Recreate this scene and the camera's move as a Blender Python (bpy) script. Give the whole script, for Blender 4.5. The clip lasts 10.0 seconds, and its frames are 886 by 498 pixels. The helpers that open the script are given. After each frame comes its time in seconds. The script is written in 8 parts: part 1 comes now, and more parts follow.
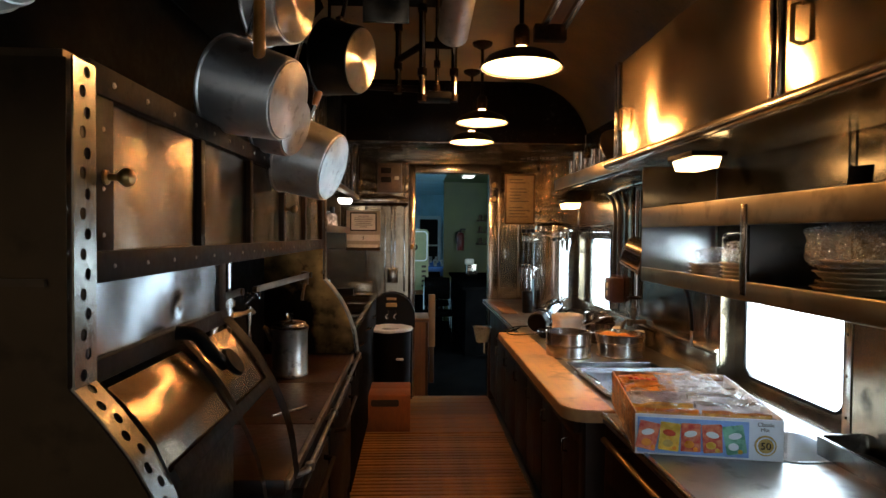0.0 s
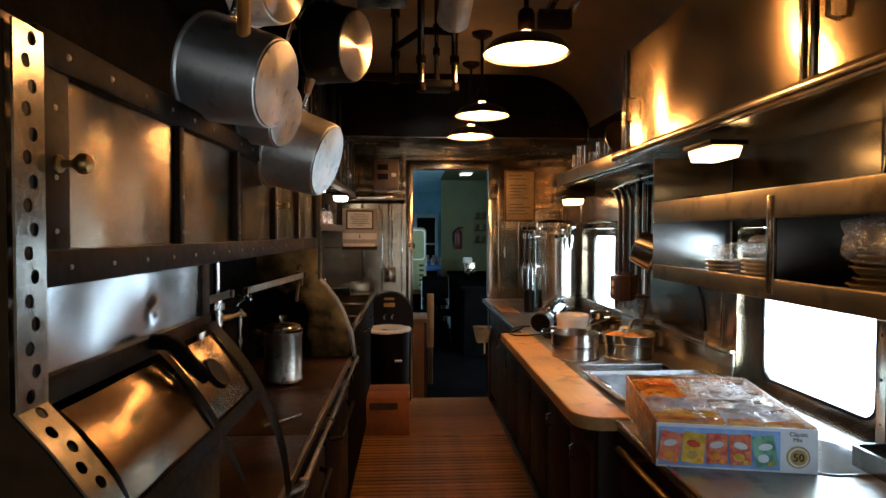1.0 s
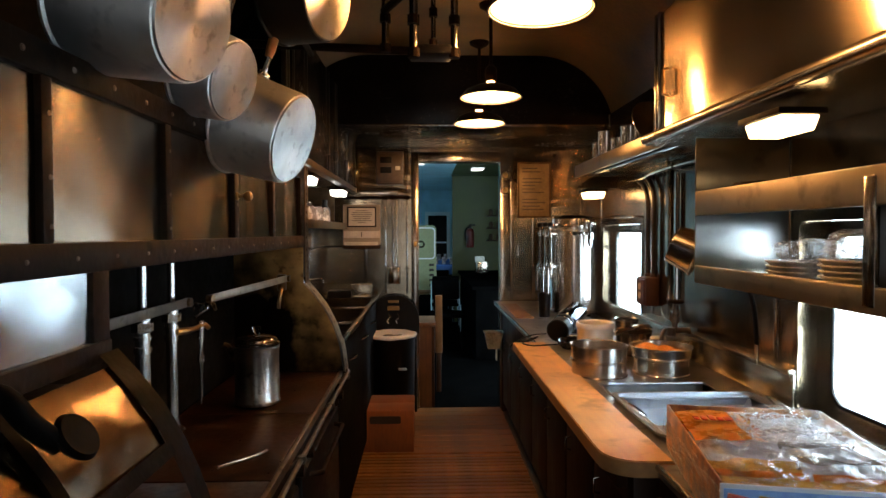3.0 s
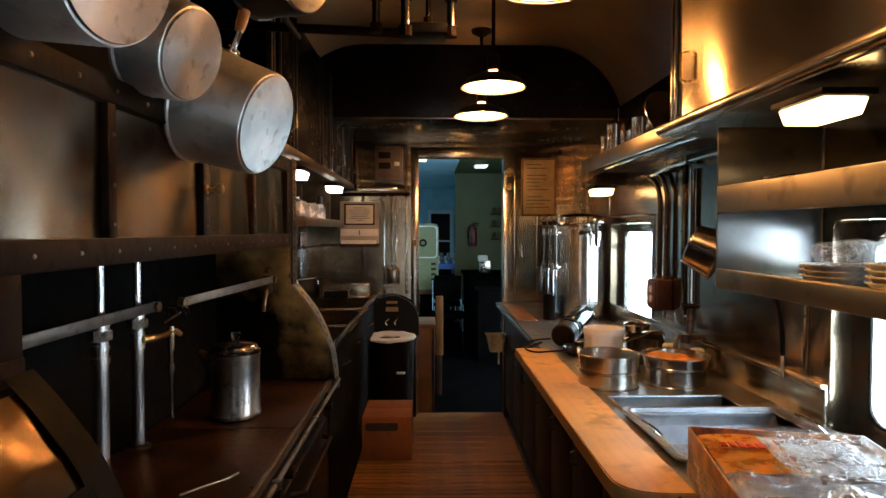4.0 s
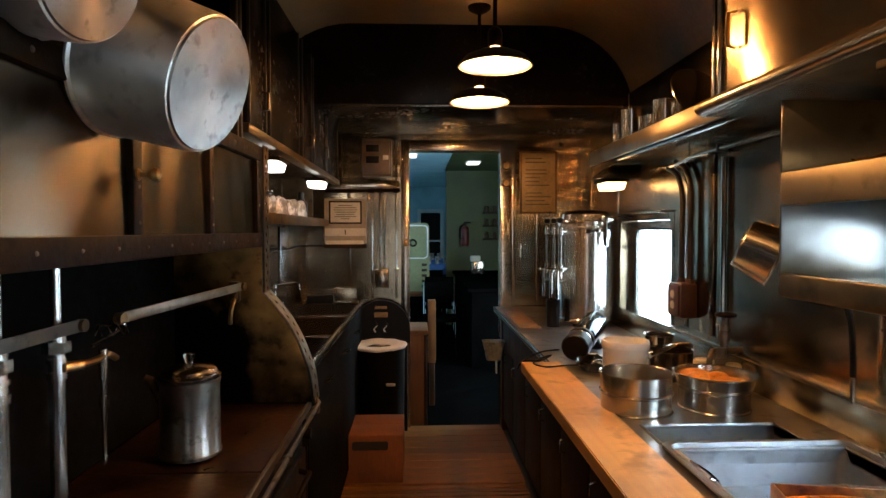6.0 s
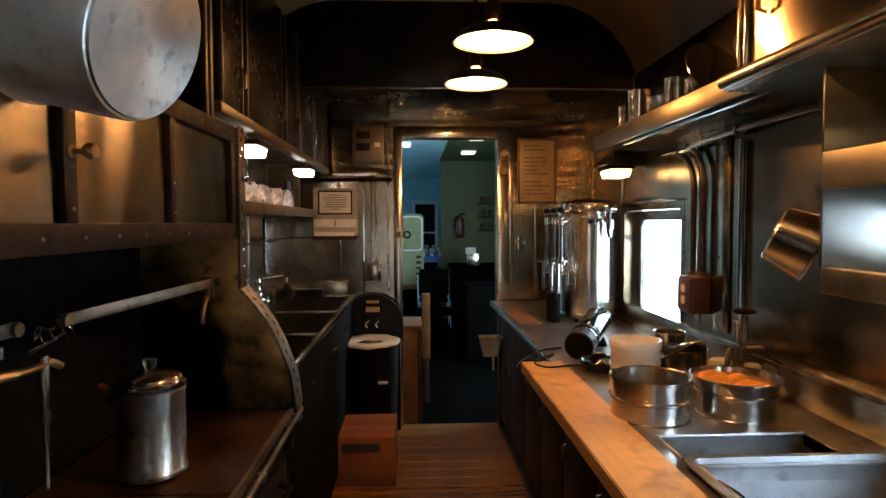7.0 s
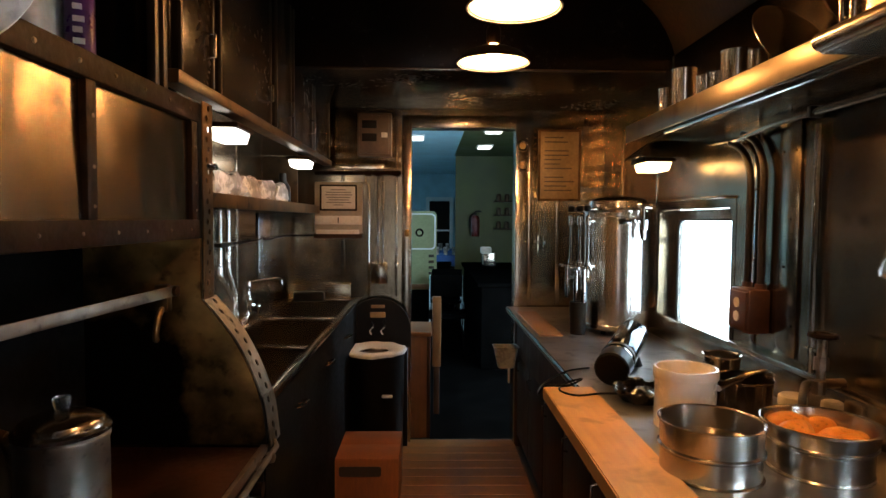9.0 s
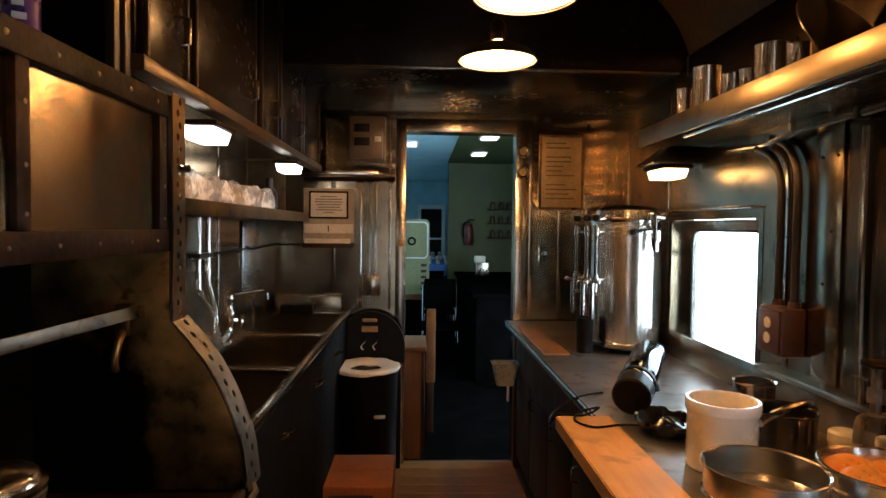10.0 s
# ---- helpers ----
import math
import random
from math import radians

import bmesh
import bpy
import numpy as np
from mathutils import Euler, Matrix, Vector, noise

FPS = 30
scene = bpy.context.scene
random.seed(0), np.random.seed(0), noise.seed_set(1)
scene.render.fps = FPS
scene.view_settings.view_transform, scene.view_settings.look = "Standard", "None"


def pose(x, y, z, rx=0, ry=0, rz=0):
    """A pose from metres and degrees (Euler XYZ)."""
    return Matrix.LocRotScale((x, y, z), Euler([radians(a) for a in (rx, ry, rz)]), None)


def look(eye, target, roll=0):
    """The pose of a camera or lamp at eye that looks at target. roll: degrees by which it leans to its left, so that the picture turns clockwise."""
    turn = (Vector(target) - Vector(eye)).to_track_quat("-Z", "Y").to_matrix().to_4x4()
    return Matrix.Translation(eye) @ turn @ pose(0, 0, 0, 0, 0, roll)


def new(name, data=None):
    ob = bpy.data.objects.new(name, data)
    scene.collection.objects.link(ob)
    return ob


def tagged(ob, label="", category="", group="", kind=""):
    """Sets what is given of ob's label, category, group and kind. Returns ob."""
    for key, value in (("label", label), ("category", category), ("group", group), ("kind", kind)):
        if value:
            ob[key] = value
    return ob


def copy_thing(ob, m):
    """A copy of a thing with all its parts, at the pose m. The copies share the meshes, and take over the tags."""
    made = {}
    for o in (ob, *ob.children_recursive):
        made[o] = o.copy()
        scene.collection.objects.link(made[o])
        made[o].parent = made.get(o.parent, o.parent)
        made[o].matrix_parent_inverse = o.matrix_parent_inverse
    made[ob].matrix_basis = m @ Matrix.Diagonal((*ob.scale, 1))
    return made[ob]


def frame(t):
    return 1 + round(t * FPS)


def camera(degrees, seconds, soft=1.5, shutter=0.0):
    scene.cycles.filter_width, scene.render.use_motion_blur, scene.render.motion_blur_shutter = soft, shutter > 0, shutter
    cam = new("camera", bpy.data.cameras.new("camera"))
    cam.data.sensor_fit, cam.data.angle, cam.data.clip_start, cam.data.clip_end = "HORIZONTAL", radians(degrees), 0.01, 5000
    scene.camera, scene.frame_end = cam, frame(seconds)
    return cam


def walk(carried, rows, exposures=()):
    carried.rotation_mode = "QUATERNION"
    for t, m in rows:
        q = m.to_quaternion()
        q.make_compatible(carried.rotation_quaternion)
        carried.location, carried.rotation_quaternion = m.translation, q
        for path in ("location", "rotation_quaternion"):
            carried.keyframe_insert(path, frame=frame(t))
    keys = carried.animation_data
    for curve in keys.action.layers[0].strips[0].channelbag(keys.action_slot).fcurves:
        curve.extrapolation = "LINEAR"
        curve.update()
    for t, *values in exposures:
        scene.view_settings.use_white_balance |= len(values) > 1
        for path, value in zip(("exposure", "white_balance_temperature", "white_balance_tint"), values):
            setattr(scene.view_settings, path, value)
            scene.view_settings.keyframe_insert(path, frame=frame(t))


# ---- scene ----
cam = camera(72.3, 10.0)
PATH = [
    (0, (-0.024, 0.111, 1.465), (0.072, 2.108, 1.418), 0.5),
    (0.5, (-0.035, 0.18, 1.461), (0.065, 2.177, 1.418), 0.1),
    (1, (-0.035, 0.24, 1.458), (0.072, 2.236, 1.407), 0.1),
    (1.5, (-0.033, 0.308, 1.453), (0.08, 2.304, 1.391), -0.1),
    (2, (-0.016, 0.418, 1.447), (0.088, 2.415, 1.384), -0.2),
    (2.5, (0.008, 0.523, 1.451), (0.086, 2.521, 1.395), -0.3),
    (4, (0.068, 0.8, 1.45), (0.114, 2.798, 1.389), 0.1),
    (4.5, (0.065, 0.898, 1.439), (0.117, 2.896, 1.369), 0.1),
    (5, (0.053, 1.006, 1.445), (0.115, 3.004, 1.389), -0.3),
    (5.5, (0.047, 1.074, 1.447), (0.118, 3.072, 1.391), -0.2),
    (7, (0.059, 1.331, 1.436), (0.158, 3.327, 1.348), -0.2),
    (7.5, (0.079, 1.437, 1.436), (0.175, 3.432, 1.339), -0.3),
    (8, (0.097, 1.539, 1.44), (0.155, 3.536, 1.342), -0.0),
    (8.5, (0.1, 1.604, 1.444), (0.15, 3.601, 1.349), 0.1),
    (9, (0.097, 1.686, 1.441), (0.145, 3.683, 1.344), 0.4),
    (9.5, (0.085, 1.776, 1.443), (0.139, 3.773, 1.363), 0.5),
    (10, (0.065, 1.887, 1.448), (0.146, 3.884, 1.377), 0.7),
]
walk(cam, [(t, look(eye, target, roll)) for t, eye, target, roll in PATH])

# ---- world and light ----
world = bpy.data.worlds.new("world")
scene.world = world
world.use_nodes = True
wn = world.node_tree.nodes
sky = wn.new("ShaderNodeTexSky")
sky.sky_type, sky.sun_disc, sky.sun_elevation, sky.sun_rotation = "NISHITA", False, radians(38), radians(100)
wn["Background"].inputs[1].default_value = 0.12
world.node_tree.links.new(sky.outputs[0], wn["Background"].inputs[0])

WARM = (1.0, 0.465, 0.15)
PENDANTS = [(0.371, 2.373, 2.087), (0.368, 3.662, 2.118), (0.365, 4.269, 2.097)]
PENDANT_POWER = 26.0
LENS_WARM, LENS_COOL, BULB, OUTSIDE = 9.0, 7.0, 40.0, 9.2
scene.view_settings.exposure = 0.0


def lamp_point(name, loc, power, colour, size):
    d = bpy.data.lights.new(name, "POINT")
    d.energy, d.color, d.shadow_soft_size = power, colour, size
    ob = new(name, d)
    ob.location = loc
    return ob


for at in PENDANTS:
    lamp_point("pendant_glow", (at[0], at[1], at[2] + 0.012), PENDANT_POWER, WARM, 0.035)

# ---- materials ----


def material(name, colour, rough=0.5, metal=0.0, var=0.25, scale=6.0, fine=60.0, stretch=(1, 1, 1), bump=0.1,
             rough_var=0.15, second=None, spots=0.0, ripple=False, spec=0.5, coat=0.0, pieces=0.0, aniso=0.0, brush="round", mottle=0.35):
    """Principled surface with two scales of variation: broad stains and fine grain. brush: the direction of the
    polishing lines, or "round" for a turned piece."""
    m = bpy.data.materials.new(name)
    m.use_nodes = True
    nt = m.node_tree
    n, l = nt.nodes, nt.links
    b = n["Principled BSDF"]
    tc = n.new("ShaderNodeTexCoord")
    mp = n.new("ShaderNodeMapping")
    mp.inputs["Scale"].default_value = stretch
    l.new(tc.outputs["Object"], mp.inputs["Vector"])
    broad = n.new("ShaderNodeTexNoise")
    broad.inputs["Scale"].default_value, broad.inputs["Detail"].default_value = scale, 5
    l.new(tc.outputs["Object"], broad.inputs["Vector"])
    grain = n.new("ShaderNodeTexNoise")
    grain.inputs["Scale"].default_value, grain.inputs["Detail"].default_value = fine, 4
    l.new(mp.outputs["Vector"], grain.inputs["Vector"])
    ramp = n.new("ShaderNodeValToRGB")
    lo = second or tuple(c * (1 - 2 * var) for c in colour)
    hi = colour if second else tuple(min(1, c * (1 + var)) for c in colour)
    ramp.color_ramp.elements[0].position, ramp.color_ramp.elements[1].position = 0.32, 0.68
    ramp.color_ramp.elements[0].color, ramp.color_ramp.elements[1].color = (*lo, 1), (*hi, 1)
    l.new(broad.outputs["Fac"], ramp.inputs["Fac"])
    mix = n.new("ShaderNodeMixRGB")
    mix.blend_type = "OVERLAY"
    mix.inputs[0].default_value = 0.04 if metal > 0.5 else mottle
    l.new(ramp.outputs["Color"], mix.inputs[1])
    l.new(grain.outputs["Fac"], mix.inputs[2])
    out = mix.outputs[0]
    if spots:
        vor = n.new("ShaderNodeTexNoise")
        vor.inputs["Scale"].default_value, vor.inputs["Detail"].default_value = scale * 3.5, 6
        l.new(tc.outputs["Object"], vor.inputs["Vector"])
        sr = n.new("ShaderNodeMapRange")
        sr.inputs[1].default_value, sr.inputs[2].default_value = 0.56, 0.70
        l.new(vor.outputs["Fac"], sr.inputs[0])
        sm = n.new("ShaderNodeMixRGB")
        sm.inputs[2].default_value = (*[c * (1 - spots) for c in lo], 1)
        l.new(sr.outputs[0], sm.inputs[0])
        l.new(out, sm.inputs[1])
        out = sm.outputs[0]
    if pieces:
        oi = n.new("ShaderNodeObjectInfo")
        hv = n.new("ShaderNodeHueSaturation")
        pr = n.new("ShaderNodeMapRange")
        pr.inputs[3].default_value, pr.inputs[4].default_value = 1 - pieces, 1 + pieces
        l.new(oi.outputs["Random"], pr.inputs[0])
        l.new(pr.outputs[0], hv.inputs["Value"])
        l.new(out, hv.inputs["Color"])
        out = hv.outputs["Color"]
    l.new(out, b.inputs["Base Color"])
    rr = n.new("ShaderNodeMapRange")
    rr.inputs[1].default_value, rr.inputs[2].default_value = 0.3, 0.7
    rr.inputs[3].default_value, rr.inputs[4].default_value = max(0.02, rough - rough_var), min(1, rough + rough_var)
    add = n.new("ShaderNodeMath")
    add.operation = "ADD"
    half = n.new("ShaderNodeMath")
    half.operation = "MULTIPLY"
    half.inputs[1].default_value = 0.5
    damp = n.new("ShaderNodeMapRange")
    keep = 0.3 if metal > 0.5 else 1.0
    damp.inputs[3].default_value, damp.inputs[4].default_value = 0.5 - keep / 2, 0.5 + keep / 2
    l.new(grain.outputs["Fac"], damp.inputs[0])
    l.new(broad.outputs["Fac"], add.inputs[0])
    l.new((grain if ripple else damp).outputs[0], add.inputs[1])
    l.new(add.outputs[0], half.inputs[0])
    l.new(half.outputs[0], rr.inputs[0])
    l.new(rr.outputs[0], b.inputs["Roughness"])
    b.inputs["Metallic"].default_value = metal
    b.inputs["Coat Weight"].default_value = coat
    b.inputs["Specular IOR Level"].default_value = spec
    if aniso:
        b.inputs["Anisotropic"].default_value, b.inputs["Anisotropic Rotation"].default_value = aniso, 0.25
        if brush == "round":
            tg = n.new("ShaderNodeTangent")
            tg.direction_type, tg.axis = "RADIAL", "Z"
            l.new(tg.outputs[0], b.inputs["Tangent"])
        else:
            cx = n.new("ShaderNodeCombineXYZ")
            for i in range(3):
                cx.inputs[i].default_value = brush[i]
            l.new(cx.outputs[0], b.inputs["Tangent"])
    if metal > 0.5 and not ripple:
        bump *= 0.12
    if bump:
        bp = n.new("ShaderNodeBump")
        bp.inputs["Strength"].default_value, bp.inputs["Distance"].default_value = bump, 0.01
        l.new(half.outputs[0], bp.inputs["Height"])
        l.new(bp.outputs["Normal"], b.inputs["Normal"])
    return m


def add_soot_shade(m, centre, near, far):
    """A dark cloud of soot and shade with a ragged edge, put into the colour around centre (in the object's own
    metres).
    """
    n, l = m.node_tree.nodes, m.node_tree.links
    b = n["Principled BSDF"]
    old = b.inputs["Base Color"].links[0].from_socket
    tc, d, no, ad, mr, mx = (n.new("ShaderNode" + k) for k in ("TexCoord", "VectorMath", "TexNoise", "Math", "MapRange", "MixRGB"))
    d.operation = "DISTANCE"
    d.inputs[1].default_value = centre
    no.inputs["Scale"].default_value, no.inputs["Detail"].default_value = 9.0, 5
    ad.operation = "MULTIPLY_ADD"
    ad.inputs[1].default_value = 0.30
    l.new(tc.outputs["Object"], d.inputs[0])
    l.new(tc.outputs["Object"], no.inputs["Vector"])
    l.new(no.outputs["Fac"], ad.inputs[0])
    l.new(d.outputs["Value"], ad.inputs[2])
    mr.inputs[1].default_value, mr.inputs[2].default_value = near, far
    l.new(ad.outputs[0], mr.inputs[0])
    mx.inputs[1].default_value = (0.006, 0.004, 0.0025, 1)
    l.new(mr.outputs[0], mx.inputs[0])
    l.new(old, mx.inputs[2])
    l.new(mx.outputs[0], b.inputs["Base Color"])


def glow(name, colour, strength):
    m = bpy.data.materials.new(name)
    m.use_nodes = True
    b = m.node_tree.nodes["Principled BSDF"]
    b.inputs["Base Color"].default_value = (0.8, 0.8, 0.8, 1)
    b.inputs["Emission Color"].default_value = (*colour, 1)
    b.inputs["Emission Strength"].default_value = strength
    return m


def clear(name, colour=(1, 1, 1), rough=0.05, ior=1.12):
    m = bpy.data.materials.new(name)
    m.use_nodes = True
    b = m.node_tree.nodes["Principled BSDF"]
    b.inputs["Base Color"].default_value = (*colour, 1)
    b.inputs["Transmission Weight"].default_value = 1.0
    b.inputs["Roughness"].default_value = rough
    b.inputs["IOR"].default_value = ior
    return m


def film_wrap(name, low=0.06, high=0.62, cloudy=0.25, fold=26):
    """Crinkled clear wrap: mostly see-through, with sharp folds that glint."""
    m = bpy.data.materials.new(name)
    m.use_nodes = True
    nt = m.node_tree
    n, l = nt.nodes, nt.links
    n.remove(n["Principled BSDF"])
    t, g, mx = n.new("ShaderNodeBsdfTransparent"), n.new("ShaderNodeBsdfGlossy"), n.new("ShaderNodeMixShader")
    d, mx2 = n.new("ShaderNodeBsdfDiffuse"), n.new("ShaderNodeMixShader")
    d.inputs["Color"].default_value = (0.8, 0.8, 0.8, 1)
    g.inputs["Roughness"].default_value = 0.12
    no, bp = n.new("ShaderNodeTexNoise"), n.new("ShaderNodeBump")
    no.inputs["Scale"].default_value, no.inputs["Detail"].default_value = fold, 3
    bp.inputs["Strength"].default_value, bp.inputs["Distance"].default_value = 0.9, 0.02
    rp = n.new("ShaderNodeMapRange")
    rp.inputs[1].default_value, rp.inputs[2].default_value = 0.42, 0.66
    rp.inputs[3].default_value, rp.inputs[4].default_value = low, high
    l.new(no.outputs["Fac"], bp.inputs["Height"])
    l.new(no.outputs["Fac"], rp.inputs[0])
    l.new(bp.outputs["Normal"], g.inputs["Normal"])
    l.new(bp.outputs["Normal"], d.inputs["Normal"])
    mx2.inputs[0].default_value = cloudy
    l.new(g.outputs[0], mx2.inputs[1])
    l.new(d.outputs[0], mx2.inputs[2])
    l.new(rp.outputs[0], mx.inputs[0])
    l.new(t.outputs[0], mx.inputs[1])
    l.new(mx2.outputs[0], mx.inputs[2])
    l.new(mx.outputs[0], n["Material Output"].inputs["Surface"])
    return m


STEEL = material("brushed_steel", (0.42, 0.37, 0.305), 0.20, 1.0, 0.15, 4, 90, (1, 1, 0.04), 0.05, 0.04)
STEEL_H = material("brushed_steel_lengthwise", (0.44, 0.375, 0.285), 0.24, 1.0, 0.15, 4, 90, (1, 0.04, 1), 0.05, 0.04, spots=0.08, aniso=0.6, brush=(0, 1, 0))
STEEL_X = material("brushed_steel_crosswise", (0.44, 0.42, 0.385), 0.20, 1.0, 0.15, 4, 90, (0.04, 1, 1), 0.05, 0.04)
STEEL_WALL = material("wall_steel", (0.30, 0.225, 0.145), 0.23, 1.0, 0.30, 2.6, 50, (1, 1, 0.05), 0.05, 0.07, spots=0.35)
STEEL_END = material("smooth_end_wall_steel", (0.38, 0.31, 0.22), 0.20, 1.0, 0.2, 4, 60, (1, 1, 0.06), 0.05, 0.05, spots=0.15)
STEEL_RIPPLE = material("rippled_panel_steel", (0.66, 0.50, 0.31), 0.13, 1.0, 0.15, 4, 60, (1, 1, 0.05), 0.04, 0.04)
COUNTER_STEEL = material("satin_counter_steel", (0.42, 0.405, 0.385), 0.34, 1.0, 0.2, 4, 90, (1, 0.04, 1), 0.05, 0.06, spots=0.2)
BASIN_STEEL = material("bright_basin_steel", (0.80, 0.80, 0.80), 0.34, 1.0, 0.1, 5, 60, (1, 1, 1), 0.04, 0.05)
PAN_STEEL = material("dull_pan_steel", (0.34, 0.355, 0.375), 0.46, 0.9, 0.15, 5, 60, (1, 1, 1), 0.05, 0.08, spots=0.1)
RACK_BRIGHT = material("bright_rack_steel", (0.19, 0.18, 0.168), 0.32, 1.0, 0.15, 3, 60, (1, 1, 0.05), 0.03, 0.03, spots=0.1, aniso=0.9, brush=(0, 0, 1))
STRIP_STEEL = material("worn_strip_steel", (0.24, 0.225, 0.20), 0.225, 1.0, 0.25, 9, 60, (1, 1, 1), 0.0, 0.02, spots=0.2)
# Window's reflection put into the colour: brighter and cooler than the door steel.
BRIGHT_SHEET = material("reflection_bright_sheet", (0.46, 0.47, 0.48), 0.225, 1.0, 0.1, 5, 30, (1, 1, 1), 0.0, 0.02, spots=0.08)
MIRROR_STEEL = material("mirror_finished_steel", (0.60, 0.45, 0.27), 0.215, 1.0, 0.10, 2.5, 40, (1, 0.05, 1), 0.03, 0.025, aniso=1.0, brush=(0, 1, 0))
FOIL = material("silver_bag_foil", (0.74, 0.72, 0.72), 0.22, 0.7, 0.1, 20, 50, bump=0.3, rough_var=0.04)
# Near-black for real black parts and for added sheets that stand in for shade.
BACKSPLASH = material("matte_black_and_shade", (0.0025, 0.002, 0.0015), 0.75, 0.0, 0.3, 5, 40, (1, 1, 1), 0.1, 0.12, spec=0.06)
BIN_STEEL = material("browned_bin_steel", (0.145, 0.090, 0.042), 0.235, 1.0, 0.35, 4, 30, (1, 1, 1), 0.0, 0.03, second=(0.075, 0.05, 0.028), spots=0.4)
DULL_STEEL = material("dull_grey_steel", (0.062, 0.052, 0.042), 0.42, 0.9, 0.2, 6, 50, (1, 1, 1), 0.06, 0.10)
TARNISHED = material("tarnished_aluminium", (0.34, 0.305, 0.265), 0.36, 1.0, 0.22, 10, 60, (1, 1, 0.2), 0.08, 0.05, spots=0.35, aniso=0.5)
PRINT_RED = material("printed_red", (0.62, 0.05, 0.035), 0.45, 0.0, 0.3, 70, 90, second=(0.82, 0.30, 0.16), bump=0.0)
BAR_STEEL = material("dull_bar_steel", (0.23, 0.195, 0.16), 0.42, 0.9, 0.25, 8, 60, (1, 1, 1), 0.06, 0.08, spots=0.3)
MILKY = material("milky_plastic", (0.24, 0.25, 0.24), 0.3, 0.0, 0.1, 9, 60, bump=0.03)
# Brighter strip steel, with lamp and window reflections put into its colour.
STRIP_FAR = material("bright_perforated_steel", (0.40, 0.36, 0.30), 0.40, 1.0, 0.25, 9, 60, (1, 1, 1), 0.06, 0.08, spots=0.25)
LIP_STEEL = material("satin_shelf_lip", (0.27, 0.215, 0.135), 0.34, 1.0, 0.2, 3, 90, (1, 0.04, 1), 0.05, 0.06, spots=0.15, aniso=0.4, brush=(0, 1, 0))
SATIN = material("satin_pipe_steel", (0.74, 0.71, 0.67), 0.26, 1.0, 0.12, 6, 80, (1, 1, 0.1), 0.02, 0.05)
POLISHED = material("polished_steel", (0.55, 0.52, 0.48), 0.20, 1.0, 0.12, 5, 80, (1, 1, 0.1), 0.02, 0.045)
PAN_BRUSHED = material("brushed_pan_steel", (0.52, 0.49, 0.45), 0.25, 1.0, 0.15, 6, 120, (1, 1, 0.04), 0.05, 0.02, aniso=0.7)
CHROME = material("chrome", (0.72, 0.71, 0.70), 0.08, 1.0, 0.05, 8, 80, (1, 1, 1), 0.0, 0.03)
ALUM = material("spun_aluminium", (0.74, 0.72, 0.69), 0.44, 1.0, 0.12, 7, 120, (1, 1, 0.06), 0.03, 0.05, spots=0.1, aniso=0.6)
ALUM_BASE = material("scuffed_aluminium_base", (0.44, 0.425, 0.40), 0.36, 1.0, 0.18, 9, 60, (1, 1, 1), 0.05, 0.06, spots=0.18, aniso=0.6)
SPUN = material("spun_bright_base", (0.38, 0.36, 0.33), 0.30, 1.0, 0.12, 9, 60, (1, 1, 1), 0.0, 0.03, spots=0.1, aniso=1.0)
GALV = material("dented_sheet_steel", (0.27, 0.215, 0.155), 0.25, 1.0, 0.2, 3.0, 30, (1, 1, 1), 0.0, 0.035, second=(0.155, 0.118, 0.078), spots=0.2, aniso=0.75, brush=(0, 1, 0))
IRON = material("dark_iron_frame", (0.014, 0.0068, 0.003), 0.50, 0.0, 0.35, 7, 60, (1, 1, 1), 0.15, 0.12, spec=0.06, spots=0.3)
SOOT = material("sooty_sheet_metal", (0.075, 0.047, 0.024), 0.38, 0.5, 0.35, 4, 30, (1, 1, 1), 0.12, 0.09, spots=0.5, spec=0.3)
PANEL_BROWN = material("heat_browned_steel", (0.17, 0.098, 0.042), 0.37, 0.9, 0.4, 5, 40, (1, 1, 1), 0.10, 0.07, spots=0.45)
BLACK = material("black_enamel", (0.004, 0.0033, 0.003), 0.45, 0.0, 0.2, 6, 60, (1, 1, 1), 0.05, 0.1, spec=0.14)
BLACK_PLASTIC = material("black_plastic", (0.0035, 0.0035, 0.0038), 0.42, 0.0, 0.2, 9, 120, (1, 1, 1), 0.08, 0.1, spec=0.16)
# Darker near plate; the far one is brightened for lamp reflections on it.
NEAR_PLATE = material("dark_brown_near_plate", (0.085, 0.050, 0.023), 0.36, 0.8, 0.4, 2.5, 30, (1, 1, 1), 0.10, 0.06, second=(0.035, 0.022, 0.012), spots=0.4)
PLATE_BROWN = material("glow_brightened_plate", (0.86, 0.46, 0.14), 0.36, 0.9, 0.35, 5.0, 14, (1, 1, 1), 0.35, 0.06, second=(0.16, 0.08, 0.03), spots=0.5, ripple=True)
# Soot and shade darken the plate's lower left, then its lower right corner.
add_soot_shade(PLATE_BROWN, (0.06, 0.0, 0.98), 0.36, 0.58)
add_soot_shade(PLATE_BROWN, (0.50, 0.0, 0.80), 0.20, 0.46)
RANGE_TOP = material("seasoned_iron_plate", (0.026, 0.0088, 0.0028), 0.36, 0.0, 0.4, 6, 50, (1, 1, 1), 0.12, 0.12, spots=0.45, spec=0.2)
WORN_BOARD = material("worn_brown_board", (0.24, 0.125, 0.055), 0.38, 0.0, 0.25, 4, 45, (1, 0.05, 1), 0.08, 0.1, spots=0.25)
MAPLE = material("maple_board", (0.70, 0.40, 0.15), 0.36, 0.0, 0.16, 3, 45, (1, 0.05, 1), 0.08, 0.1, spots=0.12)
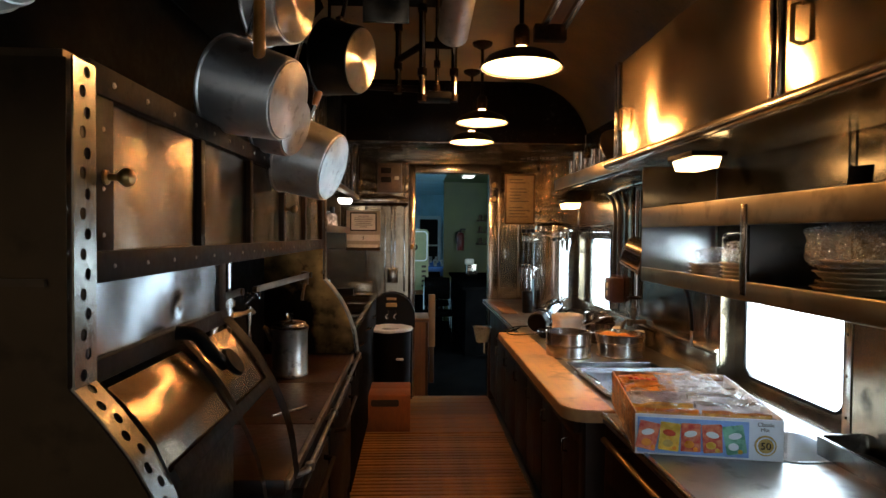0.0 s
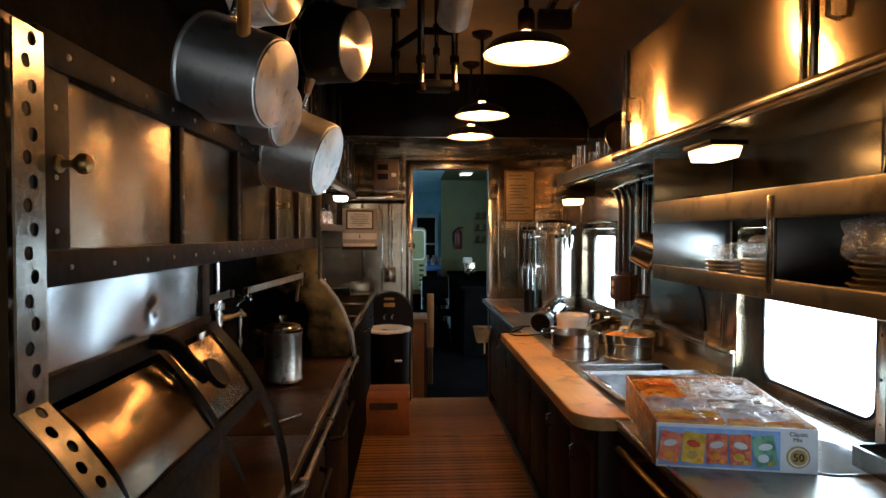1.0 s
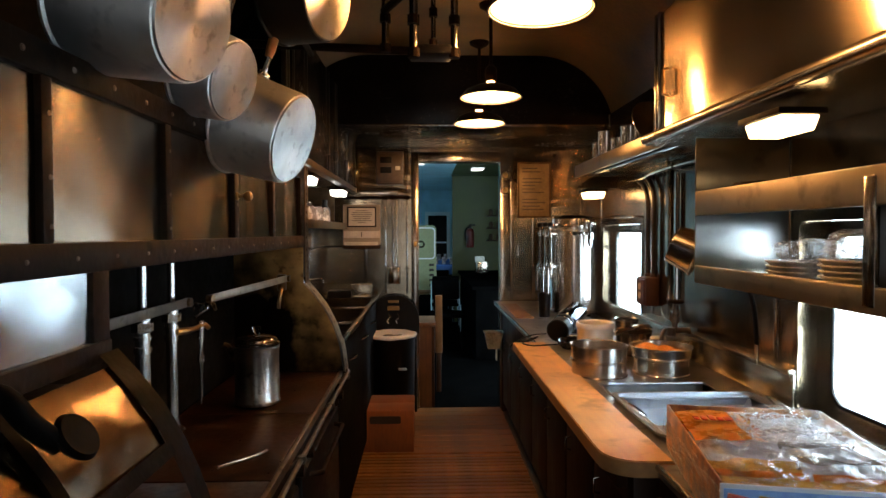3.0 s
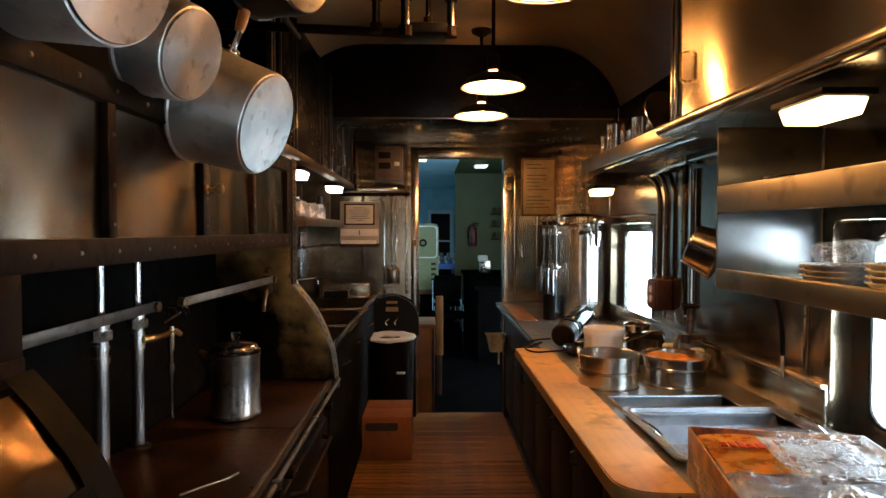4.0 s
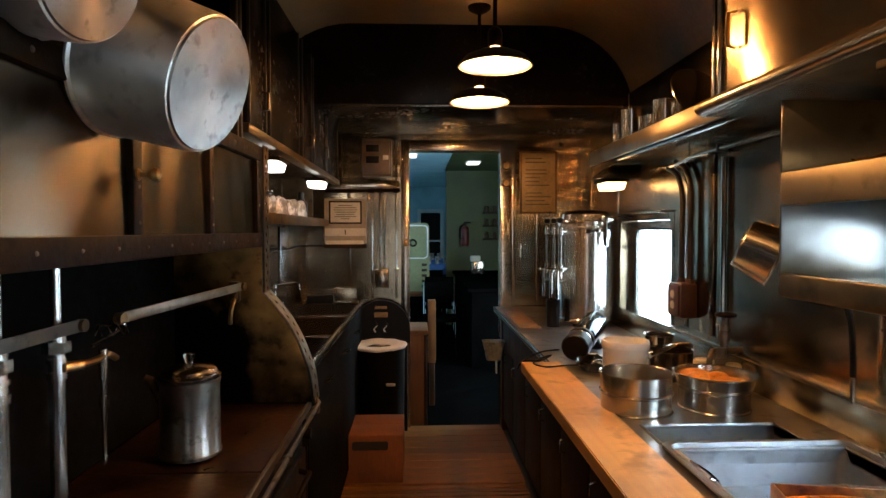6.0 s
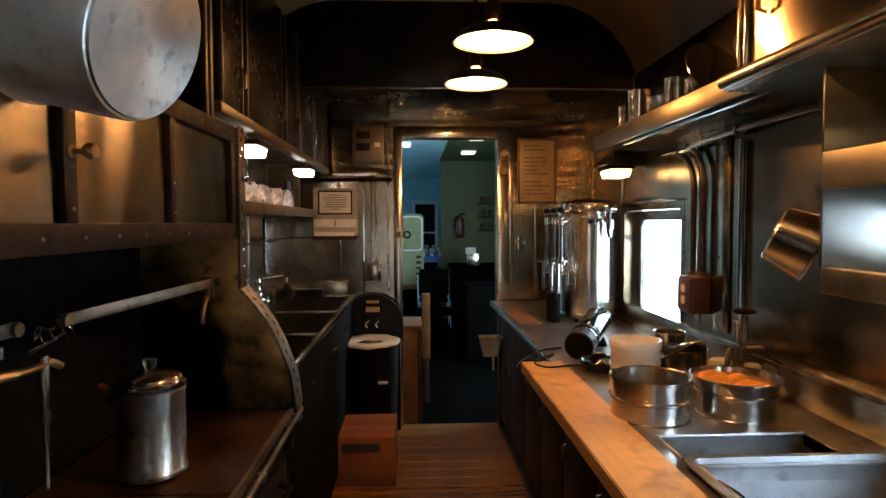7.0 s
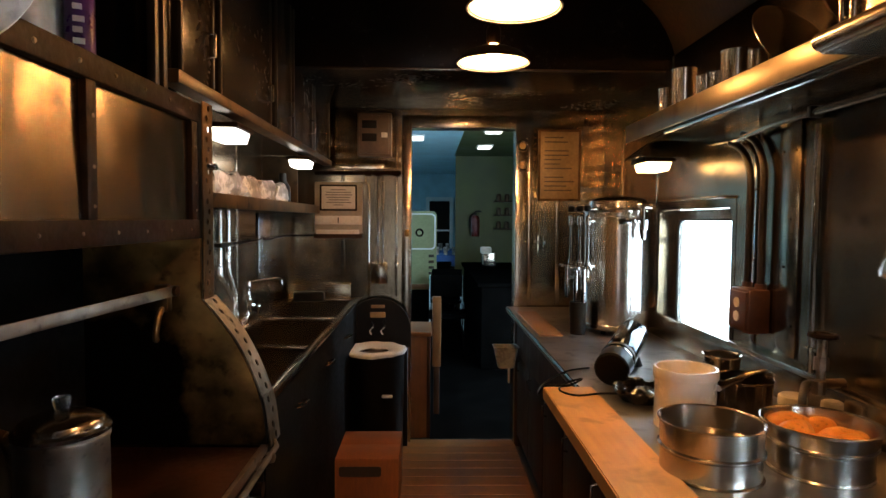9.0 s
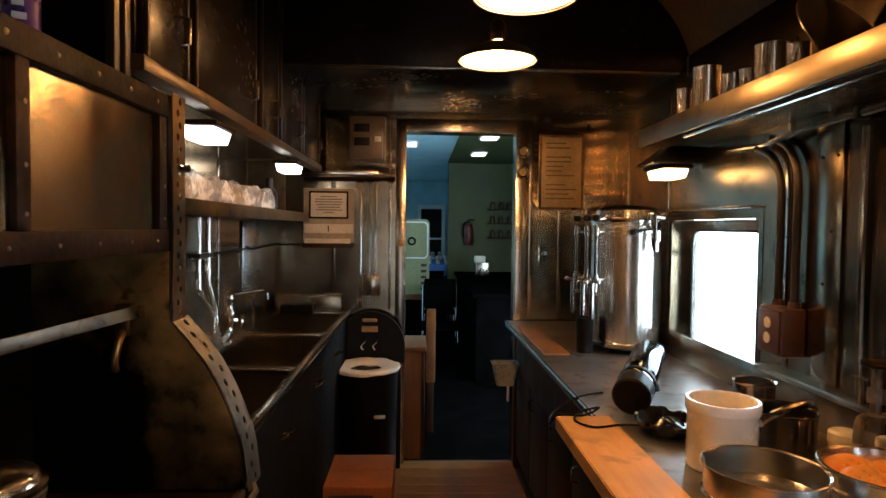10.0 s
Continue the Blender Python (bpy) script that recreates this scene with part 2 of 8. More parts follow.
OAK = material("oak_slat", (0.165, 0.071, 0.016), 0.42, 0.0, 0.2, 8, 60, (0.05, 1, 1), 0.15, 0.12, pieces=0.28, spec=0.3)
WOOD_DARK = material("dark_stained_wood", (0.032, 0.013, 0.005), 0.50, 0.0, 0.25, 6, 50, (1, 1, 0.05), 0.10, 0.12, spec=0.18)
WOOD_MID = material("varnished_pine", (0.135, 0.058, 0.017), 0.40, 0.0, 0.2, 6, 50, (1, 1, 0.05), 0.1, 0.1)
CEIL = material("varnished_ceiling_paint", (0.26, 0.155, 0.068), 0.36, 0.0, 0.2, 2.5, 50, (1, 1, 1), 0.05, 0.1)
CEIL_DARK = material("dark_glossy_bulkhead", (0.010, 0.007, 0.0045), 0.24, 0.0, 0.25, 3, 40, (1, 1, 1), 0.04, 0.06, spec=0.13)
# Shade of the unlit hall, put into the colour of floor and furniture.
HALL_DARK = material("unlit_hall_black", (0.0025, 0.0025, 0.0025), 0.9, 0.0, 0.2, 5, 60, (1, 1, 1), 0.05, 0.05, spec=0.0)
FLOOR = material("worn_floor", (0.055, 0.036, 0.022), 0.6, 0.0, 0.3, 5, 60, (1, 1, 1), 0.15, 0.1)
CARD = material("orange_brown_cardboard", (0.23, 0.075, 0.020), 0.75, 0.0, 0.12, 5, 80, (1, 1, 0.2), 0.08, 0.1)
DARK_INK = material("dark_ink", (0.03, 0.018, 0.012), 0.7, 0.0, 0.1, 9, 80)
NOTICE_BACK = material("tan_notice_board", (0.36, 0.31, 0.24), 0.6, 0.0, 0.1, 6, 60, bump=0.03)
DARK_STEEL = material("dark_worn_steel", (0.16, 0.13, 0.11), 0.24, 1.0, 0.25, 8, 60, (1, 1, 0.2), 0.05, 0.04, spots=0.2, aniso=0.5)
FLASK = material("dark_chrome", (0.11, 0.125, 0.15), 0.12, 1.0, 0.1, 6, 60, bump=0.0, rough_var=0.04)
PAPER = material("aged_paper", (0.66, 0.62, 0.54), 0.7, 0.0, 0.08, 6, 60, bump=0.03)
WHITE = material("white_enamel", (0.80, 0.78, 0.74), 0.3, 0.0, 0.04, 6, 60, bump=0.02, mottle=0.1)
CREAM = material("cream_stoneware", (0.86, 0.82, 0.74), 0.25, 0.0, 0.02, 6, 60, bump=0.01, coat=0.3, mottle=0.05)
WHITE_PLASTIC = material("white_plastic", (0.74, 0.73, 0.70), 0.4, 0.0, 0.05, 8, 60, bump=0.03)
BLACK_GLOSS = material("glossy_black_plastic", (0.006, 0.006, 0.007), 0.14, 0.0, 0.2, 9, 90, bump=0.1, rough_var=0.05)
GREY_TEXT = material("grey_print", (0.20, 0.18, 0.16), 0.7, 0.0, 0.05, 9, 80, bump=0)
BRASS = material("aged_brass", (0.36, 0.22, 0.085), 0.345, 1.0, 0.2, 10, 60, bump=0.06, rough_var=0.05)
PLAQUE = material("bronze_plaque", (0.36, 0.25, 0.125), 0.42, 0.2, 0.15, 6, 60, bump=0.06)
BROWN_BOX = material("brown_bakelite_box", (0.075, 0.036, 0.026), 0.40, 0.0, 0.15, 9, 70, bump=0.05)
BOX_PAINT = material("brown_box_paint", (0.095, 0.062, 0.038), 0.38, 0.0, 0.2, 9, 60, bump=0.05)
IVORY = material("ivory_socket", (0.62, 0.55, 0.42), 0.4, 0.0, 0.05, 9, 60, bump=0.02)
HANDLE_WOOD = material("orange_brown_handle", (0.40, 0.15, 0.030), 0.32, 0.0, 0.2, 12, 60, (1, 1, 0.1), 0.05, 0.08)
BREAD = material("golden_roll_crust", (0.92, 0.42, 0.07), 0.5, 0.0, 0.3, 22, 70, second=(0.74, 0.24, 0.03), bump=0.3, spots=0.25)
BLUE_BOX = material("pale_blue_carton", (0.26, 0.45, 0.85), 0.4, 0.0, 0.10, 9, 60, bump=0.02)
CARTON_WHITE = material("white_carton", (0.80, 0.83, 0.88), 0.4, 0.0, 0.05, 5, 60, bump=0.02)
CARTON_SIDE = material("orange_printed_carton", (0.66, 0.26, 0.06), 0.45, 0.0, 0.2, 22, 60, second=(0.10, 0.028, 0.02), bump=0.03)
RED = material("red_foil", (0.72, 0.07, 0.02), 0.30, 0.0, 0.2, 20, 60, bump=0.15)
ORANGE = material("orange_foil", (0.92, 0.30, 0.02), 0.30, 0.0, 0.2, 20, 60, bump=0.15)
YELLOW = material("yellow_foil", (0.88, 0.54, 0.08), 0.30, 0.0, 0.15, 20, 60, bump=0.15)
GREEN = material("pale_green_foil", (0.25, 0.58, 0.42), 0.30, 0.1, 0.15, 20, 60, bump=0.15)
PURPLE = material("purple_label", (0.18, 0.05, 0.34), 0.4, 0.0, 0.15, 12, 60, bump=0.02)
PURPLE_DARK = material("deep_purple_label", (0.07, 0.015, 0.13), 0.35, 0.0, 0.15, 12, 60, bump=0.02)
GOLD = material("gold_seal", (0.62, 0.42, 0.12), 0.4, 0.2, 0.1, 12, 60, bump=0.02)
BAG = material("cloudy_plastic_bag", (0.56, 0.52, 0.47), 0.25, 0.0, 0.3, 16, 40, bump=0.5)
WALL_TEAL = material("pale_blue_paint", (0.40, 0.64, 0.74), 0.55, 0.0, 0.08, 3, 60, bump=0.03)
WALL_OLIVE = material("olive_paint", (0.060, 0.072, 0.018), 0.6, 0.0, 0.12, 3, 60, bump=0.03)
DOOR_GREEN = material("pale_green_door_paint", (0.23, 0.26, 0.13), 0.5, 0.0, 0.08, 4, 60, bump=0.03)
FRAME_WHITE = material("white_gloss_paint", (0.72, 0.74, 0.74), 0.35, 0.0, 0.05, 4, 60, bump=0.02)
BLUE_CLOTH = material("blue_tablecloth", (0.05, 0.16, 0.46), 0.7, 0.0, 0.12, 9, 120, bump=0.1)
EXT_RED = material("red_cylinder_paint", (0.09, 0.008, 0.006), 0.3, 0.0, 0.1, 9, 60, bump=0.02)
GLASS = clear("window_glass")
KNOB_GLASS = clear("clear_knob_glass", (0.85, 0.82, 0.74), 0.06, 1.5)
WRAP = film_wrap("crinkled_clear_wrap", 0.04, 0.62, 0.30, 9)
BUNCHED = film_wrap("bunched_wrap_film", 0.25, 0.85, 0.55, 20)
CLOUDY = film_wrap("cloudy_bag_film", 0.12, 0.6, 0.5, 9)
GLOW_WARM = glow("warm_lamp_lens", (1.0, 0.64, 0.28), LENS_WARM)
GLOW_COOL = glow("white_lamp_lens", (1.0, 0.95, 0.86), LENS_COOL)
GLOW_BULB = glow("warm_bulb", WARM, BULB)
GLOW_DOOR = glow("rear_daylight", (0.86, 0.94, 1.0), 1.6)
GLOW_HALL_LAMP = glow("far_lamp_lens", (1.0, 0.97, 0.9), 2.5)
GLOW_DAY = glow("overcast_daylight", (0.62, 0.83, 1.0), OUTSIDE)

# ---- mesh helpers ----
ORIGIN = {}


def absorb(bm, other):
    me = bpy.data.meshes.new("scrap")
    other.to_mesh(me)
    other.free()
    bm.from_mesh(me)
    bpy.data.meshes.remove(me)


def block(bm, lo, hi, bevel=0.0, seg=2, m=None):
    """A box from corner to corner with rounded edges."""
    b = bmesh.new()
    bmesh.ops.create_cube(b, size=1.0)
    size = [hi[i] - lo[i] for i in range(3)]
    mid = [(hi[i] + lo[i]) / 2 for i in range(3)]
    bmesh.ops.scale(b, vec=size, verts=b.verts)
    if bevel:
        bmesh.ops.bevel(b, geom=b.edges[:], offset=min(bevel, min(size) * 0.49), segments=seg, affect="EDGES", profile=0.5)
    bmesh.ops.translate(b, vec=mid, verts=b.verts)
    if m is not None:
        b.transform(m)
    absorb(bm, b)
    return bm


def frame_axes(d):
    d = Vector(d).normalized()
    a = Vector((0, 0, 1)) if abs(d.z) < 0.9 else Vector((1, 0, 0))
    u = d.cross(a).normalized()
    return u, d.cross(u).normalized(), d


def rod(bm, a, b, r, r2=None, seg=16):
    """A round bar or cone from a to b, closed at the ends."""
    a, b = Vector(a), Vector(b)
    u, v, d = frame_axes(b - a)
    r2 = r if r2 is None else r2
    rings = []
    for c, q in ((a, r), (b, r2)):
        rings.append([bm.verts.new(c + u * q * math.cos(k * math.tau / seg) + v * q * math.sin(k * math.tau / seg)) for k in range(seg)])
    for k in range(seg):
        bm.faces.new((rings[0][k], rings[0][(k + 1) % seg], rings[1][(k + 1) % seg], rings[1][k]))
    bm.faces.new(rings[0][::-1])
    bm.faces.new(rings[1])
    return bm


def smooth_path(pts, steps=6):
    pts = [Vector(p) for p in pts]
    out = []
    for i in range(len(pts) - 1):
        p0, p1, p2, p3 = pts[max(i - 1, 0)], pts[i], pts[i + 1], pts[min(i + 2, len(pts) - 1)]
        for k in range(steps):
            t = k / steps
            out.append(0.5 * ((2 * p1) + (p2 - p0) * t + (2 * p0 - 5 * p1 + 4 * p2 - p3) * t * t + (3 * p1 - p0 - 3 * p2 + p3) * t ** 3))
    out.append(pts[-1])
    return out


def tube(bm, pts, r, seg=10, smooth=0):
    """A pipe along a line of points."""
    pts = smooth_path(pts, smooth) if smooth else [Vector(p) for p in pts]
    u = None
    rings = []
    for i, p in enumerate(pts):
        d = (pts[min(i + 1, len(pts) - 1)] - pts[max(i - 1, 0)]).normalized()
        if u is None:
            u = frame_axes(d)[0]
        u = (u - d * u.dot(d)).normalized()
        v = d.cross(u)
        rings.append([bm.verts.new(p + (u * math.cos(k * math.tau / seg) + v * math.sin(k * math.tau / seg)) * r) for k in range(seg)])
    for a, b in zip(rings, rings[1:]):
        for k in range(seg):
            bm.faces.new((a[k], a[(k + 1) % seg], b[(k + 1) % seg], b[k]))
    bm.faces.new(rings[0][::-1])
    bm.faces.new(rings[-1])
    return bm


def lathe(bm, profile, at=(0, 0, 0), m=None, seg=40, close=False):
    """Turns a profile of (radius, height) about the upright axis through at."""
    b = bmesh.new()
    rings = []
    for r, z in profile:
        if r < 1e-5:
            rings.append([b.verts.new((0, 0, z))])
        else:
            rings.append([b.verts.new((r * math.cos(k * math.tau / seg), r * math.sin(k * math.tau / seg), z)) for k in range(seg)])
    pairs = list(zip(rings, rings[1:])) + ([(rings[-1], rings[0])] if close else [])
    for p, q in pairs:
        for k in range(seg):
            k2 = (k + 1) % seg
            f = [p[k % len(p)], p[k2 % len(p)], q[k2 % len(q)], q[k % len(q)]]
            f = [w for i, w in enumerate(f) if w not in f[:i]]
            if len(f) > 2:
                b.faces.new(f)
    b.transform(m if m is not None else Matrix.Translation(at))
    absorb(bm, b)
    return bm


def slab(bm, pts, thick, m=None):
    """A flat outline (u, v) given a thickness, then placed by m (u, v, depth)."""
    b = bmesh.new()
    lower = [b.verts.new((p[0], p[1], 0)) for p in pts]
    upper = [b.verts.new((p[0], p[1], thick)) for p in pts]
    b.faces.new(lower[::-1])
    b.faces.new(upper)
    for k in range(len(pts)):
        k2 = (k + 1) % len(pts)
        b.faces.new((lower[k], lower[k2], upper[k2], upper[k]))
    if m is not None:
        b.transform(m)
    absorb(bm, b)
    return bm


def basis(u, v, w, at):
    """A matrix whose columns are u, v, w with its origin at at."""
    m = Matrix.Identity(4)
    for i, c in enumerate((u, v, w)):
        for k in range(3):
            m[k][i] = c[k]
    m.translation = at
    return m


def rounded(w, h, r, n=6, cx=0.0, cy=0.0):
    """A rounded rectangle's outline about (cx, cy)."""
    out = []
    for sx, sy, a0 in ((1, 1, 0), (-1, 1, 90), (-1, -1, 180), (1, -1, 270)):
        for k in range(n + 1):
            a = radians(a0 + 90 * k / n)
            out.append((cx + sx * (w / 2 - r) + r * math.cos(a), cy + sy * (h / 2 - r) + r * math.sin(a)))
    return out


def plate_with_hole(bm, outer, inner, thick, m):
    """A flat plate between two outlines of equal count, with thickness."""
    b = bmesh.new()
    rings = [[b.verts.new((p[0], p[1], z)) for p in o] for z in (0, thick) for o in (outer, inner)]
    n = len(outer)
    for k in range(n):
        k2 = (k + 1) % n
        o0, i0, o1, i1 = rings
        for f in ((o0[k], i0[k], i0[k2], o0[k2]), (o1[k], o1[k2], i1[k2], i1[k]), (o0[k], o0[k2], o1[k2], o1[k]), (i0[k], i1[k], i1[k2], i0[k2])):
            b.faces.new(f)
    b.transform(m)
    absorb(bm, b)
    return bm


def finish(name, bm, mat, sharp=35):
    bmesh.ops.recalc_face_normals(bm, faces=bm.faces)
    me = bpy.data.meshes.new(name)
    bm.to_mesh(me)
    bm.free()
    me.materials.append(mat)
    me.shade_smooth()
    me.set_sharp_from_angle(angle=radians(sharp))
    return me


def thing(name, at, label, category, group="", m=None):
    ob = new(name)
    ob.empty_display_size = 0.05
    ob.matrix_basis = m if m is not None else Matrix.Translation(at)
    ORIGIN[ob.name] = Vector((0, 0, 0)) if m is not None else Vector(at)
    return tagged(ob, label, category, group)


def part(name, bm, mat, parent, label="", sharp=35):
    """Links a bmesh as one mesh object under a thing or under a part."""
    o = ORIGIN[parent.name]
    bmesh.ops.translate(bm, vec=-o, verts=bm.verts)
    ob = new(name, finish(name, bm, mat, sharp))
    ob.parent = parent
    ORIGIN[ob.name] = o
    if label:
        ob["label"] = label
    return ob


def solo(name, bm, mat, label, category, group="", kind="", at=(0, 0, 0)):
    """A thing that is one mesh."""
    bmesh.ops.translate(bm, vec=-Vector(at), verts=bm.verts)
    ob = new(name, finish(name, bm, mat))
    ob.location = at
    ORIGIN[ob.name] = Vector(at)
    return tagged(ob, label, category, group, kind)


def bm_block(lo, hi, bevel=0.0, seg=2):
    return block(bmesh.new(), lo, hi, bevel, seg)


def structure(name, bm, mat, label):
    return solo(name, bm, mat, label, name.split("_")[0], kind="structure")


def warp(bm, amount, scale, axis, seed=0.0):
    """Dents a sheet along one axis by smooth noise."""
    for v in bm.verts:
        p = Vector((v.co.x * scale + seed, v.co.y * scale, v.co.z * scale))
        v.co[axis] += amount * noise.noise(p)
    return bm


def sheet(u0, u1, v0, v1, nu, nv, put):
    """A grid of faces, each corner placed by put(u, v)."""
    bm = bmesh.new()
    g = [[bm.verts.new(put(u0 + (u1 - u0) * i / nu, v0 + (v1 - v0) * j / nv)) for j in range(nv + 1)] for i in range(nu + 1)]
    for i in range(nu):
        for j in range(nv):
            bm.faces.new((g[i][j], g[i + 1][j], g[i + 1][j + 1], g[i][j + 1]))
    return bm


def perforated(length, width, pitch, hole, put, thick=0.003):
    """A strip with two staggered rows of round holes; put(u, v) places a point u along and v across it."""
    bm = bmesh.new()
    rows = max(1, round(length / pitch))
    p = length / rows
    seg = 12
    for i in range(rows):
        cu, cv = (i + 0.5) * p, width * (0.40 if i % 2 else 0.60)
        ring, edge = [], []
        for k in range(seg):
            a = (k + 0.5) * math.tau / seg
            du, dv = math.cos(a), math.sin(a)
            ring.append(bm.verts.new(put(cu + hole * du, cv + hole * dv)))
            reach = []
            if du > 1e-6: reach.append((p / 2) / du)
            if du < -1e-6: reach.append((-p / 2) / du)
            if dv > 1e-6: reach.append((width - cv) / dv)
            if dv < -1e-6: reach.append(-cv / dv)
            s = min(reach)
            edge.append((cu + s * du, cv + s * dv))
        ev = [bm.verts.new(put(*e)) for e in edge]
        for k in range(seg):
            k2 = (k + 1) % seg
            e, e2 = edge[k], edge[k2]
            loop = [ring[k], ev[k]]
            if abs(e[0] - e2[0]) > 1e-6 and abs(e[1] - e2[1]) > 1e-6:
                cx = cu + p / 2 if max(e[0], e2[0]) > cu + p / 2 - 1e-6 else cu - p / 2
                cy = width if max(e[1], e2[1]) > width - 1e-6 else 0.0
                loop.append(bm.verts.new(put(cx, cy)))
            loop += [ev[k2], ring[k2]]
            bm.faces.new(loop)
    bmesh.ops.recalc_face_normals(bm, faces=bm.faces)
    bmesh.ops.solidify(bm, geom=bm.faces[:], thickness=thick)
    return bm

# ---- structure ----
XL, XR, YE = -0.80, 1.22, 5.58
COVE, FLAT = 0.505, 2.585
WIN = [(0.66, 1.22, 0.92, 1.44), (1.87, 2.43, 0.92, 1.44), (3.975, 4.535, 0.95, 1.45)]

structure("floor", bm_block((XL, -1.2, -0.05), (1.32, YE + 0.1, -0.028)), FLOOR, "dark worn kitchen floor under the wooden duckboards")


def wall_right():
    bm = bmesh.new()
    ys = [-1.2]
    for y0, y1, z0, z1 in WIN:
        a, b, c, d = y0 - 0.072, y1 + 0.07, z0 - 0.035, z1 + 0.05
        block(bm, (XR, ys[-1], -0.03), (XR + 0.1, a, 2.2))
        block(bm, (XR, a, -0.03), (XR + 0.1, b, c))
        block(bm, (XR, a, d), (XR + 0.1, b, 2.2))
        ys.append(b)
    block(bm, (XR, ys[-1], -0.03), (XR + 0.1, YE, 2.2))
    return structure("wall_east", bm, STEEL_WALL, "stainless steel wall sheeting around the car windows")


wall_right()
structure("wall_west", bm_block((XL - 0.1, -1.2, -0.03), (XL, YE, 2.2)), STEEL_WALL, "stained sheet steel wall behind range and sink")
south = bmesh.new()
block(south, (XL - 0.1, -1.3, -0.03), (-0.35, -1.2, 2.7))
block(south, (0.40, -1.3, -0.03), (1.32, -1.2, 2.7))
block(south, (-0.35, -1.3, 2.0), (0.40, -1.2, 2.7))
structure("wall_south", south, SOOT, "dark plain end wall of the galley with an open doorway")
solo("backdrop", bm_block((-1.2, -2.32, -0.2), (1.3, -2.30, 2.6)), GLOW_DOOR, "plain pale daylight beyond the rear doorway", "backdrop", kind="structure")


def wall_end():
    bm = bmesh.new()
    block(bm, (XL - 0.1, YE, -0.03), (-0.013, YE + 0.1, 2.62))
    block(bm, (0.65, YE, -0.03), (1.32, YE + 0.1, 2.62))
    block(bm, (-0.013, YE, 2.02), (0.65, YE + 0.1, 2.62))
    return structure("wall_north", bm, STEEL_END, "stainless steel end wall with a narrow doorway")


wall_end()


def bulged_panel(name, x0, x1, z0, z1, seed, label):
    """Bright sheet that bulges in soft rows between its fixings."""
    def put(u, v):
        row = math.sin((v - z0) * math.tau / 0.075 + 3.2 * noise.noise(Vector((u * 7, seed, v * 3))))
        fade = 0.35 + 0.9 * abs(noise.noise(Vector((u * 4, v * 2, seed + 3))))
        return (u, YE - 0.005 - 0.0013 * row * fade - 0.0022 * noise.noise(Vector((u * 8, v * 8, seed))), v)
    bm = sheet(x0, x1, z0, z1, 40, 60, put)
    bmesh.ops.solidify(bm, geom=bm.faces[:], thickness=0.0015)
    structure(name, bm, STEEL_RIPPLE, label)


bulged_panel("wall_panel_west", XL + 0.004, -0.080, 1.76, 2.14, 1.0, "rippled bright steel panel above the notice")
bulged_panel("wall_panel_east", 0.765, XR - 0.004, 1.56, 2.14, 6.0, "rippled bright steel panel beside the doorway")


def vault():
    """Flat ceiling with a quarter-round cove to each side wall."""
    line = [(XL - 0.02, 2.06)]
    for k in range(13):
        a = radians(180 - 90 * k / 12)
        line.append((XL + COVE - 0.02 + COVE * math.cos(a), 2.08 + COVE * math.sin(a)))
    for k in range(13):
        a = radians(90 - 90 * k / 12)
        line.append((0.76 + COVE * math.cos(a), 2.08 + COVE * math.sin(a)))
    line.append((0.76 + COVE, 2.06))
    out = [(x, z + 0.0) for x, z in line] + [(1.36, 2.06), (1.36, 2.7), (XL - 0.12, 2.7), (XL - 0.12, 2.06)]
    return structure("ceiling", slab(bmesh.new(), out, 5.9, basis((1, 0, 0), (0, 0, 1), (0, 1, 0), (0, -1.3, 0))), CEIL, "brown varnished vaulted ceiling with coved sides")


vault()


def bulkhead():
    bm = bmesh.new()
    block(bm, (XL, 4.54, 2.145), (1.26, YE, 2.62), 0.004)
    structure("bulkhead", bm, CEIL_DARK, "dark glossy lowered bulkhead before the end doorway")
    edge = bmesh.new()
    block(edge, (XL + 0.3, 4.520, 2.130), (1.20, 4.538, 2.140), 0.003)
    structure("bulkhead_edge", edge, STEEL_X, "thin steel edge strip along the bulkhead")


bulkhead()


def door_trim():
    bm = bmesh.new()
    block(bm, (-0.075, YE - 0.018, -0.02), (-0.013, YE + 0.004, 2.10), 0.004)
    block(bm, (0.65, YE - 0.018, -0.02), (0.735, YE + 0.004, 2.10), 0.004)
    block(bm, (-0.013, YE - 0.018, 2.02), (0.65, YE + 0.004, 2.10), 0.004)
    block(bm, (0.735, YE - 0.010, 0.9), (0.760, YE + 0.004, 2.10), 0.003)
    ob = structure("trim", bm, STEEL, "polished steel door casing with riveted edges")
    r = bmesh.new()
    for z in np.arange(0.2, 2.05, 0.11):
        for x in (-0.066, 0.725):
            lathe(r, [(0.0, 0.004), (0.004, 0.003), (0.006, 0.0)], m=Matrix.Translation((x, YE - 0.018, z)) @ pose(0, 0, 0, 90), seg=8)
    tagged(part("rivets", r, POLISHED, ob), kind="stuff")
    plate = bm_block((-0.055, YE - 0.024, 1.33), (-0.028, YE - 0.016, 1.375), 0.003)
    part("strike_plate", plate, BRASS, ob, "small aged brass strike plate")


door_trim()


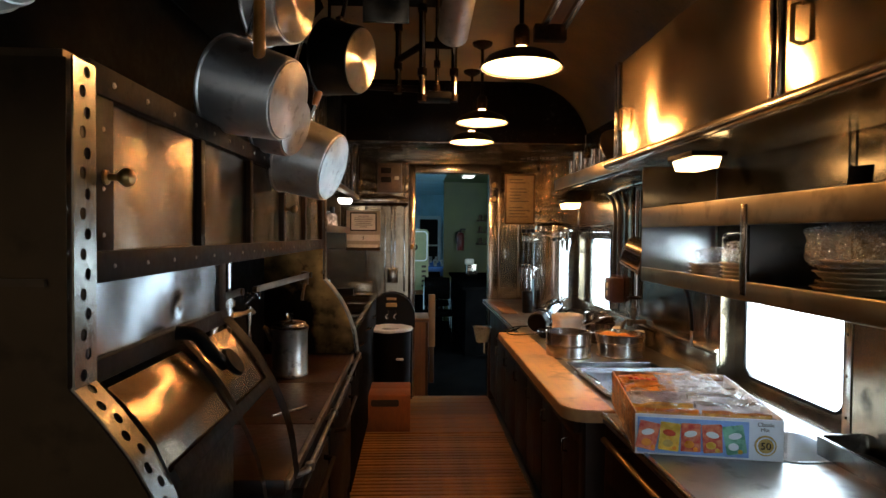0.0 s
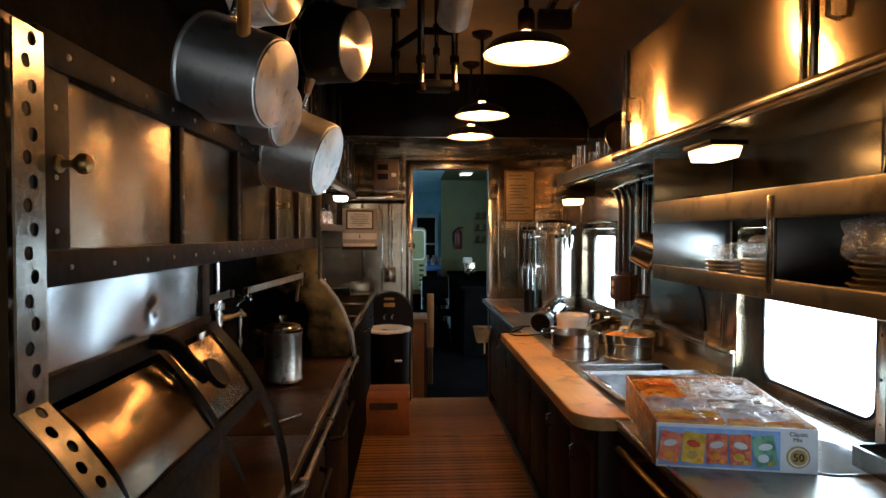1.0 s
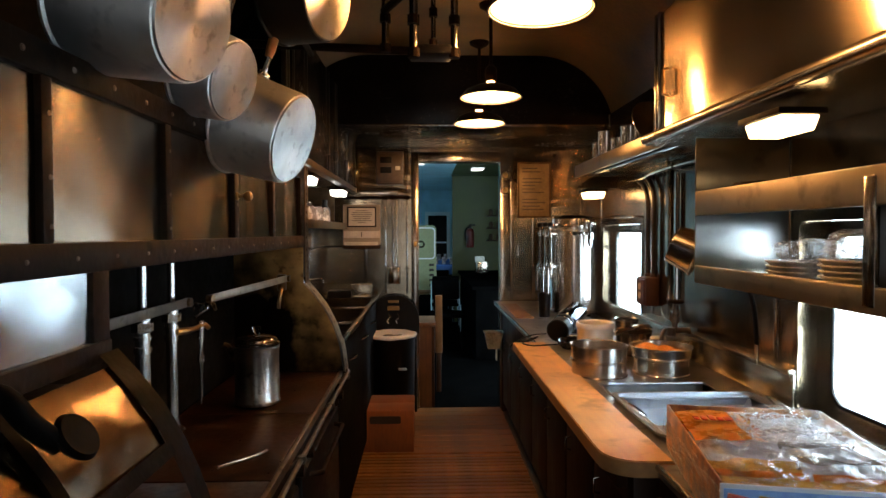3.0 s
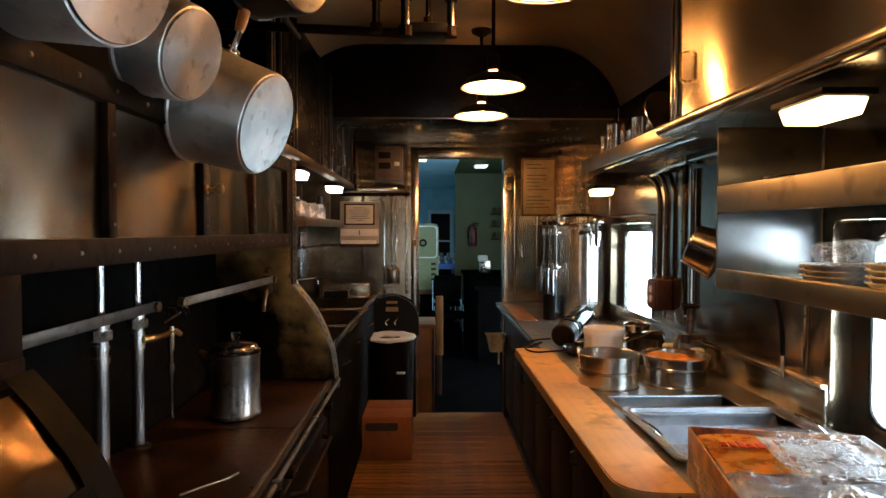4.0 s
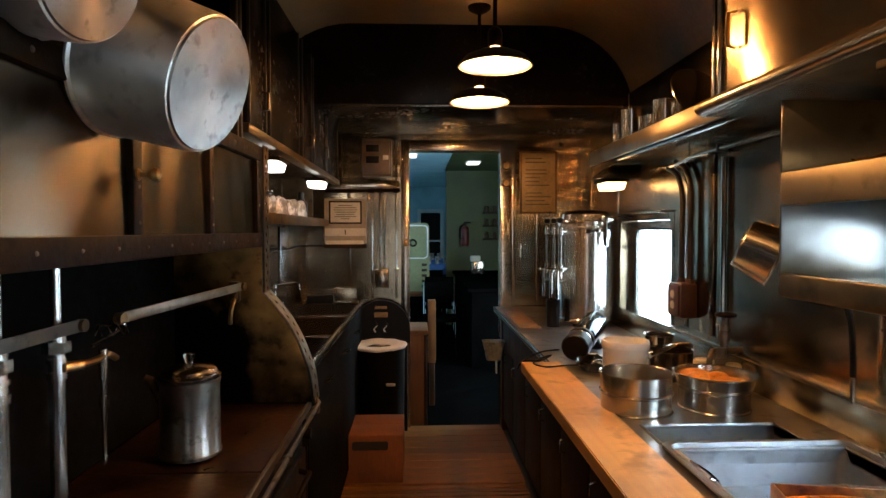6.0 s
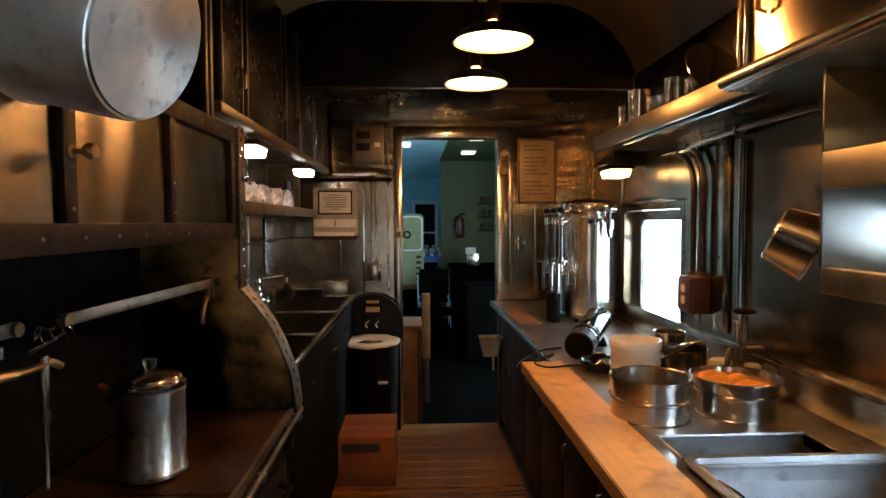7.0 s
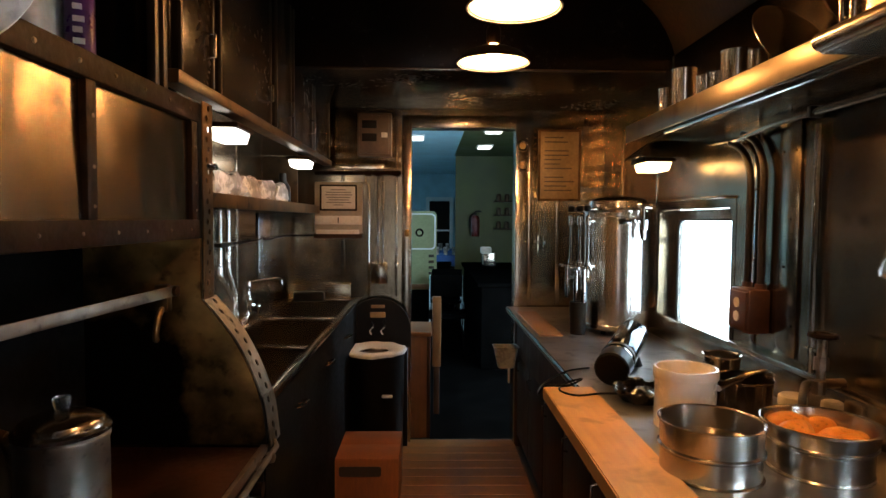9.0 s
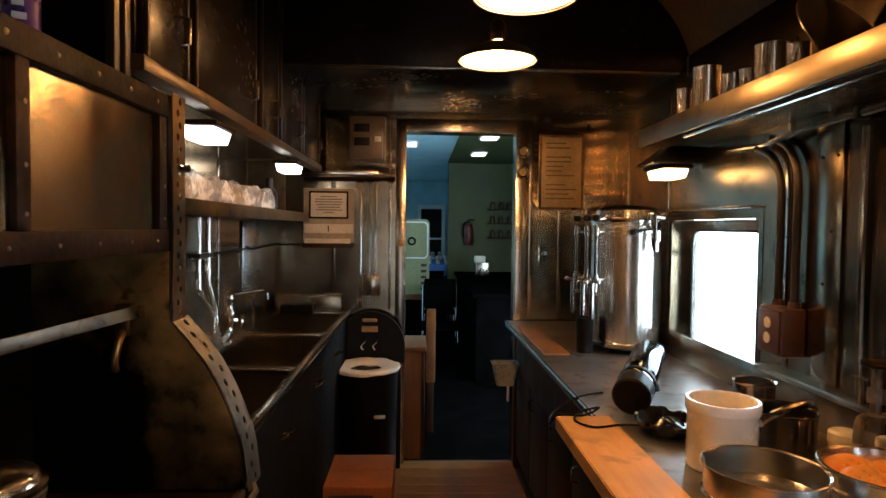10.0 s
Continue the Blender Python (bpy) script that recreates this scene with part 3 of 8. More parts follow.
def wall_seams():
    """Cover strips and rivet lines on the steel sheeting."""
    bm = bmesh.new()
    for y in (0.9, 1.78, 2.62, 3.55, 3.74, 4.66, 5.2):
        block(bm, (XR - 0.004, y - 0.016, 0.9), (XR + 0.002, y + 0.016, 2.05), 0.0015)
    for x in (-0.45, 0.93, 1.10):
        block(bm, (x - 0.014, YE - 0.004, 0.9), (x + 0.014, YE + 0.002, 2.16), 0.0015)
    for y in (3.9, 4.55, 5.1):
        block(bm, (XL - 0.002, y - 0.016, 0.9), (XL + 0.004, y + 0.016, 2.05), 0.0015)
    ob = structure("wall_strips", bm, STEEL, "riveted steel cover strips over the wall joints")
    r = bmesh.new()
    for y in (0.9, 1.78, 2.62, 3.55, 3.74, 4.66, 5.2):
        for z in np.arange(0.95, 2.02, 0.12):
            lathe(r, [(0.0, 0.003), (0.003, 0.002), (0.005, 0.0)], m=Matrix.Translation((XR - 0.004, y, z)) @ pose(0, 0, 0, 0, -90), seg=8)
    for y in (3.9, 4.55, 5.1):
        for z in np.arange(0.95, 2.02, 0.12):
            lathe(r, [(0.0, 0.003), (0.003, 0.002), (0.005, 0.0)], m=Matrix.Translation((XL + 0.004, y, z)) @ pose(0, 0, 0, 0, 90), seg=8)
    tagged(part("rivets", r, SOOT, ob), kind="stuff")


wall_seams()


def window(n, y0, y1, z0, z1):
    cy, cz, w, h = (y0 + y1) / 2, (z0 + z1) / 2, y1 - y0, z1 - z0
    m = basis((0, 1, 0), (0, 0, 1), (-1, 0, 0), (XR + 0.085, cy, cz))
    ob = thing("window_%d" % n, (XR, cy, z0), "car window with rounded corners in a deep steel frame", "window")
    ob["kind"] = "structure"
    part("window_frame", plate_with_hole(bmesh.new(), rounded(w + 0.142, h + 0.085, 0.002), rounded(w, h, 0.055), 0.025, m), STRIP_STEEL, ob)
    m2 = basis((0, 1, 0), (0, 0, 1), (-1, 0, 0), (XR + 0.008, cy, cz))
    part("trim_frame", plate_with_hole(bmesh.new(), rounded(w + 0.20, h + 0.16, 0.02), rounded(w + 0.142, h + 0.085, 0.03), 0.010, m2), STEEL_WALL, ob)
    g = part("pane", slab(bmesh.new(), rounded(w + 0.02, h + 0.02, 0.055), 0.004, basis((0, 1, 0), (0, 0, 1), (-1, 0, 0), (XR + 0.075, cy, cz))), GLASS, ob)
    g.visible_shadow = False
    part("gasket", plate_with_hole(bmesh.new(), rounded(w + 0.004, h + 0.004, 0.057), rounded(w - 0.014, h - 0.014, 0.05), 0.006, basis((0, 1, 0), (0, 0, 1), (-1, 0, 0), (XR + 0.063, cy, cz))), BLACK_PLASTIC, ob, "black rubber gasket")
    lip = bmesh.new()
    block(lip, (XR - 0.03, y0 - 0.06, z1 + 0.078), (XR + 0.002, y1 + 0.06, z1 + 0.088), 0.003)
    part("drip_strip", lip, STEEL, ob)
    b = solo("backdrop", bm_block((XR + 0.55, y0 - 0.30, z0 - 0.9), (XR + 0.57, y1 + (0.75, 0.95, 2.6)[n - 1], z1 + 0.9)), GLOW_DAY, "plain white overcast daylight outside the window", "backdrop", kind="structure")
    return ob


for i, w in enumerate(WIN):
    window(i + 1, *w)

# ---- left side: warming cabinets over the range ----
XF = -0.49
PROFILE = [(-0.49, 1.235), (-0.452, 1.192), (-0.41, 1.136), (-0.381, 1.083), (-0.358, 1.03), (-0.342, 0.985), (-0.331, 0.938), (-0.325, 0.89), (-0.32, 0.845)]


def along_profile(s, out=0.0, lift=0.0):
    """The point (x, z) at length s down the curved front."""
    for (x0, z0), (x1, z1) in zip(PROFILE, PROFILE[1:]):
        d = math.hypot(x1 - x0, z1 - z0)
        if s <= d or (x1, z1) == PROFILE[-1]:
            t = s / d
            return (x0 + (x1 - x0) * t - out * (z1 - z0) / d, z0 + (z1 - z0) * t + out * (x1 - x0) / d + lift)
        s -= d


NEAR_LIFT, FAR_LIFT = 0.015, -0.006
LEN = sum(math.hypot(b[0] - a[0], b[1] - a[1]) for a, b in zip(PROFILE, PROFILE[1:]))


def rivet(bm, at, r=0.005, turn=(0, 90)):
    lathe(bm, [(0.0, r * 0.6), (r * 0.7, r * 0.42), (r, 0.0)], m=Matrix.Translation(at) @ pose(0, 0, 0, turn[0], turn[1]), seg=8)


def knob(parent, at):
    bm = bmesh.new()
    m = Matrix.Translation(at) @ pose(0, 0, 0, 0, 90) @ Matrix.Scale(0.82, 4)
    lathe(bm, [(0.0, 0.0), (0.014, 0.0), (0.014, 0.004), (0.007, 0.007), (0.006, 0.022), (0.010, 0.026), (0.0165, 0.034), (0.0175, 0.041), (0.014, 0.049), (0.007, 0.053), (0.0, 0.054)], m=m, seg=24)
    return part("knob", bm, BRASS, parent, "round tarnished brass knob")


def sag(y):
    """The cabinet's top hangs a little lower towards its near end."""
    return 0.017 * (3.26 - y) / 2.25


def warming_cabinets():
    ob = thing("warming_cabinet", (XL, 1.0, 1.39), "long dark-framed warming cabinet with dented sheet steel doors", "cabinet")
    body = bmesh.new()
    block(body, (XL + 0.002, 0.95, 1.39), (XF - 0.03, 3.32, 1.40))
    block(body, (XL + 0.002, 0.96, 1.70), (XF - 0.01, 3.32, 1.712))
    block(body, (XL + 0.002, 0.962, 1.40), (XF - 0.03, 0.97, 1.70))
    part("body", body, SOOT, ob)
    for name, z0, z1 in (("top_rail", 1.684, 1.732), ("bottom_rail", 1.388, 1.436)):
        b = bm_block((XF - 0.03, 1.012, z0), (XF, 3.262, z1), 0.003)
        for v in b.verts:
            v.co.z -= sag(v.co.y) if name == "top_rail" else 0.0
        part(name, b, IRON, ob)
    rv = bmesh.new()
    for y in np.arange(1.08, 3.25, 0.118):
        rivet(rv, (XF, y, 1.708 - sag(y)))
        rivet(rv, (XF, y, 1.412), 0.004)
    doors = [(1.086, 1.477), (1.502, 1.880), (1.908, 2.328), (2.366, 2.755), (2.787, 3.222)]
    edges = [1.012] + [v for d in doors for v in d] + [3.262]
    for k in range(0, len(edges), 2):
        b = bm_block((XF - 0.03, edges[k], 1.436), (XF - 0.003, edges[k + 1], 1.684), 0.003)
        part("stile", b, IRON, ob)
        for z in (1.46, 1.53, 1.62):
            rivet(rv, (XF - 0.003, (edges[k] + edges[k + 1]) / 2 + 0.004, z), 0.004)
    tagged(part("rivets", rv, BAR_STEEL, ob), kind="stuff")
    for i, (a, b) in enumerate(doors):
        def put(u, v, i=i):
            e = 0.006 * noise.noise(Vector((u * 5.0 + i * 7.1, v * 3.4, i * 3.3))) + 0.0016 * noise.noise(Vector((u * 11 + i, v * 5, i * 2.0))) + 0.0008 * noise.noise(Vector((u * 14, v * 14, i)))
            return (XF - 0.014 + e, u, v)
        bm = sheet(a - 0.004, b + 0.004, 1.432, 1.688, 26, 18, put)
        part("door_panel", bm, GALV, ob)
    for y, z in ((1.058, 1.548), (2.345, 1.553)):
        knob(ob, (XF - 0.003, y, z))
    k = bmesh.new()
    rod(k, (XF + 0.004, 3.30, 1.575), (XF + 0.03, 3.30, 1.575), 0.009, seg=12)
    rod(k, (XF + 0.018, 3.275, 1.575), (XF + 0.018, 3.33, 1.575), 0.006, seg=10)
    part("latch", k, CHROME, ob)
    return ob


warming_cabinets()


def hood_ends():
    """The two end plates with perforated edge strips that carry the cabinets."""
    for y0, label, wide in ((0.956, "dark brown end plate with a perforated steel edge strip", 0.058), (3.268, "brown curved end plate, lamp glow and shade in its colour, with perforated steel edge", 0.07)):
        ob = thing("end_plate", (XL, y0, 0.0), label, "panel", "hood end plates")
        near = y0 < 2
        lift = NEAR_LIFT if near else FAR_LIFT
        zt = 1.70 if near else 1.388
        out = [(XL + 0.003, 0.0 if near else 0.846), (XL + 0.003, zt), (XF - 0.004, zt)]
        out += [(x - 0.004, z + lift) for x, z in PROFILE]
        if near:
            out += [(-0.335, 0.0)]
        else:
            out[-1] = (-0.324, 0.846)
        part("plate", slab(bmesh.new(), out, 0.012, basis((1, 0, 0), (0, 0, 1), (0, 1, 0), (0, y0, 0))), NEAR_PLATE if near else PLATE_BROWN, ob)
        if not near:
            part("upper_plate", bm_block((XL + 0.003, y0, 1.39), (XF - 0.034, y0 + 0.004, 1.73)), SOOT, ob)
        z_top = 1.702 if near else 1.74
        up = z_top - 1.235 - lift

        def straight(u, v, y0=y0, z_top=z_top):
            return (XF + 0.004, y0 + v - 0.002, z_top - u)
        part("edge_strip", perforated(up, wide, 0.0275, 0.0086, straight), STRIP_STEEL if near else PANEL_BROWN, ob, "steel strip with staggered round holes")

        def curved(u, v, y0=y0, lift=lift):
            x, z = along_profile(u, 0.003, lift)
            return (x + 0.001, y0 + v - 0.002, z)
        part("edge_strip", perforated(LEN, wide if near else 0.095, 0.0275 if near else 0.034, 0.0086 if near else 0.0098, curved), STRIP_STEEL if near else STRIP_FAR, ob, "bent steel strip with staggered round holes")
        backing = bmesh.new()
        block(backing, (XF - 0.012, y0 + 0.002, 1.255), (XF - 0.006, y0 + wide - 0.004, z_top - 0.004))
        part("backing", backing, BLACK, ob)
        bk = sheet(0, LEN, 0.002, wide - 0.006, 16, 1, lambda u, v, y0=y0, lift=lift: (along_profile(u, -0.008)[0], y0 + v, along_profile(u, -0.008, lift)[1]))
        part("backing", bk, BLACK, ob)


hood_ends()


def roll_fronts():
    """Lower panel and curved bin doors at the near bay."""
    ob = thing("warming_bin", (XL, 1.3, 0.0), "curved steel bin doors under a dented steel panel", "bin")

    def put(u, v):
        e = 0.007 * noise.noise(Vector((u * 6.0, v * 7.0, 2.2)))
        d = math.hypot(u - 1.356, v - 1.316)
        return (XF - 0.010 + e - 0.006 * math.exp(-(d / 0.02) ** 2), u, v)
    part("dented_panel", sheet(1.02, 1.60, 1.27, 1.39, 60, 16, put), BRIGHT_SHEET, ob, "dented sheet steel panel brightened for the window's reflection")
    part("band", bm_block((XF - 0.03, 1.012, 1.240), (XF + 0.002, 1.645, 1.275), 0.003), IRON, ob)
    part("corner_post", bm_block((XF - 0.03, 1.595, 1.27), (XF - 0.001, 1.645, 1.39), 0.003), IRON, ob)
    for a, b, s in ((1.02, 1.325, 0.4), (1.345, 1.60, 3.1)):
        def door(u, v, s=s):
            x, z = along_profile(v, 0.008 * noise.noise(Vector((u * 6, v * 7, s))) + 0.0012 * noise.noise(Vector((u * 21, v * 23, s))) + 0.004, NEAR_LIFT)
            return (x, u, z)
        part("bin_door", sheet(a, b, 0.022, 0.178, 28, 20, door), BIN_STEEL, ob, "curved dull steel bin door")
    for y, w in ((1.336, 0.012), (1.622, 0.03)):
        rib = sheet(y - w, y + w, 0.0, LEN, 2, 18, lambda u, v: (along_profile(v, 0.010)[0], u, along_profile(v, 0.010, NEAR_LIFT)[1]))
        bmesh.ops.solidify(rib, geom=rib.faces[:], thickness=0.012)
        part("rib", rib, IRON, ob)
    low = sheet(1.02, 1.60, 0.172, 0.196, 2, 4, lambda u, v: (along_profile(v, 0.012)[0], u, along_profile(v, 0.012, NEAR_LIFT)[1]))
    bmesh.ops.solidify(low, geom=low.faces[:], thickness=0.02)
    part("lower_band", low, IRON, ob)
    # lever with a round eye
    h = bmesh.new()
    m0 = along_profile(0.015, 0.03, NEAR_LIFT)
    m1 = along_profile(0.095, 0.032, NEAR_LIFT)
    tube(h, [(m0[0] - 0.03, 1.315, m0[1] + 0.01), (m0[0] + 0.006, 1.325, m0[1] + 0.004), (m1[0] - 0.022, 1.335, m1[1] + 0.03), (m1[0], 1.355, m1[1])], 0.014, 12, 5)
    u = Vector((m1[0] - m0[0], 0.02, m1[1] - m0[1])).normalized()
    lathe(h, [(0.0, 0.0), (0.029, 0.0), (0.033, 0.006), (0.029, 0.013), (0.0, 0.013)], m=Matrix.Translation((m1[0] + 0.004, 1.372, m1[1])) @ pose(0, 0, 0, 0, 55), seg=28)
    part("lever", h, BACKSPLASH, ob, "black iron lever with a round eye")
    # Black block stands in for the dark recess below the bin doors.
    base = bmesh.new()
    block(base, (XL + 0.01, 0.96, 0.0), (-0.345, 1.64, 0.62), 0.006)
    block(base, (XL + 0.012, 0.96, 0.62), (-0.47, 1.64, 1.20), 0.004)
    part("base", base, BLACK, ob)
    return ob


roll_fronts()


def kitchen_range():
    # Added near-black sheet in front of the steel wall behind the range.
    bg = solo("range_backplate", bm_block((XL + 0.002, 0.965, 0.842), (XL + 0.010, 3.262, 1.386), 0.002), BACKSPLASH, "near-black sheet metal backplate behind the range", "panel", at=(XL, 2.0, 0.842))
    ob = thing("kitchen_range", (XL, 2.4, 0.0), "black iron kitchen range with a rust-brown flat top", "stove")
    part("body", bm_block((XL + 0.02, 1.645, 0.06), (-0.365, 3.30, 0.80), 0.006), BLACK, ob)
    part("plinth", bm_block((XL + 0.03, 1.66, -0.028), (-0.42, 3.29, 0.06)), BLACK, ob)
    for y0, y1 in ((1.648, 2.10), (2.104, 2.66), (2.664, 3.262)):
        b = bm_block((XL + 0.012, y0, 0.80), (-0.345, y1, 0.842), 0.004)
        for v in b.verts:
            if v.co.z > 0.83:
                v.co.z += 0.002 * noise.noise(v.co * 6)
        part("top_plate", b, RANGE_TOP, ob)
    for y0, y1 in ((1.70, 2.42), (2.47, 3.24)):
        d = part("oven_door", bm_block((-0.367, y0, 0.20), (-0.342, y1, 0.70), 0.008), BLACK, ob)
        h = bmesh.new()
        tube(h, [(-0.345, y0 + 0.12, 0.66), (-0.305, y0 + 0.14, 0.66), (-0.305, y1 - 0.14, 0.66), (-0.345, y1 - 0.12, 0.66)], 0.009, 10)
        part("handle", h, IRON, d)
        for y in (y0 + 0.05, y1 - 0.05):
            k = bmesh.new()
            rod(k, (-0.345, y, 0.76), (-0.315, y, 0.76), 0.018, seg=16)
            part("control_knob", k, IRON, ob)
    part("front_edge", bm_block((-0.345, 1.648, 0.815), (-0.332, 3.30, 0.842), 0.003), BAR_STEEL, ob)
    rail = bmesh.new()
    tube(rail, [(-0.335, 1.70, 0.83), (-0.300, 1.72, 0.835), (-0.298, 3.26, 0.845), (-0.31, 3.29, 0.846), (-0.40, 3.30, 0.846)], 0.007, 10)
    part("towel_rail", rail, BAR_STEEL, ob, "worn steel towel rail along the front")
    for y in (1.75, 2.25, 2.75, 3.2):
        br = bmesh.new()
        rod(br, (-0.336, y, 0.81), (-0.299, y, 0.838), 0.008, seg=10)
        lathe(br, [(0.0, 0.012), (0.012, 0.010), (0.014, 0.0), (0.010, -0.012), (0.0, -0.014)], at=(-0.299, y, 0.838), seg=14)
        part("rail_bracket", br, BAR_STEEL, ob)
    return ob


kitchen_range()


def upright_pipes():
    for y, low, rl, ru in ((2.308, 0.842, 0.0195, 0.0118), (2.50, 0.842, 0.0165, 0.0108)):
        ob = thing("water_pipe", (-0.744, y, low), "bright steel upright pipe with a hexagon union", "pipe", "pipes behind the range")
        b = bmesh.new()
        rod(b, (-0.744, y, low), (-0.744, y, 1.175), rl, seg=20)
        part("lower_pipe", b, SATIN, ob)
        b = bmesh.new()
        rod(b, (-0.744, y, 1.20), (-0.744, y, 1.388), ru, seg=20)
        part("upper_pipe", b, SATIN, ob)
        b = bmesh.new()
        rod(b, (-0.744, y, 1.178), (-0.744, y, 1.202), 0.028, seg=6)
        rod(b, (-0.744, y, 1.202), (-0.744, y, 1.222), 0.020, seg=20)
        rod(b, (-0.744, y, 1.12), (-0.744, y, 1.135), rl + 0.004, seg=20)
        rod(b, (-0.744, y, 1.155), (-0.744, y, 1.165), rl + 0.004, seg=20)
        part("union", b, SATIN, ob, "hexagon pipe union")
        b = bmesh.new()
        lathe(b, [(0.0198, 0.0), (0.036, 0.0), (0.031, 0.006), (0.0198, 0.008)], at=(-0.744, y, low), seg=24)
        part("flange", b, IRON, ob)
    ob = thing("petcock", (-0.70, 2.62, 0.95), "small brass drain cock with a hanging spout", "tap")
    b = bmesh.new()
    rod(b, (-0.728, 2.50, 1.145), (-0.705, 2.53, 1.145), 0.011, seg=12)
    tube(b, [(-0.71, 2.52, 1.145), (-0.69, 2.56, 1.148), (-0.68, 2.59, 1.155), (-0.675, 2.62, 1.14)], 0.008, 10, 4)
    part("arm", b, BRASS, ob)
    b = bmesh.new()
    rod(b, (-0.685, 2.58, 1.10), (-0.685, 2.58, 1.17), 0.010, seg=12)
    rod(b, (-0.685, 2.58, 1.00), (-0.685, 2.58, 1.10), 0.0065, seg=12)
    rod(b, (-0.685, 2.58, 1.035), (-0.685, 2.58, 1.06), 0.011, seg=12)
    rod(b, (-0.685, 2.58, 0.90), (-0.685, 2.58, 1.0), 0.005, 0.0045, seg=12)
    part("spout", b, STEEL, ob)
    b = bmesh.new()
    rod(b, (-0.685, 2.53, 1.185), (-0.685, 2.65, 1.20), 0.004, seg=8)
    for k in range(9):
        a = k * math.tau / 9
        tube(b, [(-0.685, 2.62, 1.215), (-0.685 + 0.03 * math.cos(a), 2.62 + 0.03 * math.sin(a), 1.222), (-0.685 + 0.036 * math.cos(a + 0.4), 2.62 + 0.036 * math.sin(a + 0.4), 1.198)], 0.0018, 6, 3)
    part("wheel", b, CHROME, ob)
    for name, a, b_ in (("shelf_bar", (-0.745, 1.66, 1.225), (-0.70, 2.515, 1.235)), ("shelf_bar", (-0.676, 2.642, 1.232), (-0.560, 3.262, 1.252))):
        o = thing(name, a, "flat steel support bar with a brass-coloured end", "bar", "bars behind the range")
        u = (Vector(b_) - Vector(a))
        w = Vector((u.y, -u.x, 0)).normalized()
        bm = block(bmesh.new(), (-0.003, 0, -0.0135), (0.003, u.length, 0.0135), 0.0015, m=basis(w, u.normalized(), w.cross(u.normalized()), a))
        part("bar", bm, BAR_STEEL, o)
        for v in (a, b_):
            part("end_lug", rod(bmesh.new(), Vector(v) - w * 0.008, Vector(v) + w * 0.012, 0.014, seg=14), PANEL_BROWN, o)
    o = thing("hook_bracket", (-0.56, 3.262, 1.18), "small soot-brown hook bracket on the end plate", "bracket")
    c = bmesh.new()
    block(c, (-0.60, 3.235, 1.20), (-0.565, 3.268, 1.27), 0.006)
    tube(c, [(-0.58, 3.24, 1.21), (-0.58, 3.215, 1.19), (-0.585, 3.21, 1.15), (-0.59, 3.225, 1.13)], 0.008, 10, 4)
    part("bracket_body", c, PANEL_BROWN, o)


upright_pipes()


def percolator():
    at = (-0.562, 2.78, 0.846)
    ob = thing("percolator", at, "dented aluminium coffee percolator with glass knob on the range", "coffee pot")
    b = lathe(bmesh.new(), [(0.0, 0.0), (0.070, 0.0), (0.079, 0.004), (0.080, 0.012), (0.0765, 0.018), (0.0755, 0.19), (0.078, 0.196), (0.078, 0.202), (0.072, 0.206), (0.0, 0.206)], at, seg=48)
    for v in b.verts:
        if 0.85 < v.co.z < 1.03:
            n = noise.noise(v.co * 22)
            v.co.x += 0.0016 * n
            v.co.y += 0.0016 * n
    part("body", b, TARNISHED, ob)
    b = lathe(bmesh.new(), [(0.074, 0.205), (0.0795, 0.208), (0.0800, 0.215), (0.0720, 0.219), (0.0690, 0.229), (0.0640, 0.233), (0.0420, 0.240), (0.0200, 0.244), (0.0, 0.244)], at, seg=40)
    part("lid", b, POLISHED, ob)
    b = lathe(bmesh.new(), [(0.0, 0.244), (0.010, 0.244), (0.0125, 0.247), (0.0120, 0.252), (0.0145, 0.258), (0.0155, 0.268), (0.0130, 0.272), (0.0, 0.273)], at, seg=20)
    part("glass_knob", b, KNOB_GLASS, ob, "clear glass lid knob")
    b = bmesh.new()
    rod(b, (at[0] - 0.070, at[1] - 0.010, at[2] + 0.155), (at[0] - 0.098, at[1] - 0.014, at[2] + 0.204), 0.017, 0.010, seg=14)
    rod(b, (at[0] - 0.094, at[1] - 0.013, at[2] + 0.202), (at[0] - 0.112, at[1] - 0.016, at[2] + 0.212), 0.011, 0.009, seg=14)
    part("spout", b, PANEL_BROWN, ob)


percolator()


def rag():
    b = bmesh.new()
    tube(b, [(-0.50, 2.18, 0.846), (-0.455, 2.225, 0.848), (-0.42, 2.265, 0.848), (-0.405, 2.30, 0.847)], 0.004, 8, 5)
    solo("spoon_handle", b, BAR_STEEL, "worn metal utensil handle lying on the range", "utensil", at=(-0.44, 2.27, 0.846))


rag()

# ---- hanging pots ----


def pan_rail():
    ob = thing("pot_rail", (-0.36, 1.6, 2.14), "dark iron pot rail hung below the ceiling", "rail")
    b = bmesh.new()
    tube(b, [(-0.40, 0.55, 2.14), (-0.40, 3.0, 2.14)], 0.011, 10)
    part("bar", b, IRON, ob)
    for y in (0.8, 1.75, 2.8):
        b = bmesh.new()
        rod(b, (-0.40, y, 2.14), (-0.40, y, 2.58), 0.007, seg=8)
        part("hanger", b, IRON, ob)


pan_rail()


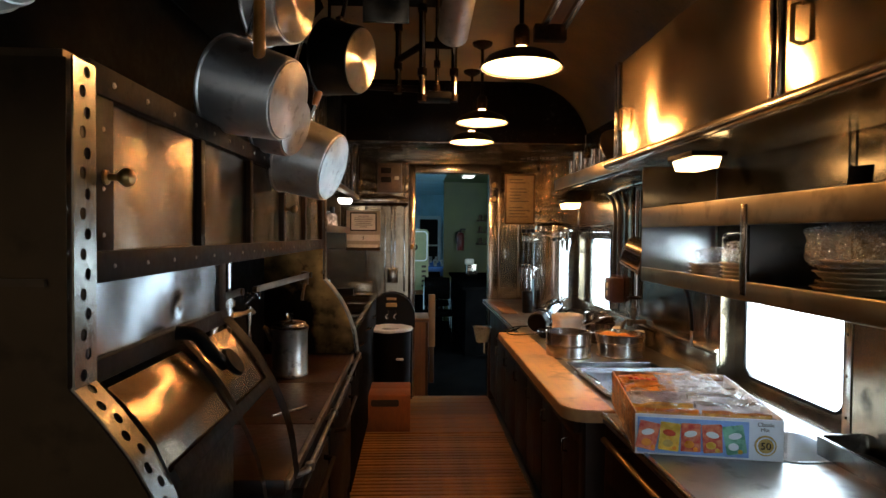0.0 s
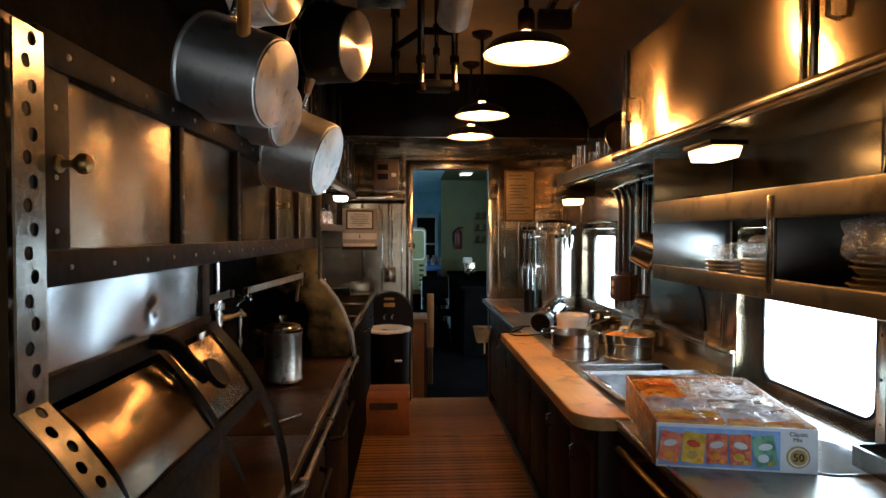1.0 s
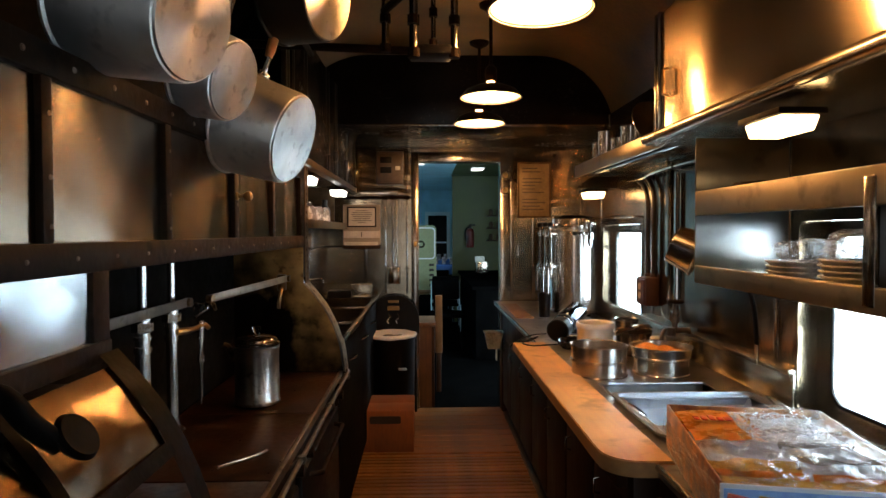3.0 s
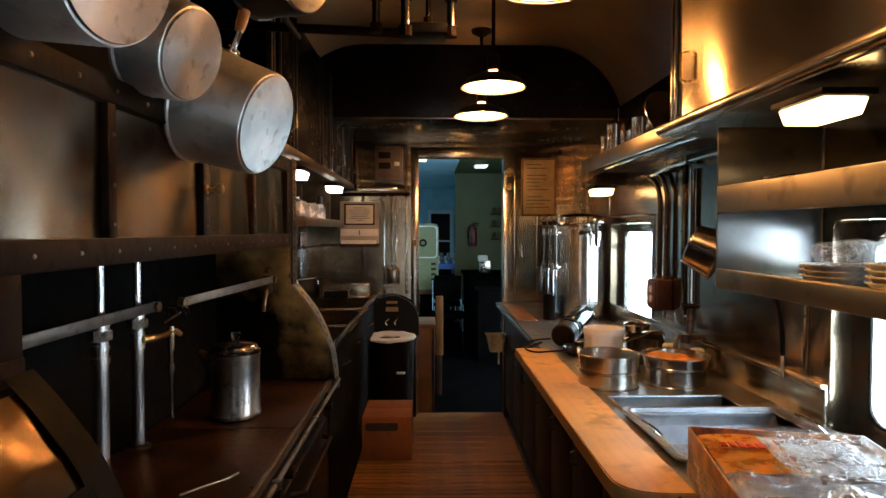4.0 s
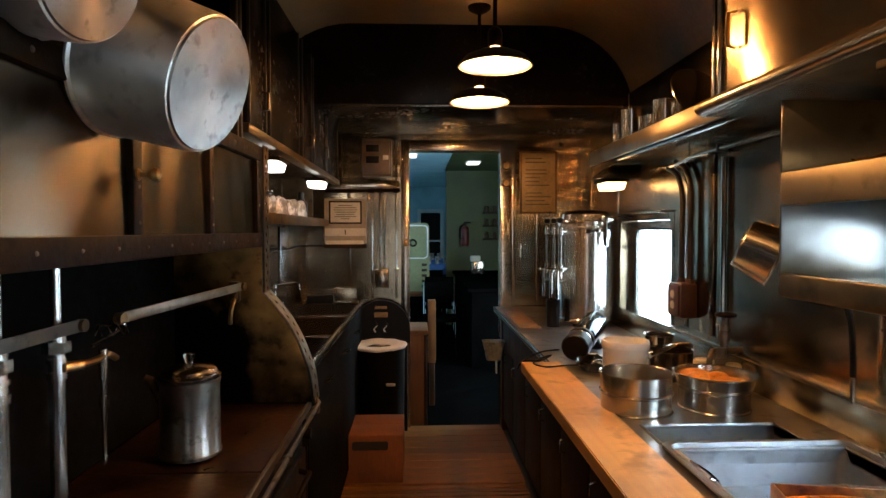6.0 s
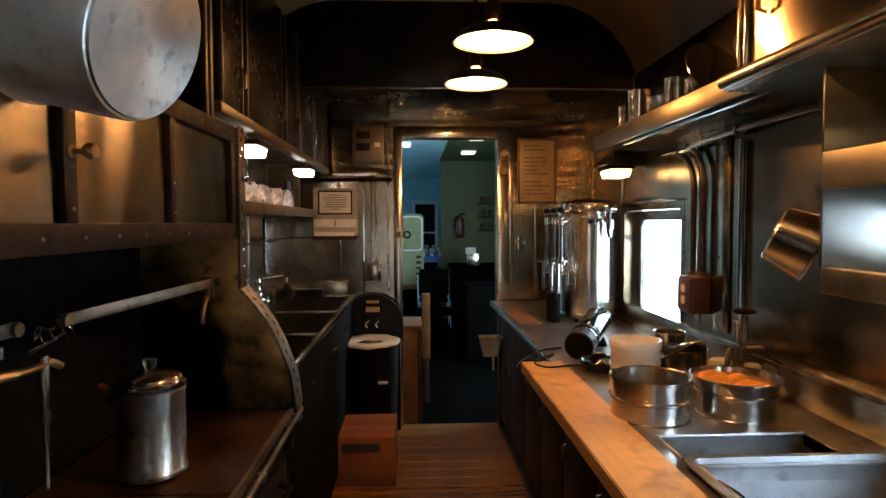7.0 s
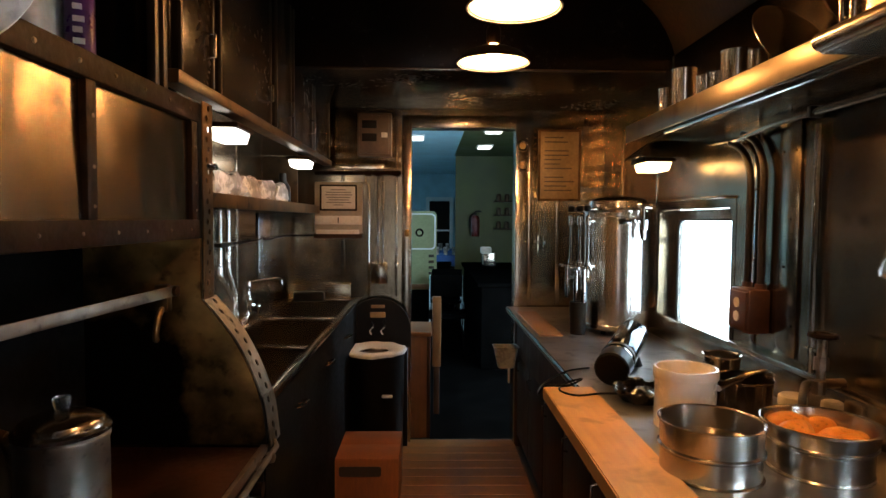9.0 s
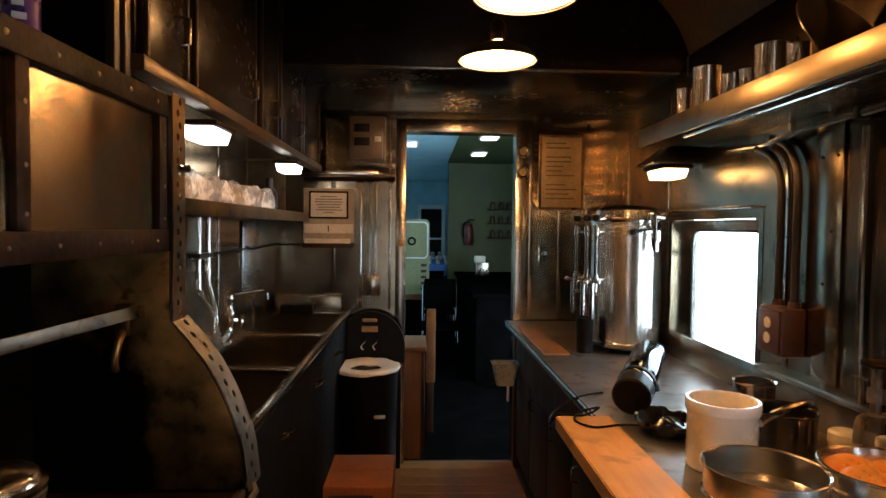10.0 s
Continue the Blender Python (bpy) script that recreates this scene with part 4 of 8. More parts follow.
def hanging_pot(centre, r_base, r_rim, depth, yaw, tip, mat, base_mat, label, handle="wood", reach=0.22, lip=True):
    """A pot that hangs by its handle with the base turned to the aisle. centre: the middle of its base."""
    n = Vector((math.cos(radians(tip)) * math.cos(radians(yaw)), -math.cos(radians(tip)) * math.sin(radians(yaw)), -math.sin(radians(tip))))
    up = Vector((0, 0, 1))
    up = (up - n * up.dot(n)).normalized()
    side = up.cross(n)
    m = basis(side, up, n, Vector(centre))
    # local axes: x across, y towards the handle, z out of the base
    ob = thing("saucepan", (0, 0, 0), label, "pot", "hanging pots", m=m)
    t = 0.003
    prof = [(0.0, 0.0), (r_base - 0.012, 0.0), (r_base - 0.003, -0.003), (r_base, -0.012), (r_rim, -depth + 0.008)]
    if lip:
        prof += [(r_rim + 0.005, -depth + 0.005), (r_rim + 0.005, -depth)]
    prof += [(r_rim - t, -depth), (r_base - t, -0.014), (r_base - 0.014, -t - 0.002), (0.0, -t - 0.002)]
    b = lathe(bmesh.new(), prof, m=Matrix.Identity(4), seg=64)
    for v in b.verts:
        v.co.z += 0.0012 * noise.noise(Vector(v.co) * 16 + Vector(centre))
    part("body", b, mat, ob)
    b = lathe(bmesh.new(), [(r_base - 0.006, -0.001), (r_base - 0.008, 0.0022), (r_base * 0.55, 0.0016), (0.0, 0.0012)], m=Matrix.Identity(4), seg=64)
    part("base", b, base_mat, ob, "scuffed round base")
    z = -depth + 0.03
    b = bmesh.new()
    block(b, (-0.022, r_rim - 0.004, z - 0.012), (0.022, r_rim + 0.010, z + 0.012), 0.005)
    tube(b, [(0.0, r_rim, z), (0.0, r_rim + 0.04, z + 0.004), (0.0, r_rim + 0.09, z + 0.006)], 0.008, 10, 3)
    for x in (-0.014, 0.014):
        lathe(b, [(0.0, 0.006), (0.005, 0.004), (0.006, 0.0)], m=Matrix.Translation((x, r_rim + 0.009, z)) @ pose(0, 0, 0, -90), seg=10)
    hold = part("handle_bracket", b, POLISHED, ob)
    b = bmesh.new()
    if handle == "wood":
        lathe(b, [(0.0, 0.0), (0.010, 0.0), (0.0125, 0.02), (0.0135, reach * 0.5), (0.012, reach - 0.02), (0.006, reach), (0.0, reach)], m=Matrix.Translation((0, r_rim + 0.05, z + 0.004)) @ pose(0, 0, 0, -90), seg=18)
        part("handle", b, HANDLE_WOOD, ob, "orange-brown wooden handle")
    else:
        tube(b, [(-0.004, r_rim + 0.05, z), (-0.006, r_rim + 0.05 + reach * 0.6, z), (0.0, r_rim + 0.05 + reach, z), (0.006, r_rim + 0.05 + reach * 0.6, z), (0.004, r_rim + 0.05, z)], 0.0045, 8)
        part("handle", b, STEEL, ob, "bent steel rod handle")
    b = bmesh.new()
    top = r_rim + 0.05 + reach
    tube(b, [(0, top - 0.01, z), (0, top + 0.03, z - 0.01), (0, top + 0.05, z), (0, top + 0.035, z + 0.012)], 0.003, 6, 4)
    part("hook", b, STEEL, ob)
    return ob


hanging_pot((-0.328, 1.60, 1.785), 0.100, 0.118, 0.175, 14, 15, ALUM, ALUM_BASE, "large dull aluminium saucepan hanging by a steel handle", "rod", 0.12)


def loose_handle():
    o = thing("wooden_ladle", (-0.385, 1.545, 1.84), "orange-brown wooden tool handle hanging before a saucepan", "utensil")
    part("handle", lathe(bmesh.new(), [(0.0, 0.0), (0.012, 0.003), (0.0145, 0.02), (0.0135, 0.10), (0.0125, 0.20), (0.009, 0.23), (0.0, 0.235)], (-0.385, 1.545, 1.845), seg=20), HANDLE_WOOD, o)
    b = bmesh.new()
    tube(b, [(-0.385, 1.545, 2.07), (-0.388, 1.55, 2.12), (-0.395, 1.56, 2.155), (-0.405, 1.57, 2.15)], 0.003, 6, 4)
    part("hook", b, STEEL, o)


loose_handle()
hanging_pot((-0.385, 1.985, 1.785), 0.092, 0.102, 0.095, 14, 18, ALUM, ALUM_BASE, "smaller scuffed aluminium saucepan hanging between two others", "rod", 0.2)
hanging_pot((-0.298, 2.19, 1.688), 0.118, 0.132, 0.165, 12, 18, ALUM, ALUM_BASE, "broad aluminium saucepan hanging by a wooden handle over the doors")
hanging_pot((-0.205, 2.17, 2.045), 0.112, 0.125, 0.13, 22, 10, BLACK, SPUN, "black pan with a spun bright base hanging high", "rod", 0.1)
hanging_pot((-0.335, 1.71, 2.05), 0.095, 0.105, 0.09, 22, 12, ALUM, SPUN, "bright steel pan hanging high on the rail", "rod", 0.1)
hanging_pot((-0.60, 1.02, 1.835), 0.045, 0.05, 0.07, 30, 10, ALUM, ALUM_BASE, "small aluminium pan hanging above the cabinet end", "rod", 0.2)

# ---- upper left shelf and cabinets ----


def upper_left():
    ob = thing("upper_cupboard", (XL, 4.3, 1.77), "dark upper cupboards with steel-edged doors and a lower rail", "cabinet")
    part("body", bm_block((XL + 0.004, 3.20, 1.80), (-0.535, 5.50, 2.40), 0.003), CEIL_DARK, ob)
    part("bottom_rail", bm_block((-0.56, 3.185, 1.768), (-0.508, 5.50, 1.802), 0.004), SOOT, ob)
    part("bottom_board", bm_block((XL + 0.004, 3.33, 1.775), (-0.56, 5.50, 1.80)), STEEL, ob)
    for a, b in ((3.215, 3.45), (3.50, 4.08), (4.16, 4.42), (4.47, 4.92), (4.97, 5.46)):
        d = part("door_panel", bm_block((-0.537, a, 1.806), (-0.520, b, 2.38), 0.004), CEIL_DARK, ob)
        for y in (a, b - 0.012):
            part("edge_strip", bm_block((-0.522, y, 1.806), (-0.513, y + 0.012, 2.38), 0.002), DULL_STEEL, d)
        h = bmesh.new()
        tube(h, [(-0.52, b - 0.05, 1.88), (-0.495, b - 0.05, 1.885), (-0.495, b - 0.05, 1.945), (-0.52, b - 0.05, 1.95)], 0.005, 8)
        part("pull", h, STEEL, d)
    ob = thing("open_shelf", (XL, 2.0, 1.73), "open shelf space over the warming cabinet with added black panels for shade", "shelf")
    # Black back and side panels added as shade; the back runs past the shelf.
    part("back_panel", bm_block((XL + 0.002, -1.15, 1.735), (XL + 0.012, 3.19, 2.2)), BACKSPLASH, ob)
    for y in (3.075, 3.118):
        part("post", bm_block((-0.535, y, 1.733), (-0.515, y + 0.022, 2.42), 0.003), DULL_STEEL, ob)
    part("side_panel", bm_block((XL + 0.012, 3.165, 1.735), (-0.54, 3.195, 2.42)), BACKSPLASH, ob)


upper_left()


def ceiling_shade_sheet():
    """An added black sheet that closes the coved corner over the range as deep shade."""
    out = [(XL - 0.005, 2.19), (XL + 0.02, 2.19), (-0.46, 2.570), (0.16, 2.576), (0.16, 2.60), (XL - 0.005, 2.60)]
    structure("hood_canopy", slab(bmesh.new(), out, 4.35, basis((1, 0, 0), (0, 0, 1), (0, 1, 0), (0, -1.25, 0))), BACKSPLASH, "added black sheet for the shade under the ceiling over the range")


ceiling_shade_sheet()


def shaker_can():
    at = (-0.637, 2.996, 1.712)
    ob = thing("cleanser_can", at, "purple canister with pale printing on the cabinet", "canister")
    part("body", lathe(bmesh.new(), [(0.0, 0.0), (0.028, 0.0), (0.029, 0.004), (0.029, 0.195), (0.022, 0.212), (0.020, 0.232), (0.0, 0.234)], at), PURPLE, ob)
    part("label", lathe(bmesh.new(), [(0.0292, 0.03), (0.0297, 0.031), (0.0297, 0.185), (0.0292, 0.186)], at), PURPLE_DARK, ob)
    b = bmesh.new()
    for k, z in enumerate((0.085, 0.108, 0.130, 0.155)):
        m = Matrix.Translation((at[0], at[1], at[2] + z)) @ pose(0, 0, 0, 0, 0, 28)
        block(b, (-0.012, -0.0315, 0.0), (0.010 - 0.004 * (k % 2), -0.027, 0.012), 0.001, m=m)
    part("print_bars", b, WHITE_PLASTIC, ob)
    ob = thing("white_bag", (-0.71, 2.96, 1.712), "pale paper-wrapped bundle on the cabinet", "bag")
    b = bm_block((-0.765, 2.90, 1.712), (-0.672, 3.03, 1.90), 0.02, 4)
    part("wrapping", warp(b, 0.010, 16, 0), PAPER, ob)


shaker_can()


def under_light(at, sx, sy, mat, label):
    ob = thing("under_shelf_light", at, label, "light", "under-shelf lights")
    x, y, z = at
    part("housing", bm_block((x - sx / 2 - 0.012, y - sy / 2 - 0.012, z + 0.018), (x + sx / 2 + 0.012, y + sy / 2 + 0.012, z + 0.034), 0.003), IRON, ob)
    lens = bmesh.new()
    b = bm_block((x - sx / 2, y - sy / 2, z - 0.018), (x + sx / 2, y + sy / 2, z + 0.018), 0.004)
    for v in b.verts:
        if v.co.z < z:
            v.co.x = x + (v.co.x - x) * 0.86
            v.co.y = y + (v.co.y - y) * 0.92
    part("lens", b, mat, ob)
    return ob


under_light((-0.570, 3.735, 1.713), 0.095, 0.16, GLOW_COOL, "white-glowing lamp under the dark upper cupboards")
under_light((-0.557, 4.83, 1.718), 0.095, 0.16, GLOW_COOL, "white-glowing lamp under the dark upper cupboards")

# ---- left sink ----


def left_sink():
    ob = thing("scullery_sink", (XL, 4.4, 0.0), "stainless double scullery sink with raised rim and backsplash", "sink")
    X0, X1, Y0, Y1, Z = XL + 0.005, -0.335, 3.35, 5.50, 0.945
    rim = bmesh.new()
    block(rim, (X1 - 0.03, Y0, Z - 0.02), (X1, Y1, Z + 0.010), 0.008, 3)
    block(rim, (X0, Y0, Z - 0.02), (X0 + 0.07, Y1, Z), 0.003)
    for y in (Y0, 4.02, 4.72, Y1 - 0.05):
        block(rim, (X0 + 0.07, y, Z - 0.02), (X1 - 0.03, y + 0.05, Z), 0.003)
    part("rim", rim, STEEL_H, ob)
    for a, b in ((Y0 + 0.05, 4.02), (4.07, 4.72), (4.77, Y1 - 0.05)):
        bs = bmesh.new()
        block(bs, (X0 + 0.07, a, Z - 0.28), (X1 - 0.03, b, Z - 0.275))
        block(bs, (X0 + 0.066, a, Z - 0.28), (X0 + 0.07, b, Z - 0.01))
        block(bs, (X1 - 0.03, a, Z - 0.28), (X1 - 0.026, b, Z - 0.01))
        block(bs, (X0 + 0.07, a - 0.004, Z - 0.28), (X1 - 0.03, a, Z - 0.01))
        block(bs, (X0 + 0.07, b, Z - 0.28), (X1 - 0.03, b + 0.004, Z - 0.01))
        part("basin", bs, STEEL, ob)
    sp = bmesh.new()
    block(sp, (XL + 0.02, YE - 0.075, Z - 0.1), (-0.388, YE - 0.045, 1.035), 0.006, 3)
    block(sp, (XL + 0.02, YE - 0.055, 1.025), (-0.388, YE - 0.004, 1.04), 0.003)
    part("backsplash", sp, STEEL_END, ob)
    part("apron", bm_block((X1 - 0.022, Y0, 0.08), (X1 - 0.016, Y1, Z - 0.02), 0.002), BACKSPLASH, ob)
    for y in (Y0, Y1 - 0.02):
        part("side_panel", bm_block((X0, y, -0.028), (X1 - 0.022, y + 0.02, Z - 0.02)), SOOT, ob)
    for y in (3.75, 4.35, 4.95):
        h = bmesh.new()
        tube(h, [(X1 - 0.018, y - 0.03, 0.80), (X1 + 0.012, y - 0.026, 0.812), (X1 + 0.016, y + 0.026, 0.812), (X1 - 0.018, y + 0.03, 0.80)], 0.006, 8, 3)
        part("pull", h, CHROME, ob)
    # tap and its two supply pipes
    ob = thing("sink_tap", (-0.765, 4.58, 0.96), "chrome wall tap with cross handles and a swing spout", "tap")
    b = bmesh.new()
    tube(b, [(-0.765, 4.60, 1.128), (-0.755, 4.66, 1.130), (-0.725, 4.82, 1.126), (-0.702, 4.93, 1.120), (-0.698, 4.955, 1.108), (-0.697, 4.962, 1.080)], 0.009, 12, 4)
    part("spout", b, CHROME, ob)
    b = bmesh.new()
    lathe(b, [(0.0, 0.0), (0.013, 0.0), (0.015, 0.02), (0.011, 0.035), (0.011, 0.075), (0.018, 0.085), (0.019, 0.105), (0.012, 0.120), (0.012, 0.160), (0.016, 0.166), (0.014, 0.182), (0.006, 0.190), (0.0, 0.190)], (-0.765, 4.59, 0.955), seg=20)
    part("body", b, CHROME, ob)
    for dy, dz in ((-0.055, 0.075), (0.075, 0.055)):
        b = bmesh.new()
        c = (-0.735, 4.59 + dy, 0.955 + dz)
        rod(b, (-0.765, 4.59, 0.955 + dz + 0.02), c, 0.009, seg=10)
        rod(b, (c[0], c[1] - 0.030, c[2] + 0.012), (c[0], c[1] + 0.030, c[2] - 0.012), 0.0055, seg=8)
        rod(b, (c[0], c[1] - 0.010, c[2] - 0.028), (c[0], c[1] + 0.010, c[2] + 0.028), 0.0055, seg=8)
        part("cross_handle", b, CHROME, ob)
    for y0, dy in ((4.24, 0.0), (4.345, 0.035)):
        b = bmesh.new()
        tube(b, [(-0.775, y0, 1.475), (-0.775, y0, 1.33), (-0.775, y0, 1.215), (-0.773, y0 + 0.012, 1.185), (-0.772, 4.365 + dy * 1.6, 1.095), (-0.770, 4.385 + dy, 1.065), (-0.770, 4.388 + dy, 1.01), (-0.768, 4.41 + dy, 0.972), (-0.766, 4.47 + dy * 0.6, 0.955), (-0.765, 4.54, 0.962), (-0.765, 4.575, 0.985)], 0.0105, 12, 4)
        part("supply_pipe", b, SATIN, ob)
        part("pipe_union", rod(bmesh.new(), (-0.770, 4.388 + dy, 1.025), (-0.770, 4.388 + dy, 0.998), 0.016, seg=10), SATIN, ob)
    part("pipe_clip", bm_block((XL + 0.004, 4.215, 1.318), (-0.760, 4.370, 1.336), 0.003), DULL_STEEL, ob)
    ob = thing("wall_cable", (XL, 5.0, 1.33), "thin dark cable running along the sink wall", "cable")
    b = bmesh.new()
    tube(b, [(XL + 0.012, 4.40, 1.325), (XL + 0.012, 4.88, 1.330), (XL + 0.016, 4.93, 1.345), (XL + 0.016, 5.00, 1.326), (XL + 0.014, 5.30, 1.332), (XL + 0.014, YE - 0.03, 1.335), (XL + 0.05, YE - 0.012, 1.334), (-0.64, YE - 0.010, 1.336)], 0.0045, 8, 4)
    part("cable", b, IRON, ob)
    o = thing("sponge_tray", (-0.66, 5.42, 0.945), "dark scrubbing pad on the sink rim", "sponge")
    part("pad", warp(bm_block((-0.74, 5.44, 0.93), (-0.55, 5.50, 0.985), 0.012, 3), 0.01, 30, 2), BLACK_PLASTIC, o)
    o = thing("splash_plate", (XL, 4.3, 1.0), "bright steel wall plate with dark screw heads", "panel")
    part("plate", bm_block((XL + 0.002, 4.88, 1.10), (XL + 0.010, 5.42, 1.47), 0.002), BRIGHT_SHEET, o)
    sc = bmesh.new()
    for z in (1.2, 1.4):
        rivet(sc, (XL + 0.010, 5.16, z), 0.007)
    part("screws", sc, IRON, o)


left_sink()


def left_shelf():
    ob = thing("wall_shelf", (XL, 4.4, 1.475), "steel wall shelf with a turned-down lip", "shelf")
    part("board", bm_block((XL + 0.003, 3.345, 1.512), (-0.60, YE - 0.005, 1.522), 0.002), STEEL_H, ob)
    part("lip", bm_block((-0.606, 3.345, 1.474), (-0.596, YE - 0.005, 1.524), 0.003), PANEL_BROWN, ob)
    part("end_upright", bm_block((XL + 0.003, 4.98, 1.524), (-0.61, 4.99, 1.77)), SOOT, ob)
    random.seed(5)
    for i in range(5):
        y = 3.62 + 0.26 * i
        o = thing("wrapped_package", (-0.70, y, 1.524), "crumpled plastic-wrapped package of paper goods", "package", "packages on the shelf")
        b = bm_block((-0.775, y - 0.12, 1.524), (-0.615, y + 0.12, 1.575 + 0.04 * random.random()), 0.02, 5)
        bmesh.ops.subdivide_edges(b, edges=b.edges[:], cuts=2, use_grid_fill=True)
        for v in b.verts:
            if v.co.z > 1.53:
                v.co += Vector((noise.noise(v.co * 18), noise.noise(v.co * 17 + Vector((3, 1, 0))), noise.noise(v.co * 19 + Vector((0, 7, 2))))) * 0.030
        part("wrapping", b, BAG, o)
    o = thing("dark_bottle", (-0.66, 4.86, 1.524), "squat dark bottle with a pale label", "bottle")
    part("body", lathe(bmesh.new(), [(0.0, 0.0), (0.038, 0.0), (0.04, 0.01), (0.04, 0.08), (0.02, 0.11), (0.018, 0.15), (0.0, 0.15)], (-0.66, 4.86, 1.524)), BLACK_PLASTIC, o)
    part("label", block(bmesh.new(), (-0.02, -0.0435, 0.03), (0.02, -0.039, 0.06), 0.001, m=Matrix.Translation((-0.66, 4.86, 1.524))), PAPER, o)


left_shelf()


def end_wall_things():
    # framed notice with a card holder
    ob = thing("notice_frame", (-0.475, YE, 1.32), "framed printed notice with a card tray below", "notice")
    x0, x1 = -0.628, -0.325
    part("backing", bm_block((x0, YE - 0.012, 1.35), (x1, YE - 0.002, 1.675), 0.003), NOTICE_BACK, ob)
    part("sheet", bm_block((x0 + 0.045, YE - 0.014, 1.504), (x1 - 0.045, YE - 0.011, 1.646), 0.001), PAPER, ob, "printed white sheet")
    part("frame", plate_with_hole(bmesh.new(), rounded(0.235, 0.165, 0.003, 2), rounded(0.215, 0.145, 0.003, 2), 0.012, basis((1, 0, 0), (0, 0, 1), (0, -1, 0), ((x0 + x1) / 2, YE - 0.010, 1.575))), IRON, ob)
    t = bmesh.new()
    for k, w in enumerate((0.10, 0.16, 0.17, 0.15, 0.13, 0.16, 0.06)):
        c = (x0 + x1) / 2
        block(t, (c - w / 2, YE - 0.0160, 1.622 - 0.016 * k), (c + w / 2, YE - 0.0115, 1.628 - 0.016 * k))
    part("printed_text", t, GREY_TEXT, ob)
    part("card_strip", bm_block((x0 + 0.005, YE - 0.018, 1.405), (x1 - 0.005, YE - 0.010, 1.46), 0.002), PAPER, ob)
    part("numeral_bar", bm_block((x0 + 0.147, YE - 0.0215, 1.415), (x0 + 0.154, YE - 0.017, 1.45)), DARK_INK, ob)
    tr = bmesh.new()
    block(tr, (x0, YE - 0.045, 1.318), (x1, YE - 0.002, 1.326), 0.002)
    block(tr, (x0, YE - 0.047, 1.318), (x1, YE - 0.042, 1.345), 0.002)
    part("tray", tr, WOOD_DARK, ob)
    part("cards", bm_block((x0 + 0.012, YE - 0.040, 1.327), (x1 - 0.02, YE - 0.012, 1.372), 0.003), PAPER, ob)
    # switch box
    ob = thing("switch_box", (-0.24, YE, 1.83), "brown painted electrical switch box with two black breakers", "electrical box")
    part("case", bm_block((-0.346, YE - 0.10, 1.832), (-0.138, YE - 0.008, 2.095), 0.006), BOX_PAINT, ob)
    part("cover", bm_block((-0.334, YE - 0.112, 1.845), (-0.150, YE - 0.098, 2.082), 0.006), BOX_PAINT, ob)
    part("label", bm_block((-0.198, YE - 0.1145, 1.945), (-0.160, YE - 0.111, 1.975), 0.001), PAPER, ob, "small pale label")
    d = bmesh.new()
    for z in (1.92, 2.0):
        block(d, (-0.318, YE - 0.117, z), (-0.226, YE - 0.110, z + 0.05), 0.003)
    part("breaker", d, BLACK, ob)
    # conduits
    for k, (x, z1, z0) in enumerate(((-0.285, 1.715, 0.95), (-0.225, 1.715, 1.16), (-0.195, 1.715, 1.16), (-0.110, 2.14, 0.95))):
        o = thing("conduit", (x, YE, z0), "thin steel conduit running down the end wall", "conduit", "conduits on the end wall")
        b = bmesh.new()
        if k == 0:
            tube(b, [(x - 0.025, YE - 0.012, z1), (x - 0.02, YE - 0.014, z1 - 0.05), (x, YE - 0.012, z1 - 0.11), (x, YE - 0.012, z0)], 0.008, 8, 3)
        else:
            tube(b, [(x, YE - 0.012, z1), (x, YE - 0.012, z0)], 0.008, 8)
        part("pipe", b, POLISHED, o)
        for z in np.arange(z0 + 0.2, z1, 0.35):
            part("clip", bm_block((x - 0.018, YE - 0.016, z), (x + 0.018, YE - 0.002, z + 0.014), 0.002), STEEL, o)
    o = thing("cross_pipe", (-0.35, YE, 1.73), "dark horizontal pipe run below the switch box", "pipe")
    b = bmesh.new()
    tube(b, [(-0.62, YE - 0.03, 1.73), (-0.08, YE - 0.03, 1.735)], 0.013, 10)
    for x in (-0.285, -0.225, -0.11):
        rod(b, (x - 0.02, YE - 0.03, 1.731), (x + 0.02, YE - 0.03, 1.731), 0.019, seg=10)
    part("pipe", b, IRON, o)
    o = thing("steel_ledge", (-0.44, YE, 1.76), "polished steel strip reflecting the lamps", "strip")
    part("strip", bm_block((-0.62, YE - 0.02, 1.755), (-0.18, YE - 0.004, 1.79), 0.006, 3), POLISHED, o)
    o = thing("small_junction_box", (-0.21, YE, 1.02), "small pale steel junction box on the wall", "electrical box")
    part("case", bm_block((-0.265, YE - 0.045, 1.03), (-0.165, YE - 0.002, 1.165), 0.006), STEEL, o)
    # plaque
    o = thing("wall_plaque", (0.93, YE, 1.565), "brown framed certificate on the steel wall", "plaque")
    part("board", bm_block((0.800, YE - 0.010, 1.572), (1.062, YE - 0.002, 2.012), 0.003), PLAQUE, o)
    part("frame", plate_with_hole(bmesh.new(), rounded(0.272, 0.452, 0.003, 2), rounded(0.245, 0.425, 0.003, 2), 0.014, basis((1, 0, 0), (0, 0, 1), (0, -1, 0), (0.931, YE - 0.004, 1.792))), PANEL_BROWN, o)
    t = bmesh.new()
    random.seed(3)
    for k in range(13):
        w = 0.10 + 0.09 * random.random()
        if k in (2, 8):
            continue
        block(t, (0.835, YE - 0.0125, 1.965 - 0.028 * k), (0.835 + w, YE - 0.0098, 1.972 - 0.028 * k))
    part("printed_text", t, BOX_PAINT, o)
